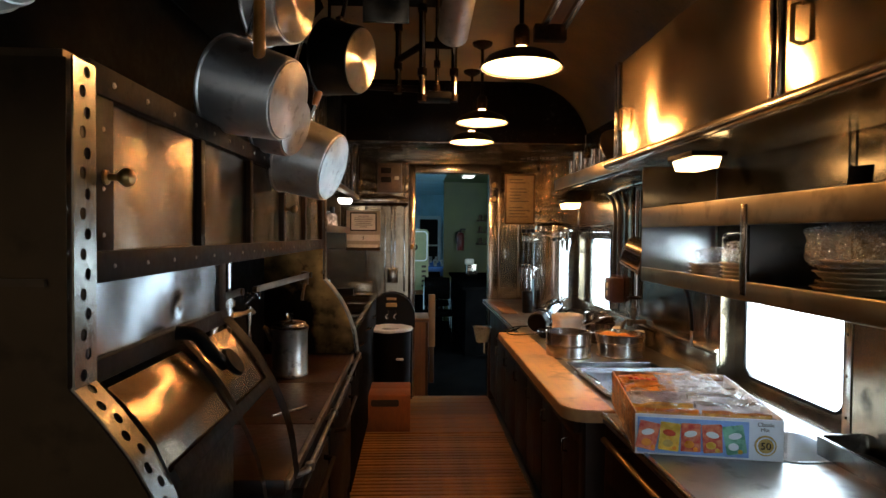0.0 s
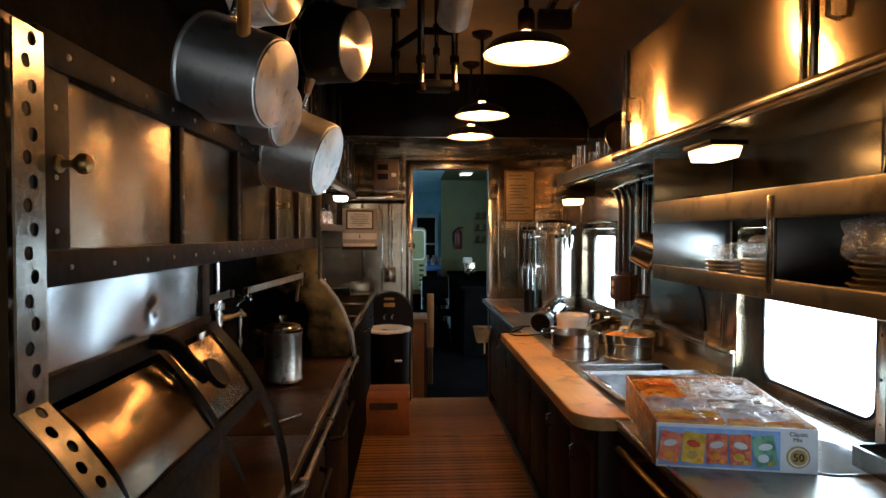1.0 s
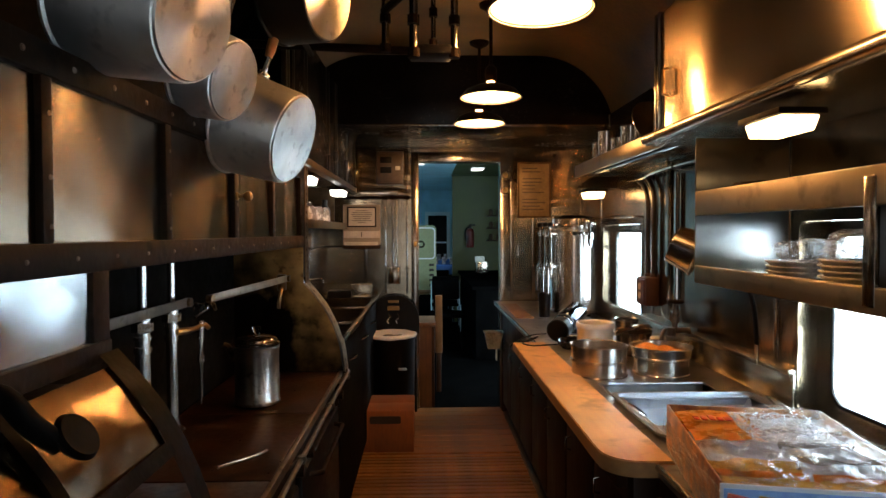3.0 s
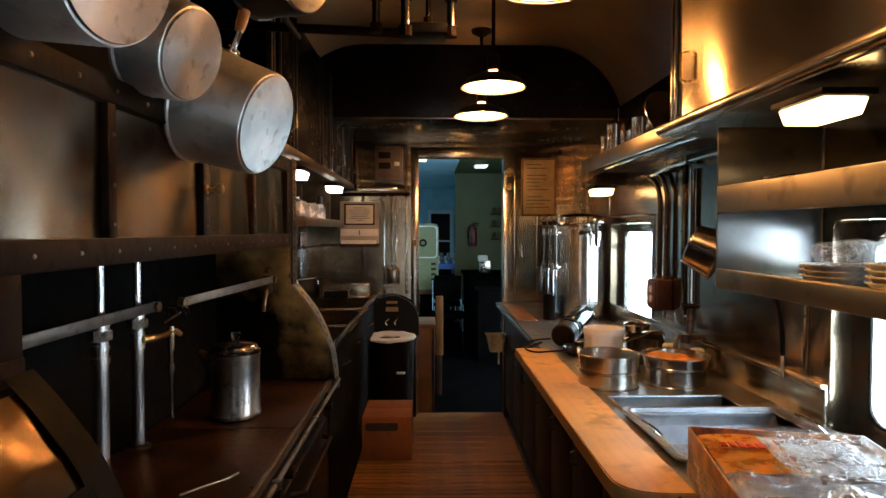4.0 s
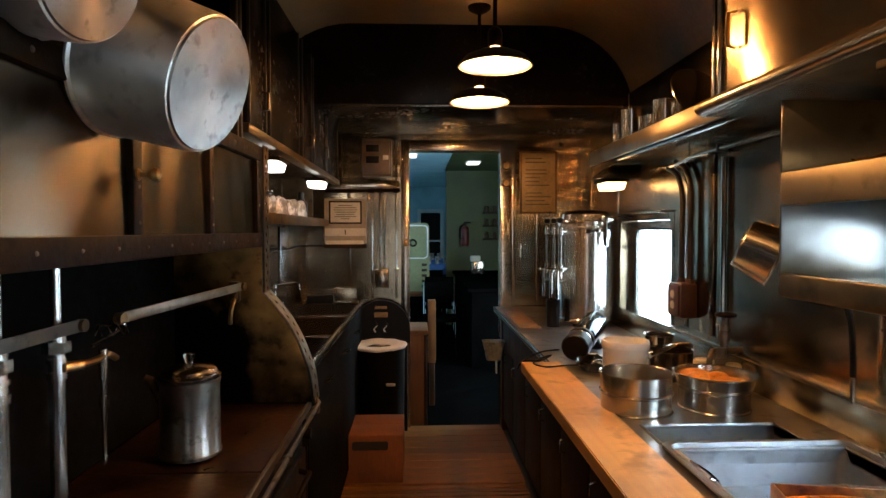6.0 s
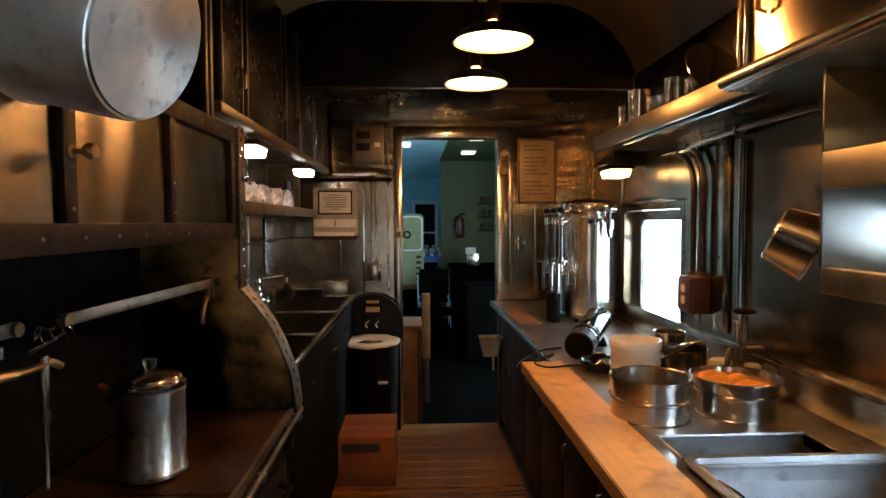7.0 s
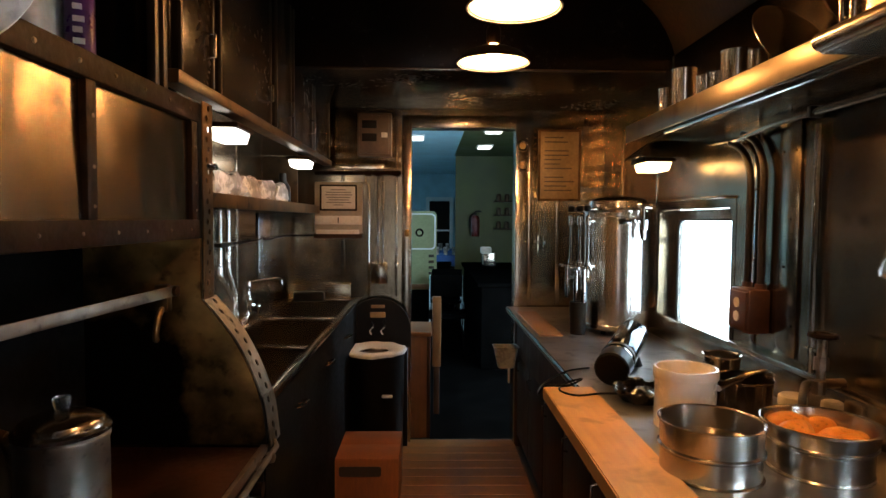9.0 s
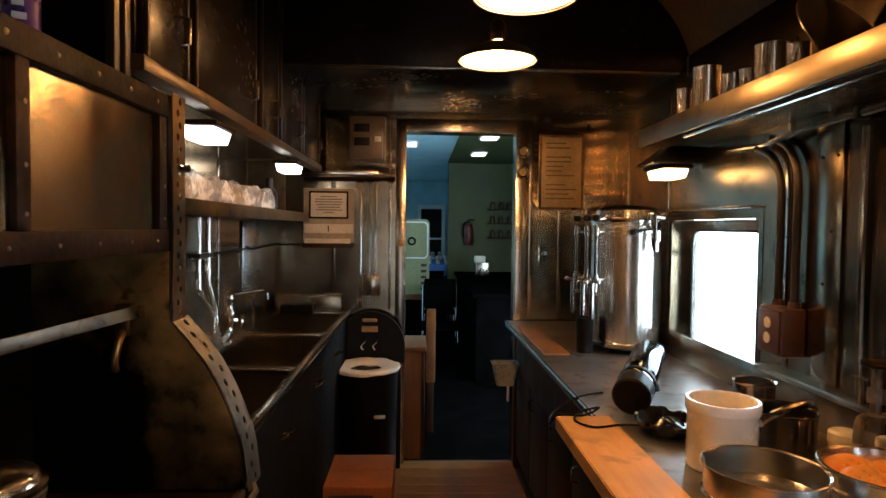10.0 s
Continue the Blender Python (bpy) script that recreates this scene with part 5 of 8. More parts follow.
    # two round gauges beside the doorway
    for z in (1.787, 1.912):
        o = thing("round_gauge", (0.695, YE, z), "round brass-rimmed dial on the door casing", "gauge", "gauges beside the doorway")
        m = Matrix.Translation((0.693, YE - 0.018, z)) @ pose(0, 0, 0, 90)
        part("rim", lathe(bmesh.new(), [(0.022, 0.0), (0.036, 0.0), (0.038, 0.008), (0.031, 0.015), (0.022, 0.011)], m=m, seg=28, close=True), POLISHED, o)
        part("dial", lathe(bmesh.new(), [(0.0, 0.006), (0.026, 0.006), (0.026, 0.002), (0.0, 0.002)], m=m, seg=24), PLAQUE, o)


end_wall_things()

# ---- right side: counter, sinks, shelves ----
CZ = 0.885


def counter():
    ob = thing("base_cabinet", (0.95, 2.8, 0.0), "dark wooden base cabinets below the steel counter", "cabinet")
    part("carcass", bm_block((0.69, 0.2, 0.05), (XR - 0.01, YE - 0.06, 0.60), 0.004), WOOD_DARK, ob)
    part("upper_band", bm_block((0.665, 0.2, 0.60), (0.69, YE - 0.06, CZ - 0.045), 0.003), WOOD_DARK, ob)
    part("plinth", bm_block((0.71, 0.22, -0.028), (XR - 0.02, YE - 0.08, 0.05)), BLACK, ob)
    y = 0.24
    while y < 5.4:
        d = part("cabinet_door", bm_block((0.668, y, 0.07), (0.69, y + 0.42, 0.60), 0.006), WOOD_DARK, ob)
        h = bmesh.new()
        tube(h, [(0.668, y + 0.34, 0.50), (0.645, y + 0.34, 0.505), (0.645, y + 0.34, 0.555), (0.668, y + 0.34, 0.56)], 0.005, 8)
        part("pull", h, STEEL, d)
        y += 0.44
    # steel top with openings for the sinks
    ob = thing("steel_counter", (0.95, 2.8, CZ), "long stainless steel counter top with raised back", "counter")
    top = bmesh.new()
    X0, X1 = 0.60, XR - 0.004
    holes = [(0.93, 1.13, 1.62, 1.86), (0.70, 1.14, 2.24, 2.64), (0.68, 1.07, 2.685, 2.835)]
    cuts = [0.2, 1.62, 1.86, 2.24, 2.64, 2.685, 2.835, YE - 0.03]
    for a, b in zip(cuts, cuts[1:]):
        inside = [h for h in holes if abs(h[2] - a) < 1e-6]
        if inside:
            h = inside[0]
            block(top, (X0, a, CZ - 0.03), (h[0], b, CZ))
            block(top, (h[1], a, CZ - 0.03), (X1, b, CZ))
        else:
            block(top, (X0, a, CZ - 0.03), (X1, b, CZ))
    bmesh.ops.remove_doubles(top, verts=top.verts, dist=1e-5)
    part("top", top, COUNTER_STEEL, ob)
    for a, b in ((0.2, 2.05), (3.66, 5.5)):
        part("rolled_edge", tube(bmesh.new(), [(0.598, a, CZ - 0.004), (0.598, b, CZ - 0.004)], 0.009, 10), POLISHED, ob)
    part("upstand", bm_block((XR - 0.020, 2.50, CZ), (XR - 0.002, 5.5, CZ + 0.115), 0.005), STEEL_H, ob)
    part("ledge", bm_block((XR - 0.034, 2.50, CZ + 0.105), (XR - 0.002, 3.85, CZ + 0.125), 0.004), STEEL_H, ob)
    for h in holes:
        b = bmesh.new()
        x0, x1, y0, y1 = h
        z = CZ - 0.17
        if h is holes[0]:
            w, d, rings = x1 - x0, y1 - y0, []
            for inset, z in ((-0.012, CZ + 0.004), (0.0, CZ + 0.001), (0.006, CZ - 0.02), (0.012, CZ - 0.07), (0.028, CZ - 0.105), (0.055, CZ - 0.118)):
                rings.append([b.verts.new(((x0 + x1) / 2 + p[0], (y0 + y1) / 2 + p[1], z)) for p in rounded(w - 2 * inset, d - 2 * inset, 0.055 - min(inset, 0.03), 6)])
            for p, q in zip(rings, rings[1:]):
                for k in range(len(p)):
                    b.faces.new((p[k], p[(k + 1) % len(p)], q[(k + 1) % len(q)], q[k]))
            b.faces.new(rings[-1])
            part("basin", b, BASIN_STEEL, ob, "round-cornered bright hand basin", sharp=60)
            continue
        block(b, (x0, y0, z - 0.004), (x1, y1, z))
        block(b, (x0 - 0.004, y0, z), (x0, y1, CZ - 0.002))
        block(b, (x1, y0, z), (x1 + 0.004, y1, CZ - 0.002))
        block(b, (x0, y0 - 0.004, z), (x1, y0, CZ - 0.002))
        block(b, (x0, y1, z), (x1, y1 + 0.004, CZ - 0.002))
        part("basin", b, PAN_STEEL, ob)
        r = bmesh.new()
        tube(r, [(x0, y0, CZ), (x1, y0, CZ), (x1, y1, CZ), (x0, y1, CZ), (x0, y0, CZ)], 0.006, 8)
        part("basin_rim", r, PAN_STEEL, ob)
    # wooden working board with a rounded near corner
    ob = thing("wooden_worktop", (0.55, 2.85, CZ - 0.04), "scuffed maple worktop board with rounded corner", "worktop")
    out = [(0.612, 3.66), (0.475, 3.66), (0.475, 2.20)]
    for k in range(1, 9):
        a = radians(180 + 90 * k / 8)
        out.append((0.565 + 0.09 * math.cos(a), 2.15 + 0.09 * math.sin(a)))
    out += [(0.640, 2.055), (0.640, 3.66)]
    out = [(0.640, 3.655), (0.478, 3.655)] + out[2:-1]
    b = slab(bmesh.new(), out, 0.042, basis((1, 0, 0), (0, 1, 0), (0, 0, 1), (0, 0, CZ - 0.034)))
    bmesh.ops.bevel(b, geom=[e for e in b.edges if abs(e.verts[0].co.z - e.verts[1].co.z) < 1e-5], offset=0.003, segments=2, affect="EDGES")
    part("board", b, MAPLE, ob)
    part("support_leg", bm_block((0.56, 2.12, -0.028), (0.63, 2.20, CZ - 0.034), 0.006), WOOD_DARK, ob)
    part("apron", bm_block((0.53, 2.16, CZ - 0.10), (0.56, 3.60, CZ - 0.034), 0.004), WOOD_DARK, ob)
    ob = thing("brass_kick_rail", (0.60, 1.2, 0.70), "brass-coloured guard rail along the counter front", "rail")
    b = bmesh.new()
    tube(b, [(0.60, 0.3, 0.80), (0.60, 2.05, 0.80)], 0.010, 10)
    part("bar", b, BRASS, ob)
    for y in (0.4, 1.2, 1.95):
        part("bracket", rod(bmesh.new(), (0.60, y, 0.80), (0.668, y, 0.80), 0.007, seg=8), BRASS, ob)


counter()


def hotel_pan():
    ob = thing("roasting_pan", (0.94, 2.35, CZ), "deep rectangular steel pan with wire handles in the sink", "pan")
    x0, x1, y0, y1, z0, z1 = 0.665, 1.165, 2.225, 2.665, CZ - 0.09, CZ + 0.016
    b = bmesh.new()
    o, i_, lo = rounded(x1 - x0, y1 - y0, 0.03), rounded(x1 - x0 - 0.03, y1 - y0 - 0.03, 0.03), rounded(x1 - x0 - 0.07, y1 - y0 - 0.07, 0.03)
    cx, cy = (x0 + x1) / 2, (y0 + y1) / 2
    rings = [[b.verts.new((cx + p[0], cy + p[1], z)) for p in q] for q, z in ((o, z1 - 0.006), (o, z1), (i_, z1), (lo, z0), (rounded(x1 - x0 - 0.066, y1 - y0 - 0.066, 0.03), z0 - 0.003), (i_, z1 - 0.006))]
    n = len(o)
    for p, q in list(zip(rings, rings[1:])) + [(rings[-1], rings[0])]:
        if p is rings[3]:
            b.faces.new(p)
            b.faces.new(q[::-1])
            continue
        for k in range(n):
            b.faces.new((p[k], p[(k + 1) % n], q[(k + 1) % n], q[k]))
    part("tray", b, PAN_STEEL, ob)
    for x, s in ((x0 + 0.02, 1), (x1 - 0.02, -1)):
        h = bmesh.new()
        y = 2.48 if s > 0 else 2.45
        tube(h, [(x, y - 0.05, z1), (x + s * 0.03, y - 0.035, z1 - 0.02 if s > 0 else z1 + 0.03), (x + s * 0.035, y + 0.035, z1 - 0.02 if s > 0 else z1 + 0.03), (x, y + 0.05, z1)], 0.003, 8, 4)
        part("handle", h, CHROME, ob)
    ob = thing("steel_basin", (1.14, 1.45, CZ), "square steel dish basin set on the counter", "basin")
    o, i_ = rounded(0.15, 0.50, 0.02, 4), rounded(0.13, 0.48, 0.02, 4)
    part("body", plate_with_hole(bmesh.new(), o, i_, 0.05, basis((1, 0, 0), (0, 1, 0), (0, 0, 1), (1.135, 1.44, CZ))), STRIP_STEEL, ob)


hotel_pan()


def letters(text, size, m, mat, name, parent, depth=0.001):
    c = bpy.data.curves.new(name, "FONT")
    c.body, c.size, c.extrude, c.align_x = text, size, depth, "CENTER"
    tmp = bpy.data.objects.new("scrap", c)
    scene.collection.objects.link(tmp)
    me = bpy.data.meshes.new_from_object(tmp.evaluated_get(bpy.context.evaluated_depsgraph_get()))
    bpy.data.objects.remove(tmp)
    bm = bmesh.new()
    bm.from_mesh(me)
    bm.transform(m)
    return part(name, bm, mat, parent)


def chip_box():
    """An open carton of snack bags under crinkled wrap. Local x runs along the front, y to the back."""
    W, D, H = 0.370, 0.50, 0.112
    m = pose(0.569, 1.690, CZ + 0.001, 0, 0, -11.5)
    ob = thing("snack_carton", (0, 0, 0), "open printed carton of snack bags in clear wrap", "carton", m=m)
    part("front_panel", bm_block((0, 0, 0), (W, 0.005, 0.108), 0.002), CARTON_WHITE, ob, "white and blue printed front")
    part("blue_print", bm_block((0.006, -0.002, 0.006), (0.285, 0.001, 0.100), 0.0005), BLUE_BOX, ob)
    part("side_panel", bm_block((0, 0.005, 0), (0.005, D, H), 0.002), CARTON_SIDE, ob, "orange printed side")
    part("side_panel", bm_block((W - 0.005, 0.005, 0), (W, D, H), 0.002), CARTON_WHITE, ob)
    part("back_panel", bm_block((0.005, D - 0.005, 0), (W - 0.005, D, H), 0.002), CARTON_SIDE, ob)
    part("bottom_panel", bm_block((0.005, 0.005, 0), (W - 0.005, D - 0.005, 0.004)), CARTON_WHITE, ob)
    for k, (mat, wd) in enumerate(((PRINT_RED, 0.044), (YELLOW, 0.044), (PRINT_RED, 0.042), (PRINT_RED, 0.042), (GREEN, 0.044))):
        x = 0.010 + k * 0.0545
        b = slab(bmesh.new(), rounded(wd + 0.004, 0.074, 0.004, 3), 0.0035, basis((math.cos(0.1 * (k - 2)), 0, math.sin(0.1 * (k - 2))), (-math.sin(0.1 * (k - 2)), 0, math.cos(0.1 * (k - 2))), (0, -1, 0), (x + wd / 2, -0.0015, 0.052)))
        for v in b.verts:
            v.co.x += 0.004 * noise.noise(v.co * 70) - 0.004 * math.cos((v.co.z - 0.052) * 60) * (1 if v.co.x > x + wd / 2 else -1)
        part("printed_bag", b, mat, ob)
        c = lathe(bmesh.new(), [(0.0, 0.0012), (0.006, 0.001), (0.006, 0.0)], m=Matrix.Translation((x + wd * 0.8, -0.005, 0.022)) @ pose(0, 0, 0, 90), seg=14)
        part("printed_spot", c, ORANGE if k < 3 else YELLOW, ob)
        tilt = pose(0, 0, 0, 0, 12 if k % 2 else -10)
        d = lathe(bmesh.new(), [(0.0, 0.0014), (0.9, 0.0012), (1.0, 0.0)], m=Matrix.Translation((x + wd * 0.5, -0.005, 0.062)) @ tilt @ Matrix.Diagonal((0.0165, 1, 0.0085, 1)) @ pose(0, 0, 0, 90), seg=20)
        part("printed_emblem", d, CARTON_WHITE if mat is not YELLOW else RED, ob)
        d = lathe(bmesh.new(), [(0.0, 0.0012), (0.9, 0.001), (1.0, 0.0)], m=Matrix.Translation((x + wd * 0.42, -0.005, 0.034)) @ Matrix.Diagonal((0.013, 1, 0.010, 1)) @ pose(0, 0, 0, 90), seg=16)
        part("printed_chips", d, (ORANGE, GOLD, ORANGE, YELLOW, CARTON_WHITE)[k], ob)
    part("seal", lathe(bmesh.new(), [(0.0, 0.002), (0.026, 0.0015), (0.027, 0.0)], m=Matrix.Translation((0.326, 0.0, 0.040)) @ pose(0, 0, 0, 90), seg=32), GOLD, ob)
    part("seal_ring", lathe(bmesh.new(), [(0.019, 0.0022), (0.021, 0.0026), (0.023, 0.0022), (0.021, 0.0)], m=Matrix.Translation((0.326, 0.0, 0.040)) @ pose(0, 0, 0, 90), seg=32, close=True), CARTON_WHITE, ob)
    face = basis((1, 0, 0), (0, 0, 1), (0, -1, 0), (0.326, -0.0025, 0.031))
    letters("50", 0.026, face, DARK_INK, "lettering", ob)
    letters("Classic", 0.015, basis((1, 0, 0), (0, 0, 1), (0, -1, 0), (0.326, -0.0005, 0.090)), GREY_TEXT, "lettering", ob)
    letters("Mix", 0.014, basis((1, 0, 0), (0, 0, 1), (0, -1, 0), (0.324, -0.0005, 0.077)), GREY_TEXT, "lettering", ob)
    random.seed(11)
    order = [ORANGE, YELLOW, ORANGE, RED, ORANGE, RED, FOIL, CARTON_WHITE, FOIL, GREEN, YELLOW, YELLOW, ORANGE, YELLOW]
    for i, mat in enumerate(order[::-1]):
        y = 0.02 + i * 0.031
        def bag(u, v, i=i, y=y):
            e = noise.noise(Vector((u * 24, v * 12, i * 3.1)))
            lean = 0.05 * v
            return (u, y + lean + 0.010 * e, 0.012 + 0.085 * v + 0.010 * v * noise.noise(Vector((u * 15, i * 2.0, 1.0))))
        for half in (0, 1):
            b = sheet(0.010 + half * 0.184, 0.186 + half * 0.184, 0, 1, 16, 6, bag)
            bmesh.ops.solidify(b, geom=b.faces[:], thickness=0.012)
            # White and silver bags at middle and right hold the window's glare in their colour.
            part("snack_bag", b, (CARTON_WHITE if 4 <= i <= 8 else mat) if not half else (mat if i < 2 else FOIL if i in (4, 7, 10) else CARTON_WHITE), ob)
    # one flat bag lying on top with the word on it
    def flat(u, v):
        return (u, v, 0.112 + 0.006 * noise.noise(Vector((u * 20, v * 20, 5))) - 3.0 * ((u - 0.095) ** 2) * 0.25)
    b = sheet(0.012, 0.160, 0.24, 0.46, 14, 16, flat)
    bmesh.ops.solidify(b, geom=b.faces[:], thickness=0.01)
    part("snack_bag", b, ORANGE, ob, "orange snack bag lying flat")
    bars = bmesh.new()
    for k in range(6):
        block(bars, (0.035 + k * 0.018, 0.352, 0.118), (0.048 + k * 0.018, 0.352 + 0.022 + 0.006 * (k % 3), 0.121), 0.001)
    part("logo_bars", bars, RED, ob)
    def cover(u, v):
        e = 0.010 * noise.noise(Vector((u * 16, v * 16, 9))) + 0.006 * noise.noise(Vector((u * 45, v * 45, 2)))
        edge = min(u - 0.104 if v > 0.2 else u + 0.006, W + 0.006 - u, v + 0.004, D + 0.006 - v)
        drop = 0.05 * math.exp(-max(edge, 0.0) / 0.008) * (0.3 if v > 0.2 and u < 0.2 else 1.0)
        return (u, v, 0.124 + e - drop)
    b = sheet(-0.006, W + 0.006, 0.002, D + 0.006, 44, 52, cover)
    bmesh.ops.delete(b, geom=[f for f in b.faces if f.calc_center_median().x < 0.112 + 0.02 * noise.noise(f.calc_center_median() * 12) and f.calc_center_median().y > 0.205], context="FACES")
    part("clear_wrap", b, WRAP, ob, "crinkled clear plastic wrap", sharp=20)
    # A cloudier mound of film, added for the white highlight on the wrap.
    def bunch(u, v):
        e = noise.noise(Vector((u * 18, v * 18, 21))) + 0.6 * abs(noise.noise(Vector((u * 40, v * 40, 8))))
        mound = math.sin(math.pi * (u - 0.12) / 0.18) * math.sin(math.pi * (v - 0.20) / 0.22)
        return (u + 0.006 * e, v, 0.122 + 0.022 * e * mound + 0.014 * mound)
    part("bunched_wrap", sheet(0.12, 0.30, 0.20, 0.42, 34, 40, bunch), BUNCHED, ob, "bunched plastic wrap made cloudy for its white highlight", sharp=12)
    def skirt(u, v):
        e = 0.006 * noise.noise(Vector((u * 20, v * 30, 4)))
        return (-0.008 + e, u, v)
    part("clear_wrap", sheet(0.0, D, 0.01, 0.09, 30, 8, skirt), WRAP, ob, "crinkled clear plastic wrap", sharp=20)
    def flap(u, v):
        e = 0.012 * noise.noise(Vector((u * 12, v * 30, 14)))
        return (W + 0.008 + abs(e), u, v)
    part("clear_wrap", sheet(0.0, D, 0.0, 0.10, 30, 8, flap), WRAP, ob, "crinkled clear plastic wrap", sharp=20)


chip_box()


def ring_pan(at, r, h, label, filled):
    ob = thing("steel_pan", at, label, "pan", "round pans on the counter")
    if not filled:
        low = [(0.0, 0.003), (r - 0.010, 0.003), (r - 0.009, 0.0), (r - 0.001, 0.0), (r + 0.001, 0.003), (r - 0.004, 0.007), (r - 0.005, h * 0.44), (r - 0.001, h * 0.455), (r - 0.009, h * 0.46), (r - 0.009, 0.012), (0.0, 0.010)]
        up = [(r - 0.008, h * 0.45), (r - 0.003, h * 0.462), (r + 0.002, h * 0.48), (r + 0.002, h * 0.51), (r - 0.003, h * 0.54), (r - 0.002, h - 0.008), (r + 0.003, h - 0.005), (r + 0.003, h - 0.001), (r, h), (r - 0.005, h - 0.003), (r - 0.006, h * 0.56), (r - 0.012, h * 0.52), (r - 0.030, h * 0.50), (r - 0.030, h * 0.485), (r - 0.012, h * 0.47)]
    else:
        low = [(0.0, 0.003), (r * 0.86, 0.003), (r * 0.87, 0.0), (r * 0.905, 0.0), (r * 0.91, 0.004), (r * 0.885, 0.008), (r * 0.885, h * 0.56), (r * 0.91, h * 0.575), (r * 0.87, h * 0.58), (r * 0.86, 0.012), (0.0, 0.010)]
        up = [(0.0, h * 0.40), (r * 0.84, h * 0.40), (r * 0.90, h * 0.585), (r * 0.945, h * 0.61), (r * 0.945, h * 0.635), (r * 0.925, h * 0.66), (r * 0.99, h - 0.008), (r + 0.004, h - 0.004), (r + 0.004, h - 0.001), (r + 0.001, h), (r - 0.006, h - 0.003), (r * 0.895, h * 0.68), (r * 0.82, h * 0.44), (0.0, h * 0.42)]
    part("lower_ring", lathe(bmesh.new(), low, at, seg=72), PAN_BRUSHED, ob)
    part("upper_ring", lathe(bmesh.new(), up, at, seg=72, close=not filled), PAN_BRUSHED, ob)
    if filled:
        random.seed(8)
        spots = [(-0.050, 0.012, 0.35), (0.045, -0.012, -0.2), (0.035, 0.056, 0.3), (-0.030, 0.070, -0.2), (-0.030, -0.052, -0.25), (0.030, -0.062, 0.2)]
        for k, (dx, dy, a) in enumerate(spots):
            z = at[2] + h * 0.64 + 0.008 * (k % 3 == 0)
            o = thing("bread_roll", (at[0] + dx, at[1] + dy, z), "golden orange-brown bread roll", "bread", "rolls in the pan")
            b = bmesh.new()
            bmesh.ops.create_uvsphere(b, u_segments=20, v_segments=12, radius=1.0)
            b.transform(Matrix.Translation((at[0] + dx, at[1] + dy, z)) @ pose(0, 0, 0, 0, 0, math.degrees(a)) @ Matrix.Diagonal((0.050 + 0.004 * (k % 2), 0.031, 0.029, 1)))
            for v in b.verts:
                v.co += Vector((1, 1, 1)) * 0.003 * noise.noise(v.co * 40)
            part("crust", b, BREAD, o)
    return ob


ring_pan((0.725, 2.995, CZ), 0.110, 0.120, "round stacked steel pan standing empty on the counter", False)
ring_pan((0.978, 3.005, CZ), 0.119, 0.112, "round flared steel pan full of golden rolls", True)


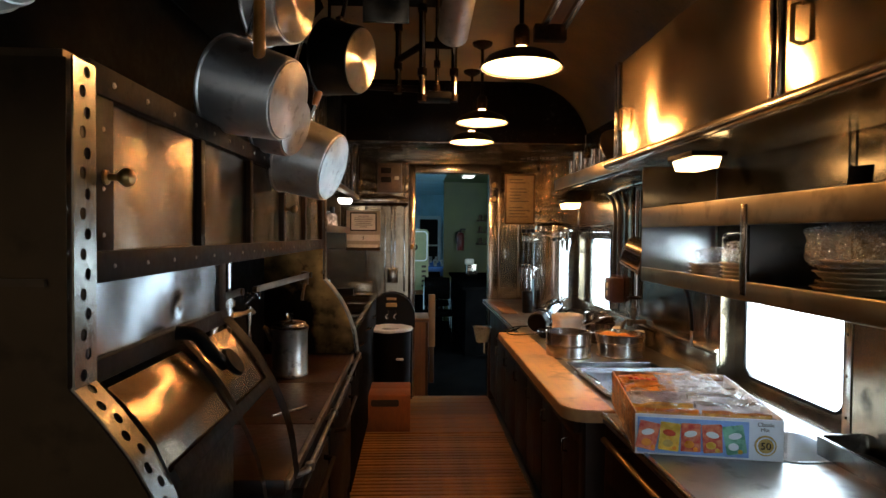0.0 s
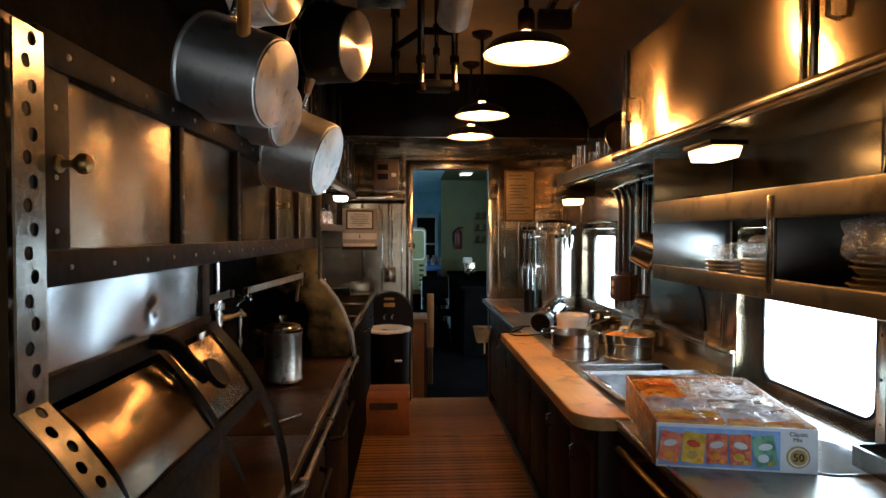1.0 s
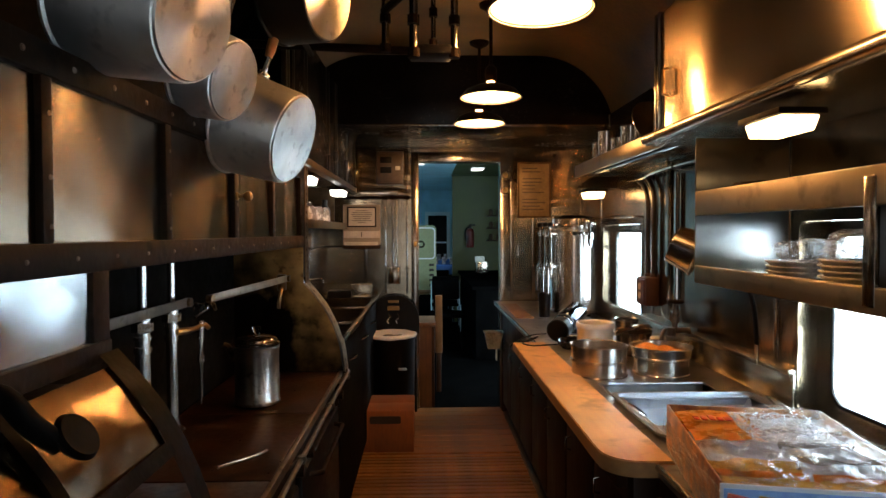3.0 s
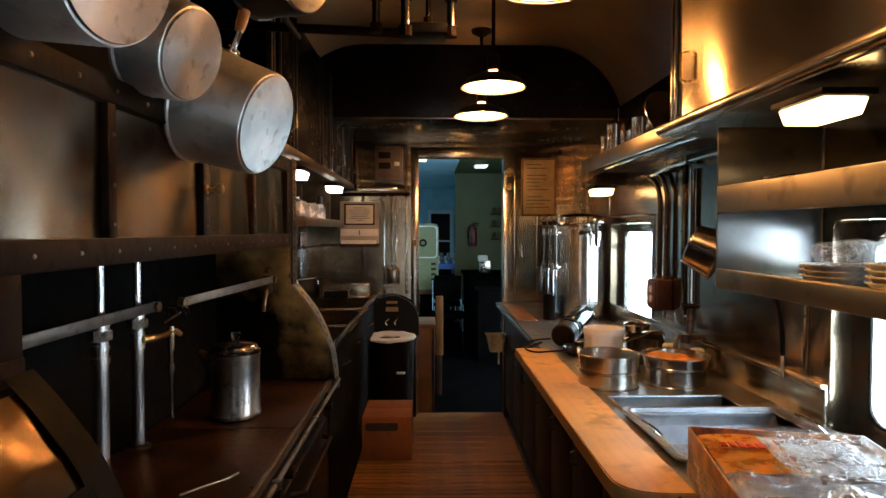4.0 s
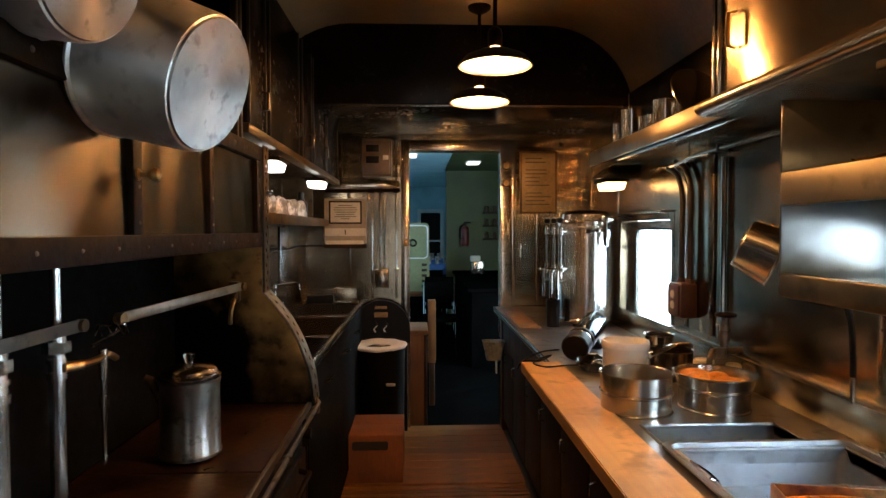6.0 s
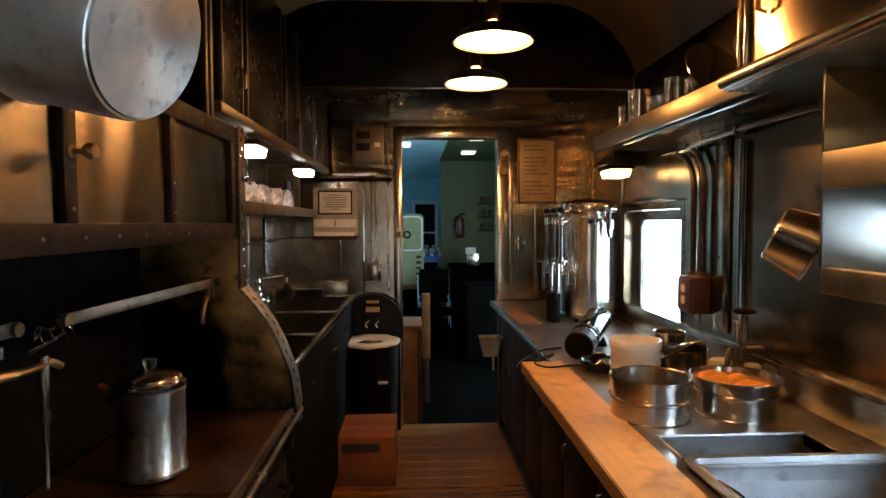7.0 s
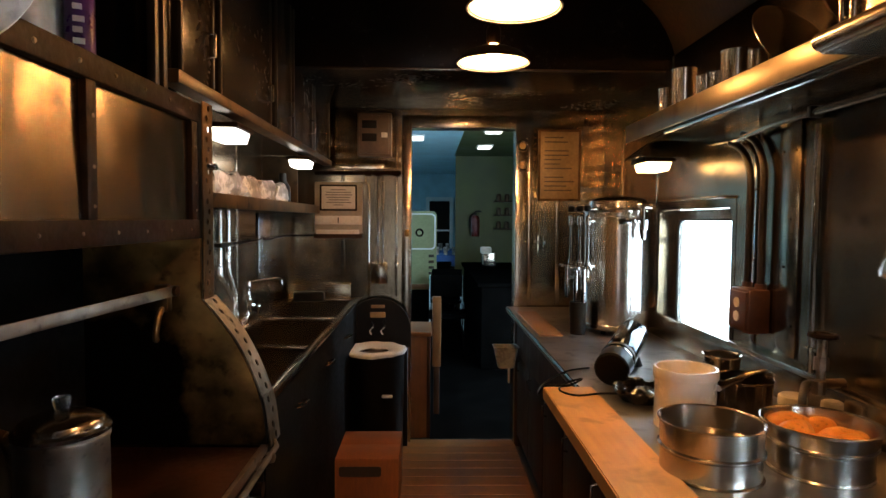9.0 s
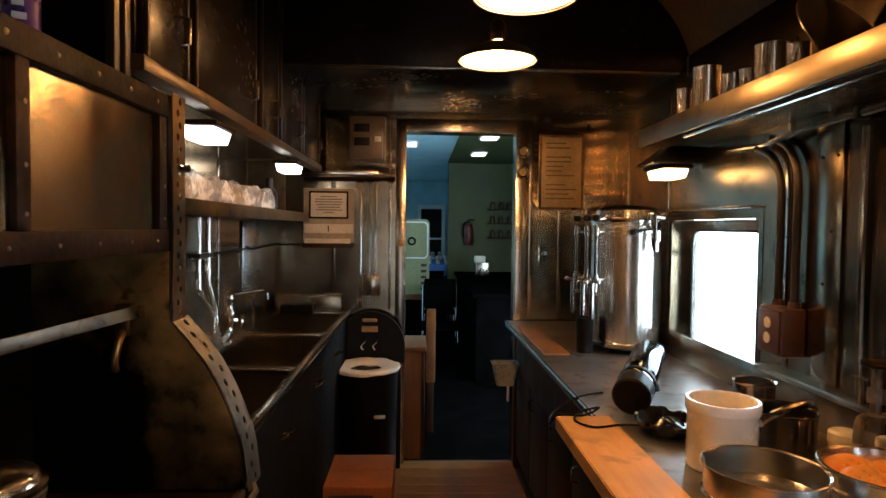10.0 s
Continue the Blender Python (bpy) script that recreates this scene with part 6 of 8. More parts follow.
def counter_things():
    at = (0.793, 3.289, CZ)
    o = thing("crock", at, "cream stoneware crock with a thick rolled rim", "crock")
    part("body", lathe(bmesh.new(), [(0.0, 0.0), (0.075, 0.0), (0.079, 0.004), (0.079, 0.132), (0.0825, 0.137), (0.084, 0.144), (0.084, 0.158), (0.082, 0.164), (0.076, 0.163), (0.073, 0.155), (0.072, 0.02), (0.0, 0.014)], at, seg=64), CREAM, o)
    at = (1.028, 3.567, CZ)
    o = thing("steel_beaker", at, "plain steel bain-marie beaker", "beaker")
    part("body", lathe(bmesh.new(), [(0.0, 0.0), (0.050, 0.0), (0.052, 0.004), (0.055, 0.13), (0.058, 0.134), (0.058, 0.138), (0.052, 0.135), (0.049, 0.01), (0.0, 0.008)], at, seg=40), POLISHED, o)
    at = (1.00, 3.385, CZ)
    o = thing("dark_saucepan", at, "dark steel saucepan with an arched chrome handle", "saucepan")
    part("body", lathe(bmesh.new(), [(0.0, 0.0), (0.072, 0.0), (0.078, 0.006), (0.080, 0.105), (0.083, 0.109), (0.081, 0.112), (0.075, 0.108), (0.072, 0.01), (0.0, 0.008)], at, seg=48), DARK_STEEL, o)
    b = bmesh.new()
    tube(b, [(at[0] + 0.072, at[1] - 0.02, CZ + 0.118), (at[0] + 0.05, at[1] - 0.03, CZ + 0.132), (at[0] - 0.01, at[1] - 0.06, CZ + 0.133), (at[0] - 0.08, at[1] - 0.09, CZ + 0.122), (at[0] - 0.125, at[1] - 0.112, CZ + 0.110)], 0.010, 10, 6)
    part("handle", b, CHROME, o)
    for i, (x, y, h, r) in enumerate(((1.055, 3.235, 0.105, 0.032), (1.13, 3.15, 0.08, 0.030), (1.165, 3.24, 0.085, 0.024))):
        o = thing("shaker_jar", (x, y, CZ), "small steel-capped glass shaker on the counter", "jar", "shakers on the counter")
        part("jar", lathe(bmesh.new(), [(0.0, 0.0), (r, 0.0), (r, h * 0.75), (0.0, h * 0.75)], (x, y, CZ), seg=24), ALUM, o)
        part("cap", lathe(bmesh.new(), [(r + 0.002, h * 0.72), (r + 0.003, h * 0.78), (r + 0.002, h * 0.95), (r - 0.004, h), (0.0, h)], (x, y, CZ), seg=24), IVORY, o, "cream lid")
    # chrome flask leaning on its side
    a, b_ = Vector((0.705, 3.66, CZ + 0.062)), Vector((0.90, 4.02, CZ + 0.118))
    d = (b_ - a).normalized()
    u, v, w = frame_axes(d)
    m = basis(u, v, d, a)
    L = (b_ - a).length
    o = thing("vacuum_flask", (0, 0, 0), "chrome vacuum flask with black cap lying on the counter", "flask", m=m)
    part("body", lathe(bmesh.new(), [(0.0, 0.09), (0.055, 0.09), (0.0575, 0.095), (0.0575, L - 0.02), (0.050, L - 0.004), (0.0, L)], m=Matrix.Identity(4), seg=48), FLASK, o)
    part("cap", lathe(bmesh.new(), [(0.0, 0.0), (0.052, 0.0), (0.058, 0.006), (0.059, 0.075), (0.0, 0.075)], m=Matrix.Identity(4), seg=48), BLACK_PLASTIC, o, "black plastic cap")
    part("collar", lathe(bmesh.new(), [(0.0, 0.074), (0.054, 0.074), (0.056, 0.078), (0.056, 0.092), (0.0, 0.092)], m=Matrix.Identity(4), seg=48), POLISHED, o)
    part("band", lathe(bmesh.new(), [(0.0585, 0.10), (0.060, 0.102), (0.060, 0.118), (0.0585, 0.12)], m=Matrix.Identity(4), seg=48), BLACK_PLASTIC, o)
    o = thing("flask_rest", (0.90, 3.98, CZ), "small dark stand under the flask", "stand")
    part("stand", lathe(bmesh.new(), [(0.0, 0.0), (0.04, 0.0), (0.03, 0.03), (0.02, 0.045), (0.0, 0.045)], (0.885, 3.985, CZ), seg=20), BLACK_PLASTIC, o)
    o = thing("black_appliance", (0.76, 3.53, CZ), "low crumpled black appliance with a trailing cord", "appliance")
    b = lathe(bmesh.new(), [(0.0, 0.0), (0.062, 0.0), (0.074, 0.012), (0.086, 0.034), (0.088, 0.042), (0.080, 0.040), (0.066, 0.020), (0.045, 0.024), (0.025, 0.038), (0.0, 0.042)], (0.765, 3.535, CZ), seg=40)
    for v in b.verts:
        if v.co.z > CZ + 0.008:
            v.co += Vector((0.010, 0.010, 0.010)) * noise.noise(v.co * 34)
    part("body", b, BLACK_GLOSS, o, sharp=25)
    b = bmesh.new()
    tube(b, [(0.70, 3.53, CZ + 0.02), (0.64, 3.56, CZ + 0.012), (0.56, 3.54, CZ + 0.012), (0.52, 3.60, CZ + 0.013), (0.56, 3.66, CZ + 0.02), (0.60, 3.63, CZ + 0.04), (0.55, 3.62, CZ + 0.02), (0.49, 3.66, CZ + 0.010), (0.47, 3.70, CZ - 0.03), (0.50, 3.78, CZ - 0.02), (0.60, 3.86, CZ + 0.006), (0.70, 3.92, CZ + 0.005)], 0.0035, 8, 6)
    part("cord", b, BLACK_PLASTIC, o, "thin black cord")
    o = thing("cutting_mat", (0.72, 4.9, CZ), "worn brown wooden board lying on the counter", "board")
    part("board", bm_block((0.63, 4.55, CZ), (0.745, 5.30, CZ + 0.008), 0.002), WORN_BOARD, o)
    o = thing("paper_card", (0.76, 3.62, CZ), "small white paper leaning behind the appliance", "paper")
    part("card", block(bmesh.new(), (-0.03, -0.001, 0), (0.05, 0.001, 0.03), m=pose(0.785, 3.64, CZ + 0.002, 40, 0, 20)), PAPER, o)
    # wall tap cluster
    o = thing("wall_tap", (1.19, 3.25, 1.0), "tarnished steel wall tap with dark handwheels", "tap")
    b = bmesh.new()
    rod(b, (XR - 0.02, 3.25, 1.015), (1.10, 3.24, 1.015), 0.013, seg=12)
    tube(b, [(1.11, 3.24, 1.015), (1.08, 3.22, 1.02), (1.06, 3.20, 1.0), (1.055, 3.195, 0.975)], 0.010, 10, 4)
    rod(b, (1.13, 3.24, 1.015), (1.14, 3.25, 1.135), 0.012, seg=10)
    rod(b, (1.133, 3.243, 1.05), (1.137, 3.247, 1.085), 0.019, seg=8)
    rod(b, (1.10, 3.20, 1.0), (1.10, 3.20, 1.035), 0.017, seg=10)
    part("body", b, BAR_STEEL, o)
    b = bmesh.new()
    ring = [(1.14 + 0.030 * math.cos(k * math.tau / 20), 3.25 + 0.030 * math.sin(k * math.tau / 20), 1.142) for k in range(21)]
    tube(b, ring, 0.007, 8)
    rod(b, (1.112, 3.25, 1.142), (1.168, 3.25, 1.142), 0.005, seg=8)
    rod(b, (1.14, 3.222, 1.142), (1.14, 3.278, 1.142), 0.005, seg=8)
    part("handwheel", b, IRON, o, "dark iron handwheel")
    b = bmesh.new()
    rod(b, (1.17, 3.34, 1.02), (1.17, 3.34, 1.09), 0.010, seg=10)
    rod(b, (1.17, 3.31, 1.085), (1.17, 3.37, 1.085), 0.007, seg=10)
    part("tee_handle", b, STEEL, o)
    b = bmesh.new()
    tube(b, [(XR - 0.014, 3.40, 1.72), (XR - 0.014, 3.40, 1.10), (XR - 0.03, 3.36, 1.04)], 0.011, 10, 3)
    part("supply_pipe", b, POLISHED, o)


counter_things()


def urn():
    at = (1.042, 4.705, CZ)
    o = thing("coffee_urn", at, "tall cylindrical steel coffee urn with chrome fittings", "urn")
    r = 0.164
    part("body", lathe(bmesh.new(), [(0.0, 0.02), (r - 0.01, 0.02), (r, 0.03), (r, 0.045), (r - 0.004, 0.05), (r - 0.004, 0.575), (r, 0.58), (r, 0.595), (r - 0.02, 0.600), (0.0, 0.600)], at, seg=72), PAN_BRUSHED, o)
    part("lid", lathe(bmesh.new(), [(r + 0.004, 0.596), (r + 0.006, 0.606), (r - 0.008, 0.612), (r - 0.018, 0.616), (r - 0.022, 0.652), (r - 0.036, 0.666), (0.05, 0.680), (0.0, 0.682)], at, seg=64), POLISHED, o)
    for k in range(4):
        a = radians(45 + 90 * k)
        b = bmesh.new()
        rod(b, (at[0] + 0.12 * math.cos(a), at[1] + 0.12 * math.sin(a), CZ), (at[0] + 0.12 * math.cos(a), at[1] + 0.12 * math.sin(a), CZ + 0.03), 0.014, seg=12)
        part("foot", b, BLACK, o)
    b = bmesh.new()
    x, y = 1.105, at[1] - r + 0.012
    rod(b, (x, y + 0.03, CZ + 0.560), (x, y - 0.05, CZ + 0.560), 0.019, seg=16)
    rod(b, (x, y - 0.045, CZ + 0.515), (x, y - 0.045, CZ + 0.615), 0.021, seg=16)
    rod(b, (x, y - 0.045, CZ + 0.470), (x - 0.006, y - 0.050, CZ + 0.515), 0.012, 0.017, seg=14)
    rod(b, (x - 0.09, y - 0.042, CZ + 0.552), (x, y - 0.045, CZ + 0.560), 0.008, seg=10)
    rod(b, (x - 0.045, y - 0.044, CZ + 0.548), (x - 0.045, y - 0.044, CZ + 0.566), 0.012, seg=12)
    block(b, (x - 0.034, y - 0.064, CZ + 0.612), (x + 0.034, y - 0.026, CZ + 0.638), 0.006, 2)
    part("upper_tap", b, CHROME, o)
    b = bmesh.new()
    lathe(b, [(0.0, 0.02), (0.016, 0.012), (0.018, 0.0), (0.014, -0.012), (0.0, -0.016)], at=(x - 0.10, y - 0.042, CZ + 0.552), seg=16)
    part("tap_knob", b, BLACK_PLASTIC, o, "black tap knob")
    # sight glasses and drain cocks on the aisle side
    for k, (gx, gy) in enumerate(((0.862, 4.58), (0.850, 4.68), (0.835, 4.80))):
        g = thing("sight_glass", (gx, gy, CZ + 0.1), "upright gauge tube with chrome cocks", "gauge", "urn gauge tubes")
        b = bmesh.new()
        rod(b, (gx, gy, CZ + 0.33), (gx, gy, CZ + 0.56), 0.009, seg=12)
        part("tube", b, STRIP_STEEL, g)
        for z in (0.335, 0.555):
            b = bmesh.new()
            rod(b, (gx, gy, CZ + z - 0.020), (gx, gy, CZ + z + 0.020), 0.015, seg=12)
            rod(b, (gx, gy, CZ + z), (at[0] - 0.14, gy + 0.02, CZ + z), 0.009, seg=10)
            rod(b, (gx, gy, CZ + z + 0.020), (gx, gy, CZ + z + 0.030), 0.010, 0.006, seg=12)
            part("cock", b, POLISHED, g)
        b = bmesh.new()
        rod(b, (gx, gy, CZ + 0.27), (gx, gy, CZ + 0.335), 0.009, seg=12)
        rod(b, (gx + 0.02, gy, CZ + 0.27), (gx - 0.03, gy - 0.05, CZ + 0.27), 0.013, seg=12)
        rod(b, (gx - 0.03, gy - 0.05, CZ + 0.225), (gx - 0.03, gy - 0.05, CZ + 0.325), 0.011, seg=12)
        rod(b, (gx - 0.03, gy - 0.05, CZ + 0.165), (gx - 0.03, gy - 0.05, CZ + 0.225), 0.009, 0.012, seg=12)
        rod(b, (gx - 0.058, gy - 0.05, CZ + 0.330), (gx - 0.002, gy - 0.05, CZ + 0.330), 0.009, seg=10)
        for w in (-0.058, -0.002):
            lathe(b, [(0.0, 0.012), (0.010, 0.007), (0.012, 0.0), (0.010, -0.007), (0.0, -0.012)], at=(gx + w, gy - 0.05, CZ + 0.330), seg=12)
        part("drain_tap", b, POLISHED, g)
        b = bmesh.new()
        rod(b, (at[0] - 0.14, gy, CZ + 0.612), (gx + 0.004, gy - 0.02, CZ + 0.612), 0.008, seg=10)
        part("top_arm", b, CHROME, g)
        b = bmesh.new()
        lathe(b, [(0.0, 0.022), (0.016, 0.014), (0.019, 0.0), (0.014, -0.012), (0.0, -0.016)], at=(gx - 0.008, gy - 0.02, CZ + 0.612), seg=16)
        part("top_knob", b, BLACK_PLASTIC, g)
    o = thing("drip_cup", (0.82, 4.66, CZ), "dark glass beaker beneath the drain cocks", "cup")
    part("cup", lathe(bmesh.new(), [(0.0, 0.0), (0.036, 0.0), (0.042, 0.16), (0.038, 0.16), (0.032, 0.006), (0.0, 0.006)], (0.83, 4.62, CZ), seg=28), BLACK, o)
    for x in (0.80, 0.83):
        o = thing("wall_cock", (x, YE, 1.28), "small chrome wall cock on the end wall", "tap", "cocks on the end wall")
        b = bmesh.new()
        rod(b, (x, YE - 0.002, 1.30), (x, YE - 0.06, 1.30), 0.012, seg=10)
        rod(b, (x, YE - 0.05, 1.25), (x, YE - 0.05, 1.34), 0.009, seg=10)
        part("body", b, CHROME, o)


urn()


def cubby():
    o = thing("wall_rack", (1.06, 1.5, 1.29), "stainless wall rack with two shelves and steel end panel", "shelf")
    F, B, Y0, Y1 = 0.905, XR - 0.004, 0.25, 2.552
    part("bottom_shelf", bm_block((F + 0.01, Y0, 1.318), (B, Y1, 1.328), 0.002), STEEL_H, o)
    b = bmesh.new()
    block(b, (F, Y0, 1.285), (F + 0.012, Y1, 1.342), 0.005, 3)
    part("bottom_lip", b, LIP_STEEL, o)
    part("top_shelf", bm_block((F + 0.01, Y0, 1.545), (B, Y1, 1.555), 0.002), STEEL_H, o)
    part("top_lip", bm_block((F, Y0, 1.500), (F + 0.012, Y1, 1.580), 0.005, 3), LIP_STEEL, o)
    part("end_panel", bm_block((F + 0.004, Y1, 1.288), (B, Y1 + 0.008, 1.752), 0.003), RACK_BRIGHT, o)
    for y in (1.775, 1.0):
        part("divider", bm_block((F + 0.002, y, 1.328), (B, y + 0.012, 1.545), 0.002), RACK_BRIGHT, o)
        part("divider_edge", bm_block((F - 0.002, y - 0.012, 1.30), (F + 0.010, y + 0.022, 1.56), 0.003), STEEL, o)
    random.seed(4)
    # Opaque dishes; the last two stacks are tan plates.
    for k, (y, n) in enumerate(((2.20, 3), (1.98, 4), (1.52, 6), (1.25, 7))):
        for j in range(n):
            p = thing("plastic_container", (1.05, y, 1.33 + 0.012 * j), "shallow round dish in a stack on the rack", "container", "plastic containers on the rack")
            z = 1.33 + 0.013 * j
            prof = [(0.0, 0.0), (0.075, 0.0), (0.085, 0.012), (0.090, 0.013), (0.090, 0.016), (0.083, 0.016), (0.072, 0.004), (0.0, 0.004)]
            part("lid", lathe(bmesh.new(), prof, (1.04 + (0.004 if k < 2 else 0.022) * random.random(), y + (0.004 if k < 2 else 0.022) * random.random(), z), seg=32), (BAG, PAPER, PLAQUE, PLAQUE)[k], p)
    for k, (x, y, sx, sy, h, z) in enumerate(((1.05, 1.42, 0.12, 0.3, 0.10, 1.40), (1.04, 1.90, 0.10, 0.13, 0.07, 1.385), (1.05, 2.12, 0.10, 0.14, 0.055, 1.37))):
        p = thing("plastic_bag", (x, y, z), "crumpled clear plastic bag on the rack", "bag", "bags on the rack")
        b = bm_block((x - sx, y - sy / 2, z), (x + sx * 0.6, y + sy / 2, z + h), 0.02, 4)
        bmesh.ops.subdivide_edges(b, edges=b.edges[:], cuts=2, use_grid_fill=True)
        for v in b.verts:
            v.co += Vector((noise.noise(v.co * 25), noise.noise(v.co * 23 + Vector((3, 1, 0))), noise.noise(v.co * 21 + Vector((0, 7, 2))))) * 0.014
        part("film", b, CLOUDY, p, sharp=15)
    p = thing("black_spatula", (1.10, 1.60, 1.556), "black spatula standing on the rack", "utensil")
    part("blade", block(bmesh.new(), (-0.004, -0.03, 0.0), (0.004, 0.03, 0.10), 0.002, m=pose(1.12, 1.63, 1.557, 0, 12, 25)), BLACK_PLASTIC, p)
    p = thing("folded_cloth", (0.95, 2.25, 1.58), "thin pale tray lying on the top shelf lip", "tray")
    part("tray", lathe(bmesh.new(), [(0.0, 0.0), (0.09, 0.0), (0.10, 0.008), (0.096, 0.008), (0.0, 0.003)], (1.0, 2.28, 1.578), seg=32), POLISHED, p)


cubby()


def end_pan():
    # small saucepan on the rack's end, bottom to the window side
    c = Vector((0.930, 2.682, 1.392))
    n = Vector((-0.74, 0.46, 0.40)).normalized()
    up = (Vector((0, 0, 1)) - n * n.z).normalized()
    m = basis(up.cross(n), up, n, c)
    o = thing("small_saucepan", (0, 0, 0), "small brass-toned steel pan hung on the rack end", "saucepan", m=m)
    part("body", lathe(bmesh.new(), [(0.0, 0.044), (0.057, 0.044), (0.066, 0.038), (0.077, -0.046), (0.081, -0.048), (0.080, -0.052), (0.074, -0.048), (0.062, 0.034), (0.0, 0.039)], m=Matrix.Identity(4), seg=48), PAN_BRUSHED, o)
    b = bmesh.new()
    tube(b, [(0, 0.062, -0.04), (0, 0.10, -0.045), (0.0, 0.16, -0.05)], 0.006, 8, 3)
    part("handle", b, STEEL, o)
    o = thing("hanging_ladle", (1.10, 2.62, 1.28), "steel ladle hanging below the rack with dark handle", "ladle")
    b = lathe(bmesh.new(), [(0.0, -0.02), (0.03, -0.014), (0.05, 0.004), (0.052, 0.012), (0.048, 0.006), (0.0, -0.016)], at=(1.07, 2.60, 1.275), seg=32)
    part("bowl", b, POLISHED, o)
    b = bmesh.new()
    tube(b, [(1.11, 2.61, 1.27), (1.14, 2.63, 1.22), (1.17, 2.66, 1.14), (1.18, 2.67, 1.06)], 0.008, 8, 4)
    part("handle", b, BLACK_PLASTIC, o, "dark handle")
    b = bmesh.new()
    rod(b, (1.18, 2.67, 1.06), (1.182, 2.672, 0.99), 0.008, 0.006, seg=8)
    part("ferrule", b, STEEL, o)


end_pan()


def upper_right():
    o = thing("upper_cabinet", (1.03, 1.5, 1.77), "polished steel upper cabinets with sliding doors and rolled ledge", "cabinet")
    part("body", bm_block((0.905, 0.2, 1.80), (XR - 0.004, 2.865, 2.25), 0.003), STEEL, o)
    part("base_board", bm_block((0.86, 0.2, 1.768), (XR - 0.004, 2.87, 1.80), 0.003), STEEL_H, o)
    b = bmesh.new()
    tube(b, [(0.862, 0.2, 1.792), (0.862, 2.873, 1.792)], 0.019, 14)
    part("rolled_ledge", b, STEEL_H, o)
    for a, c in ((0.25, 1.60), (1.665, 2.815)):
        def face(u, v):
            return (0.898 + 0.005 * noise.noise(Vector((u * 3.2 + v * 2.4, v * 1.2, 3))), u, v)
        d = part("door", sheet(a, c, 1.812, 2.24, 40, 28, face), MIRROR_STEEL, o, "polished steel cabinet door")
        h = bmesh.new()
        for y in (c - 0.07,):
            tube(h, [(0.895, y, 1.93), (0.875, y, 1.935), (0.875, y, 2.02), (0.895, y, 2.025)], 0.006, 8)
        part("pull", h, BRASS, d)
    for y in (1.603, 1.635, 2.82, 2.85):
        part("stile", bm_block((0.888, y, 1.806), (0.905, y + 0.014, 2.25), 0.003), STEEL, o)
    rv = bmesh.new()
    for z in (1.83, 1.95, 2.1, 2.2):
        rivet(rv, (0.888, 2.842, z), 0.004, (0, -90))
    tagged(part("rivets", rv, STEEL, o), kind="stuff")
    o = thing("long_shelf", (1.1, 3.6, 1.786), "long steel wall shelf with an upright lip", "shelf")
    part("board", bm_block((0.98, 2.875, 1.788), (XR - 0.004, 4.355, 1.798), 0.002), STEEL_H, o)
    part("lip", bm_block((0.968, 2.875, 1.786), (0.980, 4.375, 1.858), 0.003), LIP_STEEL, o)
    # Polished rod added for the bright window reflection along the shelf's underside.
    b = bmesh.new()
    tube(b, [(1.0, 2.9, 1.780), (1.0, 4.0, 1.780)], 0.007, 8)
    part("reflection_rod", b, POLISHED, o)
    cups = [(1.02, 4.06, 0.026, 0.155), (1.02, 3.89, 0.043, 0.188), (1.03, 3.74, 0.030, 0.130), (1.04, 3.665, 0.028, 0.125), (1.025, 3.525, 0.043, 0.155), (1.04, 3.43, 0.028, 0.130), (1.12, 3.80, 0.045, 0.11)]
    for x, y, r, h in cups:
        p = thing("steel_cup", (x, y, 1.798), "polished steel cup standing on the shelf", "cup", "cups on the shelf")
        part("body", lathe(bmesh.new(), [(0.0, 0.0), (r * 0.92, 0.0), (r * 0.95, 0.004), (r * 0.95, h * 0.42), (r * 0.98, h * 0.45), (r, h), (r + 0.002, h + 0.004), (r - 0.003, h + 0.002), (r * 0.9, 0.006), (0.0, 0.006)], (x, y, 1.798), seg=32), POLISHED, p)
        b = bmesh.new()
        tube(b, [(x - r * 0.7, y - r * 0.72, 1.798 + h * 0.8), (x - r * 1.1, y - r * 1.2, 1.798 + h * 0.7), (x - r * 1.1, y - r * 1.2, 1.798 + h * 0.35), (x - r * 0.7, y - r * 0.72, 1.798 + h * 0.25)], 0.003, 6, 3)
        part("handle", b, POLISHED, p)
    for x, y, r, tip in ((1.10, 3.34, 0.145, 60), (1.11, 3.08, 0.125, 55)):
        p = thing("pan_lid", (x, y, 1.80), "dark round pan lid leaning on the shelf", "lid", "lids on the shelf")
        m = pose(x, y, 1.80 + r * 0.86, tip, 0, 20)
        part("dish", lathe(bmesh.new(), [(0.0, 0.03), (r * 0.6, 0.022), (r * 0.95, 0.004), (r, 0.0), (r, -0.004), (r * 0.93, 0.0), (0.0, 0.025)], m=m, seg=48), POLISHED, p)
    # conduits and the socket box
    o = thing("socket_box", (1.19, 3.87, 1.03), "brown socket box with ivory outlet on conduits", "electrical box")
    part("case", bm_block((1.145, 3.632, 1.072), (XR - 0.002, 3.762, 1.218), 0.008), BROWN_BOX, o)
    pl = bm_block((1.138, 3.642, 1.082), (1.147, 3.752, 1.208), 0.003)
    part("face_plate", pl, BROWN_BOX, o)
    for z in (1.124, 1.170):
        so = lathe(bmesh.new(), [(0.0, 0.003), (0.017, 0.003), (0.018, 0.0)], m=Matrix.Translation((1.138, 3.697, z)) @ pose(0, 0, 0, 0, -90), seg=18)
        part("outlet", so, IVORY, o, "ivory socket face")
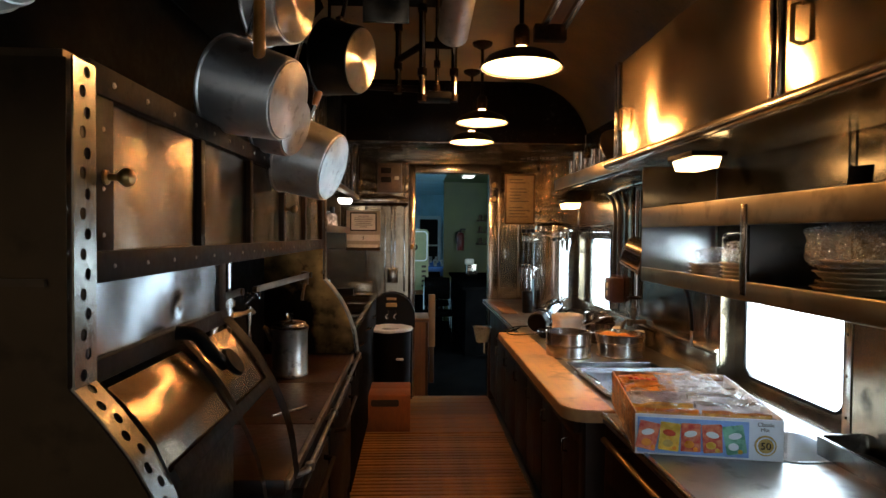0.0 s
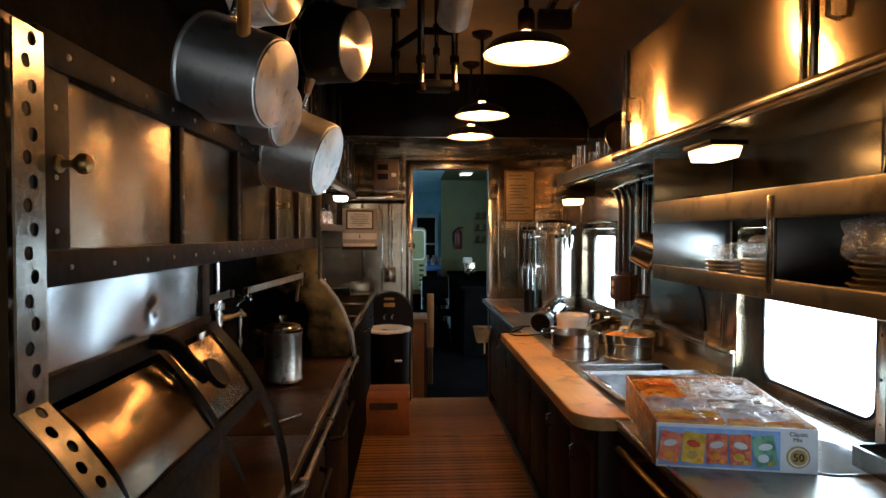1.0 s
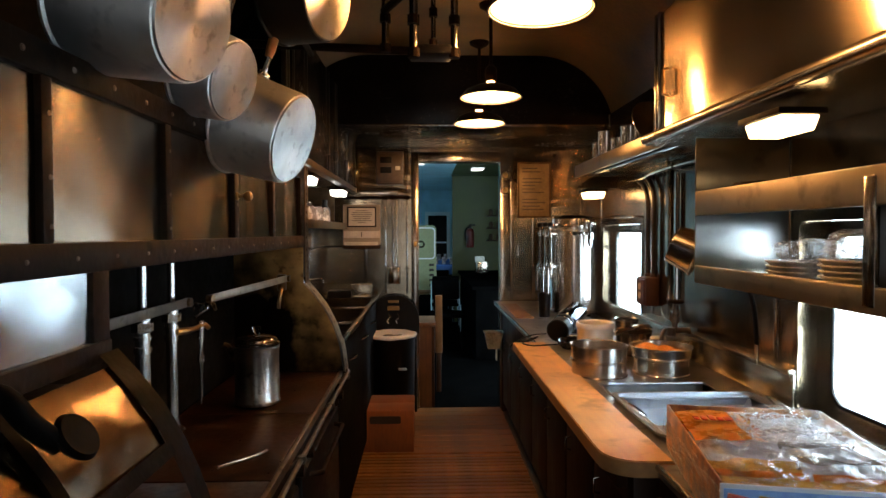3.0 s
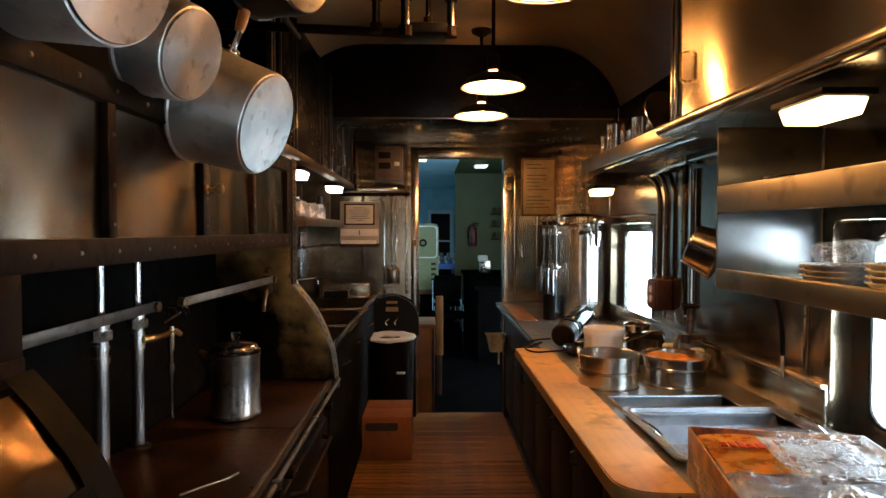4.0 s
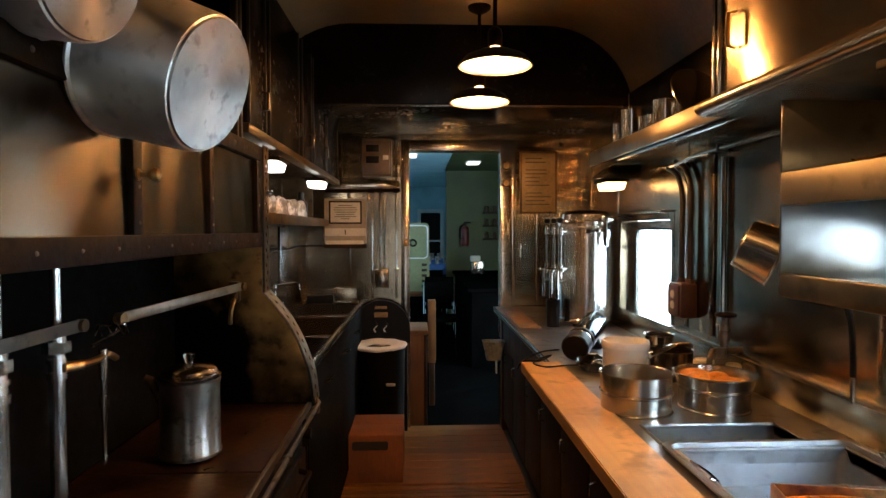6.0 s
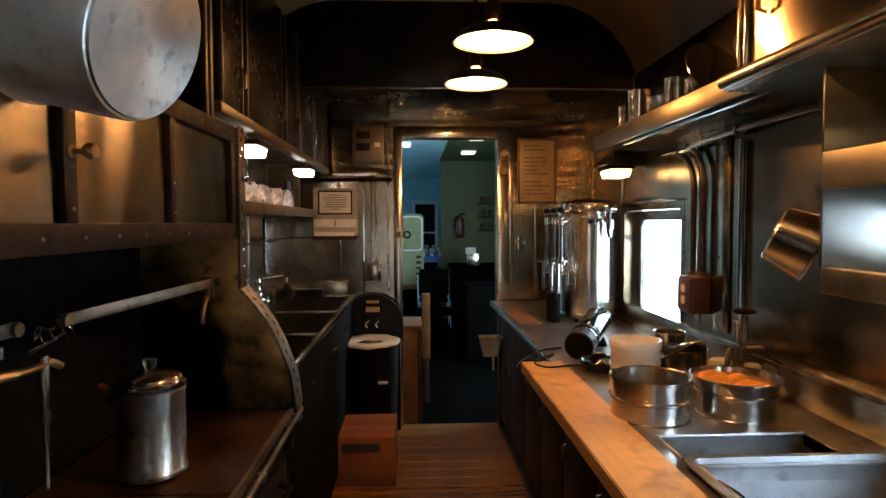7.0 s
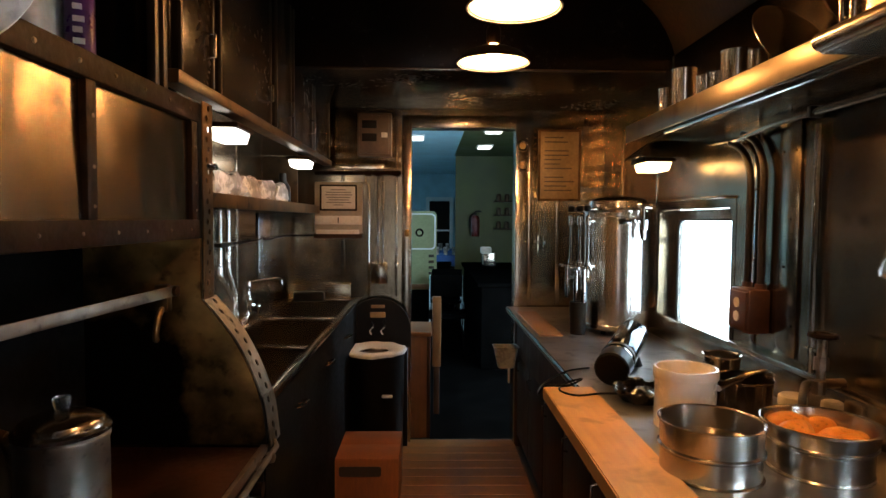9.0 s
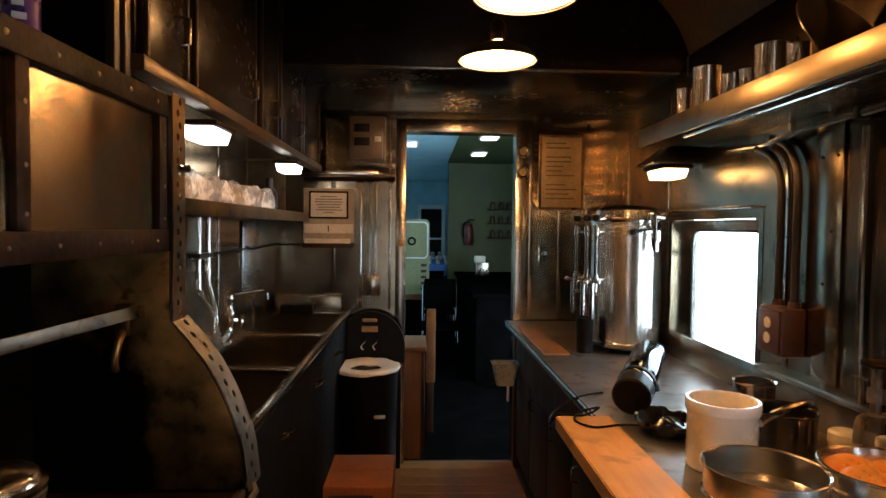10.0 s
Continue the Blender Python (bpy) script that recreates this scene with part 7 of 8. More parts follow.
    for y, top in ((3.662, 1.70), (3.745, 1.68)):
        b = bmesh.new()
        tube(b, [(XR - 0.022, y, 1.215), (XR - 0.022, y, 1.45), (XR - 0.022, y, top - 0.09), (XR - 0.022, y + 0.03, top - 0.02), (XR - 0.024, y + 0.07, top + 0.020), (XR - 0.030, y + 0.13, top + 0.045)], 0.012, 12, 5)
        part("conduit", b, DULL_STEEL, o)
        part("collar", rod(bmesh.new(), (XR - 0.022, y, 1.20), (XR - 0.022, y, 1.235), 0.018, seg=12), BROWN_BOX, o)
    o = thing("wall_conduit", (XR - 0.03, 3.2, 1.74), "thin steel conduit along the wall under the shelf", "conduit")
    b = bmesh.new()
    tube(b, [(XR - 0.018, 4.10, 1.742), (XR - 0.018, 3.95, 1.738), (XR - 0.030, 3.82, 1.730), (XR - 0.030, 3.70, 1.742), (XR - 0.030, 3.60, 1.750), (XR - 0.026, 3.32, 1.755), (XR - 0.026, 2.58, 1.757)], 0.011, 10, 5)
    part("pipe", b, STEEL, o)
    for y in (3.40, 2.95):
        part("clip", bm_block((XR - 0.040, y, 1.740), (XR - 0.002, y + 0.016, 1.772), 0.003), DULL_STEEL, o)
    o = thing("wall_duct", (1.2, 3.6, 1.0), "tarnished upright steel duct strip on the wall", "duct")
    part("strip", bm_block((XR - 0.008, 3.49, 1.02), (XR - 0.002, 3.60, 1.77), 0.002), STEEL_END, o)
    rv = bmesh.new()
    for y, z in ((3.51, 1.66), (3.575, 1.66), (3.53, 1.45), (3.56, 1.30), (3.51, 1.12), (3.58, 1.12)):
        rivet(rv, (XR - 0.008, y, z), 0.005, (0, -90))
    tagged(part("rivets", rv, IRON, o), kind="stuff")


upper_right()


def right_lights():
    under_light((0.918, 2.105, 1.708), 0.095, 0.16, GLOW_WARM, "warm glowing lamp lens under the steel cabinet")
    under_light((1.065, 4.305, 1.672), 0.105, 0.16, GLOW_WARM, "warm glowing lamp lens under the shelf end")
    o = thing("lamp_hood", (1.08, 4.3, 1.72), "sloping sheet steel hood over the shelf lamp", "hood")
    b = bmesh.new()
    lo = [(0.965, 4.20, 1.708), (1.18, 4.20, 1.708), (1.18, 4.41, 1.708), (0.965, 4.41, 1.708)]
    hi = [(1.06, 4.27, 1.784), (1.21, 4.27, 1.784), (1.21, 4.36, 1.784), (1.06, 4.36, 1.784)]
    A, B = [b.verts.new(p) for p in lo], [b.verts.new(p) for p in hi]
    b.faces.new(A[::-1])
    b.faces.new(B)
    for k in range(4):
        b.faces.new((A[k], A[(k + 1) % 4], B[(k + 1) % 4], B[k]))
    part("hood", b, STEEL, o)


right_lights()

# ---- ceiling ----


def pendant(at):
    x, y, z = at
    o = thing("pendant_lamp", (x, y, z), "shallow white-lined pendant lamp glowing warm", "lamp", "ceiling pendant lamps")
    r = 0.153
    part("shade", lathe(bmesh.new(), [(r, 0.0), (r + 0.003, 0.004), (r * 0.82, 0.040), (r * 0.48, 0.062), (0.040, 0.070), (0.036, 0.070), (r * 0.46, 0.056), (r * 0.80, 0.034), (r - 0.006, 0.004)], at, seg=56, close=True), BLACK, o)
    part("lining", lathe(bmesh.new(), [(r - 0.004, 0.002), (r * 0.80, 0.032), (r * 0.46, 0.054), (0.034, 0.068)], at, seg=56), WHITE, o, "white enamel lining")
    part("neck", lathe(bmesh.new(), [(0.0, 0.082), (0.024, 0.082), (0.030, 0.092), (0.030, 0.14), (0.024, 0.155), (0.012, 0.165), (0.0, 0.165)], at, seg=28), IRON, o)
    b = bmesh.new()
    rod(b, (x, y, z + 0.16), (x, y, 2.58), 0.009, seg=10)
    part("stem", b, IRON, o)
    part("canopy", lathe(bmesh.new(), [(0.0, 2.585 - z), (0.06, 2.585 - z), (0.055, 2.57 - z), (0.02, 2.55 - z), (0.0, 2.55 - z)], at, seg=24), IRON, o)
    b = bmesh.new()
    lathe(b, [(0.0, 0.018), (0.014, 0.021), (0.023, 0.032), (0.026, 0.045), (0.024, 0.060), (0.022, 0.072), (0.020, 0.082), (0.0, 0.083)], at, seg=24)
    part("bulb", b, GLOW_BULB, o)


for at in PENDANTS:
    pendant(at)


def ceiling_pipes():
    drops = [((0.003, 2.48), 1.985, 2.34, 0.013), ((0.129, 2.516), 1.995, 2.22, 0.012), ((-0.096, 2.70), 2.065, 2.34, 0.013), ((0.065, 2.60), 2.05, 2.25, 0.008)]
    for (x, y), z0, z1, r in drops:
        o = thing("drop_pipe", (x, y, z0), "dark steel drop pipe with fittings below the ceiling", "pipe", "ceiling pipework")
        b = bmesh.new()
        rod(b, (x, y, z0), (x, y, 2.58), r, seg=12)
        part("pipe", b, STEEL, o)
        for z in (z0 + 0.01, z0 + 0.11, z1):
            part("fitting", rod(bmesh.new(), (x, y, z - 0.014), (x, y, z + 0.014), r + 0.006, seg=10), IRON, o)
    o = thing("cross_header", (0.0, 2.5, 2.02), "dark pipe header joining the drop pipes", "pipe")
    b = bmesh.new()
    tube(b, [(-0.10, 2.70, 2.20), (0.003, 2.48, 2.20), (0.13, 2.516, 2.21)], 0.014, 10)
    part("pipe", b, IRON, o)
    o = thing("valve_box", (0.05, 2.55, 1.98), "dark square valve block below the pipes", "valve")
    part("block", bm_block((-0.01, 2.50, 2.00), (0.12, 2.60, 2.03), 0.006), BLACK, o)
    o = thing("ceiling_duct", (0.10, 2.0, 2.4), "round bright sheet metal duct near the ceiling", "duct")
    b = bmesh.new()
    tube(b, [(0.16, 1.35, 2.50), (0.15, 2.05, 2.43), (0.13, 2.35, 2.30), (0.12, 2.48, 2.24)], 0.060, 20, 4)
    part("pipe", b, ALUM, o)
    for y, z in ((1.75, 2.45), (2.25, 2.36)):
        c = bmesh.new()
        tube(c, [(0.148 + 0.065 * math.cos(k * math.tau / 24), y, z + 0.065 * math.sin(k * math.tau / 24)) for k in range(25)], 0.006, 6)
        part("collar", c, STEEL, o)
    o = thing("brass_loop", (0.04, 2.2, 2.3), "pair of brass pipe bends by the duct", "pipe")
    b = bmesh.new()
    tube(b, [(0.03, 2.0, 2.50), (0.03, 2.1, 2.32), (0.05, 2.16, 2.29), (0.075, 2.2, 2.34), (0.08, 2.2, 2.50)], 0.015, 10, 5)
    part("bend", b, BRASS, o)
    o = thing("grease_baffle", (-0.13, 2.2, 2.3), "pale sheet steel baffle under the ceiling", "panel")
    part("sheet", bm_block((-0.24, 2.62, 2.33), (-0.05, 2.63, 2.56), 0.002), GALV, o)
    o = thing("light_channel", (0.62, 2.2, 2.35), "slotted steel channel beside the lamp", "channel")
    b = block(bmesh.new(), (-0.012, 0, -0.012), (0.012, 0.75, 0.012), 0.002, m=pose(0.52, 2.0, 2.40, -4, 0, 0))
    block(b, (0.075, 0, -0.012), (0.099, 0.75, 0.012), 0.002, m=pose(0.52, 2.0, 2.40, -4, 0, 0))
    part("rail", b, STEEL, o)
    part("end_block", bm_block((0.49, 2.72, 2.31), (0.63, 2.77, 2.38), 0.005), IRON, o)
    o = thing("ceiling_beam", (0.2, 3.0, 2.2), "dark cross pipe below the vault", "pipe")
    b = bmesh.new()
    tube(b, [(XL + 0.02, 2.95, 2.17), (0.0, 2.95, 2.14)], 0.016, 10)
    part("pipe", b, IRON, o)


ceiling_pipes()

# ---- floor things by the doorway ----


def floor_things():
    o = thing("cardboard_box", (-0.215, 4.8, 0.0), "plain orange-brown cardboard box with a dark hand slot", "box")
    x0, x1, y0, y1, h = -0.392, -0.042, 4.585, 4.98, 0.272
    part("carton", bm_block((x0, y0, 0.0), (x1, y1, h), 0.004), CARD, o)
    fl = bmesh.new()
    block(fl, (x0 + 0.003, y0 + 0.003, h), (x1 - 0.003, (y0 + y1) / 2 - 0.002, h + 0.004), 0.001)
    block(fl, (x0 + 0.003, (y0 + y1) / 2 + 0.002, h), (x1 - 0.003, y1 - 0.003, h + 0.004), 0.001)
    part("top_flap", fl, CARD, o)
    part("hand_slot", slab(bmesh.new(), rounded(0.205, 0.050, 0.012, 4), 0.003, basis((1, 0, 0), (0, 0, 1), (0, -1, 0), ((x0 + x1) / 2 - 0.012, y0, 0.215))), DARK_INK, o)
    # bin
    at = (-0.222, 5.27, 0.0)
    o = thing("waste_bin", at, "tall black plastic bin with a white liner rim", "bin")
    part("drum", lathe(bmesh.new(), [(0.0, 0.0), (0.165, 0.0), (0.17, 0.01), (0.178, 0.63), (0.184, 0.64), (0.184, 0.655), (0.172, 0.655), (0.160, 0.02), (0.0, 0.02)], at, seg=56), BLACK_PLASTIC, o)
    li = lathe(bmesh.new(), [(0.085, 0.655), (0.125, 0.672), (0.165, 0.676), (0.184, 0.675), (0.190, 0.668), (0.190, 0.658), (0.186, 0.652), (0.184, 0.666), (0.125, 0.664), (0.088, 0.648)], at, seg=56, close=True)
    for v in li.verts:
        v.co += Vector((0.012, 0.012, 0.007)) * noise.noise(v.co * 17)
    part("liner", li, WHITE_PLASTIC, o, "folded white liner edge")
    part("heap", lathe(bmesh.new(), [(0.0, 0.655), (0.06, 0.650), (0.10, 0.64), (0.165, 0.60)], at, seg=30), WOOD_DARK, o)
    hd = bmesh.new()
    block(hd, (at[0] + 0.06, at[1] - 0.20, 0.43), (at[0] + 0.12, at[1] - 0.17, 0.445), 0.005)
    part("side_grip", hd, ALUM, o)
    # arched lid standing upright behind it
    o = thing("bin_lid", (-0.225, 5.47, 0.64), "black arched bin lid standing open with slots", "lid")
    out = [(0.205, 0.0), (0.205, 0.10)]
    for k in range(1, 18):
        a = radians(180 * k / 18)
        out.append((0.205 * math.cos(a), 0.10 + 0.205 * math.sin(a)))
    out += [(-0.205, 0.10), (-0.205, 0.0)]
    b = slab(bmesh.new(), out, 0.03, basis((1, 0, 0), (0, 0.05, 1), (0, -1, 0), (-0.215, 5.50, 0.64)))
    part("panel", b, BLACK_PLASTIC, o)
    st = bm_block((-0.40, 5.475, -0.0), (-0.03, 5.505, 0.645), 0.006)
    part("stand", st, BLACK_PLASTIC, o)
    sl = bmesh.new()
    block(sl, (-0.26, 5.462, 0.885), (-0.175, 5.472, 0.905), 0.004)
    block(sl, (-0.265, 5.462, 0.825), (-0.17, 5.472, 0.860), 0.004)
    part("slot", sl, PLAQUE, o, "tan slot label")
    ck = bmesh.new()
    for x in (-0.255, -0.185):
        tube(ck, [(x, 5.465, 0.80), (x + 0.012, 5.455, 0.775), (x - 0.012, 5.455, 0.745), (x, 5.465, 0.72)], 0.006, 8, 4)
    part("clip", ck, CHROME, o)
    at = (-0.47, 5.22, 0.0)
    o = thing("small_bin", at, "dark round bin with a dull tan lid beside the sink", "bin")
    part("drum", lathe(bmesh.new(), [(0.0, 0.0), (0.10, 0.0), (0.115, 0.60), (0.0, 0.60)], at, seg=40), BLACK_PLASTIC, o)
    part("lid", lathe(bmesh.new(), [(0.118, 0.60), (0.120, 0.615), (0.09, 0.625), (0.0, 0.628)], at, seg=40), PLAQUE, o)
    # white tub on the counter's end
    o = thing("hanging_tub", (0.56, 5.42, 0.52), "translucent plastic tub fixed beside the doorway", "container")
    rings = []
    b = bmesh.new()
    for w, d, z in ((0.10, 0.08, 0.0), (0.15, 0.12, 0.13), (0.165, 0.135, 0.133), (0.145, 0.115, 0.128), (0.094, 0.074, 0.004)):
        rings.append([b.verts.new((0.585 + p[0], 5.44 + p[1], 0.52 + z)) for p in rounded(w, d, 0.02, 4)])
    for p, q in zip(rings, rings[1:]):
        for k in range(len(p)):
            b.faces.new((p[k], p[(k + 1) % len(p)], q[(k + 1) % len(q)], q[k]))
    b.faces.new(rings[0][::-1])
    b.faces.new(rings[-1])
    part("tub", b, MILKY, o)
    part("bracket", bm_block((0.60, 5.43, 0.42), (0.612, 5.45, 0.525), 0.003), ALUM, o)
    o = thing("door_post", (0.69, 5.5, 0.0), "dark wooden post at the counter end", "post")
    part("post", bm_block((0.655, YE - 0.055, -0.02), (0.70, YE - 0.02, 0.84), 0.006), WOOD_DARK, o)


floor_things()

# ---- beyond the doorway ----


def hall():
    Y0, Y1, YW = YE + 0.1, 14.2, 10.6
    structure("floor_hall", bm_block((-1.2, YE + 0.102, -0.06), (2.0, Y1, -0.035)), HALL_DARK, "floor of the car beyond, near-black for its shade")
    structure("ceiling_hall", bm_block((-1.2, Y0, 2.38), (2.0, Y1, 2.42)), WALL_TEAL, "pale blue painted ceiling of the car beyond")
    structure("wall_hall_end", bm_block((-1.2, Y1, -0.06), (2.0, Y1 + 0.1, 2.42)), WALL_TEAL, "pale blue end wall of the car beyond")
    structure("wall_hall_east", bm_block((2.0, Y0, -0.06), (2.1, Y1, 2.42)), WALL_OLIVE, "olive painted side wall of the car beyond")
    bm = bmesh.new()
    for a, b in ((Y0, 8.6), (9.6, 10.4), (11.4, 12.2), (13.2, Y1)):
        block(bm, (-1.3, a, -0.06), (-1.2, b, 2.42))
    for a, b in ((8.6, 9.6), (10.4, 11.4), (12.2, 13.2)):
        block(bm, (-1.3, a, -0.06), (-1.2, b, 0.9))
        block(bm, (-1.3, a, 1.9), (-1.2, b, 2.42))
    structure("wall_hall_west", bm, WALL_TEAL, "pale blue side wall with large windows")
    solo("backdrop", bm_block((-2.2, 7.8, 0.2), (-2.18, 14.0, 3.0)), GLOW_HALL, "plain bluish daylight outside the far windows", "backdrop", kind="structure")
    structure("wall_partition", bm_block((0.49, YW, -0.06), (2.0, YW + 0.1, 2.38)), WALL_OLIVE, "olive painted partition wall in the car beyond")
    structure("ceiling_soffit", bm_block((0.47, Y0, 2.372), (2.0, YW, 2.379)), WALL_OLIVE, "dark olive lowered ceiling beside the partition")
    # extinguisher
    x, y, z = 0.775, YW, 1.20
    o = thing("fire_extinguisher", (x, y, z), "red fire extinguisher hung on the olive wall", "extinguisher")
    part("cylinder", lathe(bmesh.new(), [(0.0, 0.0), (0.06, 0.0), (0.065, 0.01), (0.065, 0.26), (0.05, 0.30), (0.02, 0.315), (0.0, 0.315)], (x, y - 0.08, z), seg=28), EXT_RED, o)
    b = bmesh.new()
    block(b, (x - 0.02, y - 0.10, z + 0.31), (x + 0.02, y - 0.06, z + 0.35), 0.004)
    block(b, (x - 0.01, y - 0.09, z + 0.35), (x + 0.09, y - 0.07, z + 0.375), 0.004)
    tube(b, [(x - 0.02, y - 0.08, z + 0.33), (x - 0.075, y - 0.09, z + 0.28), (x - 0.08, y - 0.09, z + 0.12)], 0.012, 8, 4)
    part("valve_and_hose", b, BLACK_PLASTIC, o)
    part("bracket", bm_block((x - 0.07, y - 0.02, z + 0.15), (x + 0.07, y - 0.002, z + 0.19), 0.003), IRON, o)
    # lamps on the hall ceiling
    for px, py in ((0.77, 8.0), (0.80, 9.4), (-0.05, 8.6)):
        o = thing("ceiling_light", (px, py, 2.36), "small bright square ceiling light", "light", "far ceiling lights")
        part("frame", bm_block((px - 0.10, py - 0.15, 2.36), (px + 0.10, py + 0.15, 2.379), 0.004), FRAME_WHITE, o)
        part("diffuser", bm_block((px - 0.08, py - 0.13, 2.345), (px + 0.08, py + 0.13, 2.361), 0.004), GLOW_HALL_LAMP, o)
    # open door leaf with a round window and lettering too small to read
    o = thing("painted_door", (0.0, 9.6, 0.0), "pale green painted door with rounded panel and dark lettering", "door")
    b = slab(bmesh.new(), rounded(0.52, 1.02, 0.07, 5, 0.0, 0.51), 0.04, basis((1, 0, 0), (0, 0, 1), (0, -1, 0), (-0.055, 9.6, 0.53)))
    part("leaf", b, DOOR_GREEN, o)
    part("lower_panel", bm_block((-0.30, 9.57, -0.035), (0.19, 9.60, 0.545), 0.004), HALL_DARK, o, "black lower panel")
    part("panel_bead", plate_with_hole(bmesh.new(), rounded(0.42, 0.47, 0.06), rounded(0.385, 0.435, 0.05), 0.012, basis((1, 0, 0), (0, 0, 1), (0, -1, 0), (-0.02, 9.56, 1.285))), FRAME_WHITE, o)
    part("porthole", lathe(bmesh.new(), [(0.03, 0.0), (0.055, 0.0), (0.055, 0.012), (0.03, 0.012)], m=Matrix.Translation((-0.02, 9.56, 1.27)) @ pose(0, 0, 0, 90), seg=28, close=True), IRON, o)
    b = bmesh.new()
    for k in range(5):
        block(b, (0.10, 9.552, 0.95 - 0.075 * k), (0.17, 9.56, 0.985 - 0.075 * k), 0.002, m=Matrix.Translation((0, 0, 0)))
    part("lettering_bars", b, DARK_INK, o)
    part("kick_strip", bm_block((-0.31, 9.545, 0.535), (0.20, 9.56, 0.60), 0.002), WOOD_MID, o)
    # far window with white frame
    o = thing("window_3", (0.42, Y1, 0.9), "white framed window with dark glass at the far end", "window")
    o["kind"] = "structure"
    part("window_frame", plate_with_hole(bmesh.new(), rounded(0.56, 1.30, 0.02, 2), rounded(0.42, 1.14, 0.02, 2), 0.06, basis((1, 0, 0), (0, 0, 1), (0, -1, 0), (0.32, Y1 - 0.002, 1.25))), FRAME_WHITE, o)
    part("pane", bm_block((0.11, Y1 - 0.012, 0.68), (0.53, Y1 - 0.004, 1.82)), BLACK, o)
    part("glazing_bar", bm_block((0.11, Y1 - 0.05, 1.20), (0.53, Y1 - 0.014, 1.235), 0.003), FRAME_WHITE, o)
    # tables with blue cloths
    for tx, ty in ((0.25, 12.6), (0.30, 11.2)):
        o = thing("dining_table", (tx, ty, 0.0), "dining table with a blue cloth in the car beyond", "table", "far dining tables")
        part("tablecloth", bm_block((tx - 0.35, ty - 0.4, 0.74), (tx + 0.35, ty + 0.4, 0.90), 0.01), BLUE_CLOTH, o)
        for dx in (-0.3, 0.3):
            for dy in (-0.34, 0.34):
                part("leg", bm_block((tx + dx - 0.025, ty + dy - 0.025, -0.035), (tx + dx + 0.025, ty + dy + 0.025, 0.74), 0.004), BLACK, o)
        for k in range(4):
            p = thing("glassware", (tx - 0.2 + 0.13 * k, ty - 0.2, 0.90), "small clear tableware on the blue cloth", "glass", "far tableware")
            part("glass", lathe(bmesh.new(), [(0.0, 0.0), (0.03, 0.0), (0.035, 0.12), (0.031, 0.12), (0.027, 0.006), (0.0, 0.006)], (tx - 0.2 + 0.13 * k, ty - 0.2, 0.90), seg=16), BAG, p)
    # serving counter blackened for shade, and steel dispenser
    o = thing("serving_counter", (1.2, 9.2, 0.0), "serving counter block along the far passage, blackened for its shade", "counter")
    part("body", bm_block((0.62, 7.6, -0.035), (1.9, 10.5, 0.78), 0.01), HALL_DARK, o)
    part("top", bm_block((0.58, 7.58, 0.78), (1.92, 10.55, 0.82), 0.006), HALL_DARK, o)
    o = thing("drink_dispenser", (0.86, 9.7, 0.82), "steel drink dispenser with a white head on the far counter", "dispenser")
    part("body", bm_block((0.80, 9.6, 0.82), (0.98, 9.85, 1.02), 0.02, 3), STEEL, o)
    part("head", bm_block((0.78, 9.56, 1.00), (0.92, 9.66, 1.09), 0.02, 3), PAPER, o)
    for k in range(3):
        p = thing("wall_shelf_board", (1.35, YW, 1.3 + 0.22 * k), "narrow dark shelf with small jars on the olive wall", "shelf", "far shelves")
        part("board", bm_block((1.05, YW - 0.14, 1.30 + 0.2 * k), (1.9, YW - 0.002, 1.32 + 0.2 * k), 0.003), WOOD_DARK, p)
        for j in range(4):
            q = thing("jar", (1.12 + 0.12 * j, YW - 0.07, 1.32 + 0.2 * k), "small jar on the far shelf, darkened for the dim hall", "jar", "far jars")
            # The jars borrow a dark metal so that the far shelf stays dim.
            part("glass", lathe(bmesh.new(), [(0.0, 0.0), (0.035, 0.0), (0.035, 0.08), (0.02, 0.10), (0.0, 0.10)], (1.12 + 0.12 * j, YW - 0.07, 1.32 + 0.2 * k), seg=14), SOOT, q)
    # chairs as dark outlines
    def chair():
        c = thing("dining_chair", (0, 0, 0), "chair with chrome back posts in the car beyond, blackened for shade", "chair", "far dining chairs", m=pose(0.30, 8.2, -0.035))
        part("seat", bm_block((-0.2, -0.2, 0.43), (0.2, 0.2, 0.48), 0.015), HALL_DARK, c)
        part("backrest", bm_block((-0.19, 0.17, 0.62), (0.19, 0.20, 0.86), 0.012), HALL_DARK, c)
        for dx in (-0.18, 0.18):
            for dy in (-0.18, 0.18):
                b = bmesh.new()
                rod(b, (dx, dy, 0.0), (dx, dy, 0.86 if dy > 0 else 0.43), 0.011, seg=10)
                part("leg", b, CHROME, c)
        return c
    c = chair()
    for x, y, a in ((0.36, 9.4, 170), (0.28, 10.4, 10)):
        copy_thing(c, pose(x, y, -0.035, 0, 0, a))
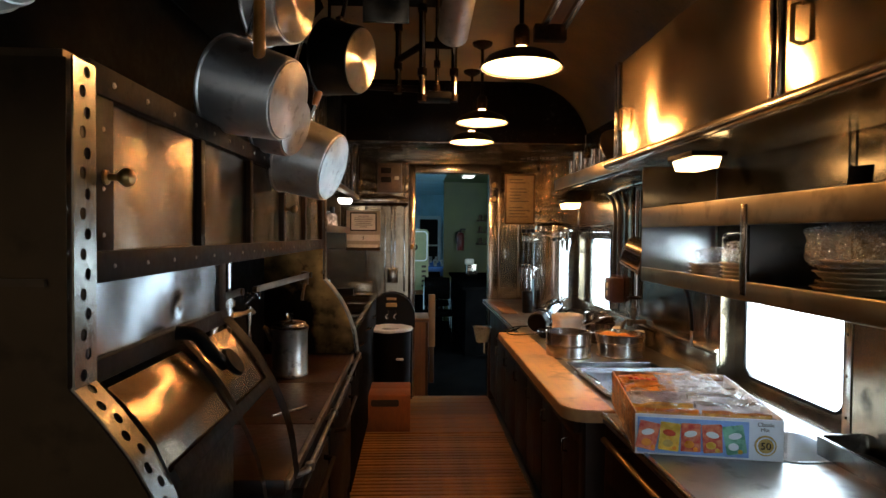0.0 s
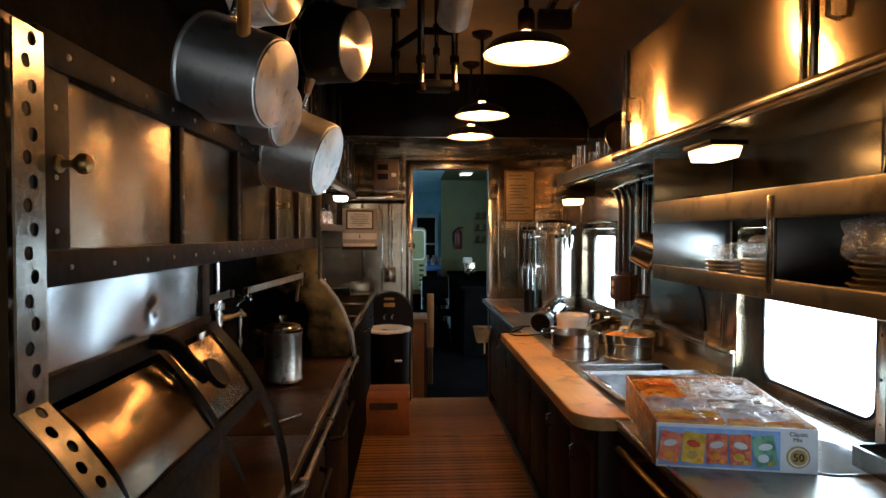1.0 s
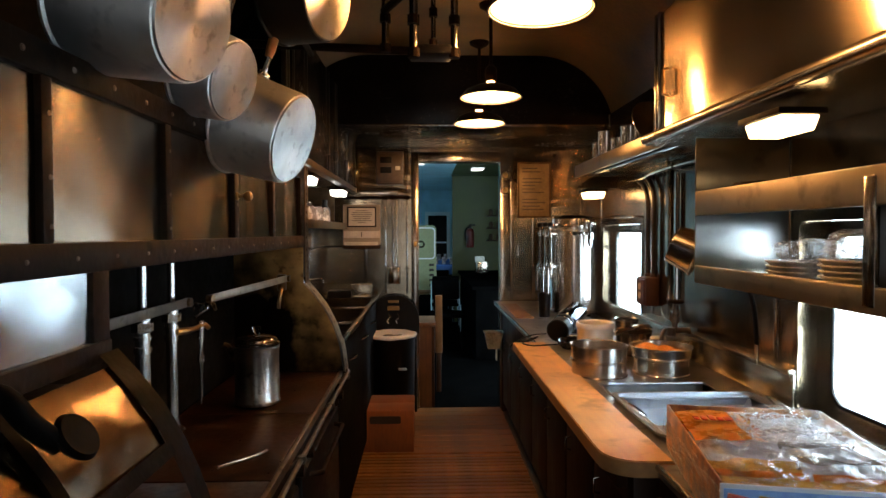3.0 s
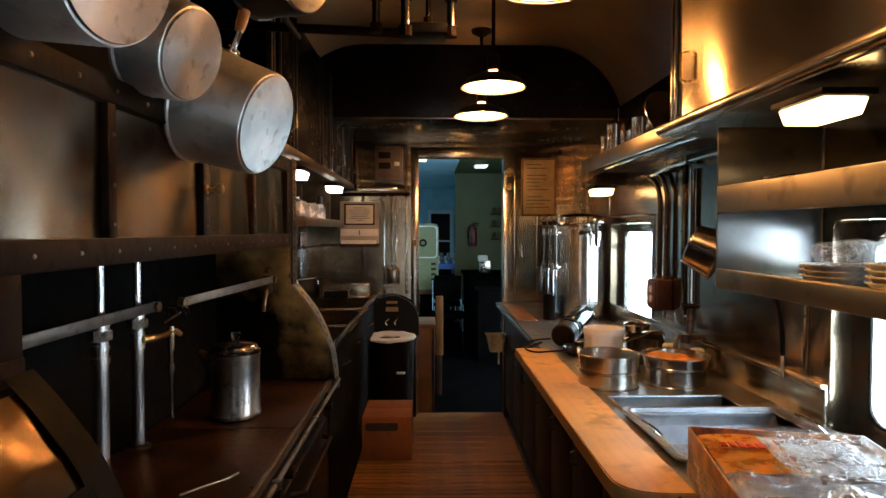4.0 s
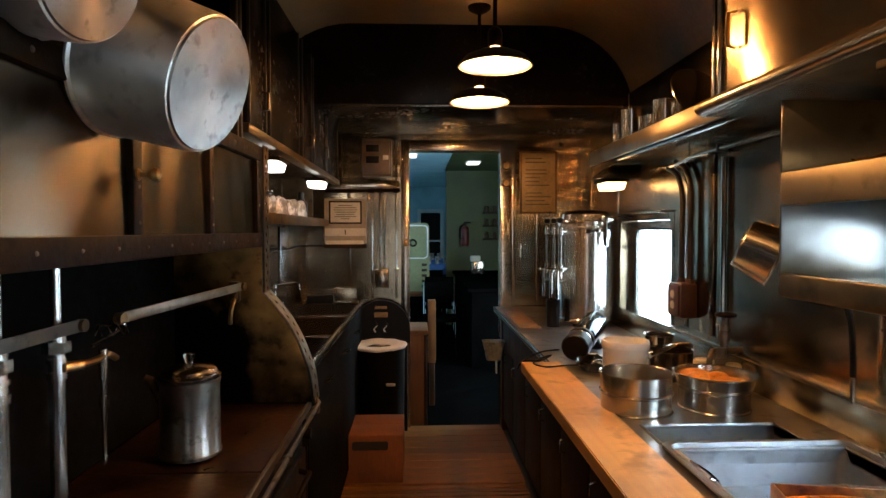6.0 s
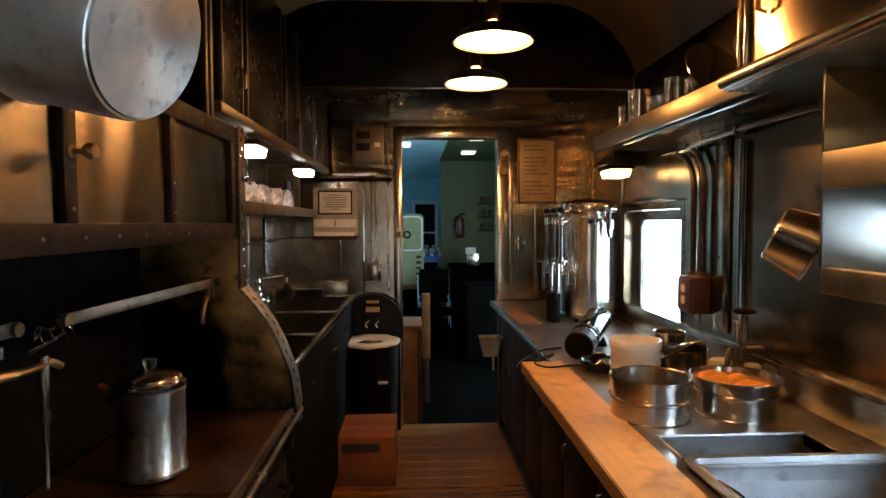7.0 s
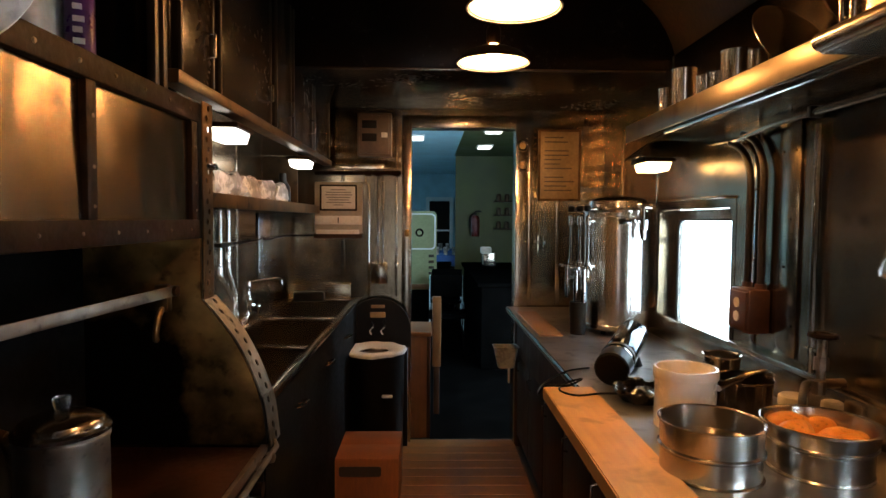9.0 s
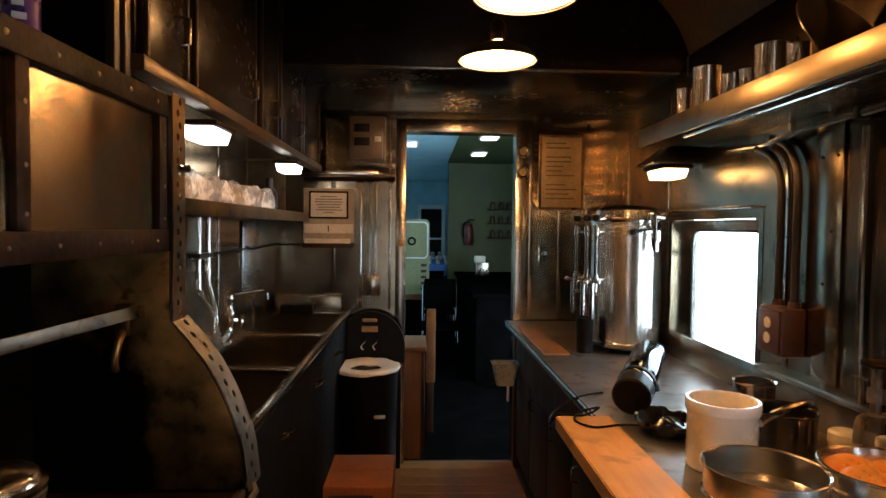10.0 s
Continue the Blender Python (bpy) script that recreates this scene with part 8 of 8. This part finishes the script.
    # wooden bench end and board just inside the doorway
    o = thing("wooden_cabinet", (0.06, 5.85, 0.0), "varnished wooden cabinet end just past the doorway", "cabinet")
    part("carcass", bm_block((-0.30, 5.72, -0.035), (0.108, 6.10, 0.66), 0.004), WOOD_MID, o)
    part("top", bm_block((-0.32, 5.70, 0.66), (0.122, 6.12, 0.69), 0.006), WOOD_MID, o)
    part("edge_post", bm_block((0.09, 5.708, -0.035), (0.115, 5.722, 0.655), 0.003), WOOD_DARK, o)
    o = thing("leaning_board", (0.17, 6.3, 0.0), "pale varnished board beside the wooden cabinet", "board")
    part("board", bm_block((0.13, 6.22, 0.33), (0.195, 6.26, 0.86), 0.004), WOOD_MID, o)
    part("foot", bm_block((0.14, 6.22, -0.035), (0.185, 6.26, 0.33), 0.004), WOOD_DARK, o)


GLOW_HALL = glow("bluish_daylight", (0.40, 0.80, 1.0), 1.15)
hall()

# ---- duckboards: each slat a piece of its own ----


def duckboards():
    o = thing("duckboard", (0.13, 3.0, -0.028), "varnished oak duckboard of narrow cross slats", "duckboard")
    b = bmesh.new()
    for x in (-0.30, 0.13, 0.56):
        block(b, (x - 0.02, -0.6, -0.028), (x + 0.02, 4.56, -0.016))
    part("runner", b, WOOD_DARK, o)
    sl = bm_block((-0.40, -0.0185, -0.016), (0.655, 0.0185, 0.0), 0.003, 1)
    me = finish("slat", sl, OAK)
    origin = ORIGIN[o.name]
    y = -0.58
    while y < 4.55:
        s = new("slat", me)
        s.parent = o
        s.location = Vector((random.uniform(-0.002, 0.002), y, random.uniform(-0.0015, 0.001))) - origin
        s.rotation_euler = (0, 0, random.uniform(-0.002, 0.002))
        y += 0.050
    o = thing("floor_boards", (0.2, 5.0, -0.028), "worn oak boards before the doorway", "floor boards")
    origin = ORIGIN[o.name]
    me = finish("plank", bm_block((-0.40, -0.056, -0.028), (0.66, 0.056, -0.002), 0.003, 1), OAK)
    y = 4.63
    while y < 5.56:
        s = new("plank", me)
        s.parent = o
        s.location = Vector((0, y, random.uniform(-0.001, 0.001))) - origin
        y += 0.1145


duckboards()
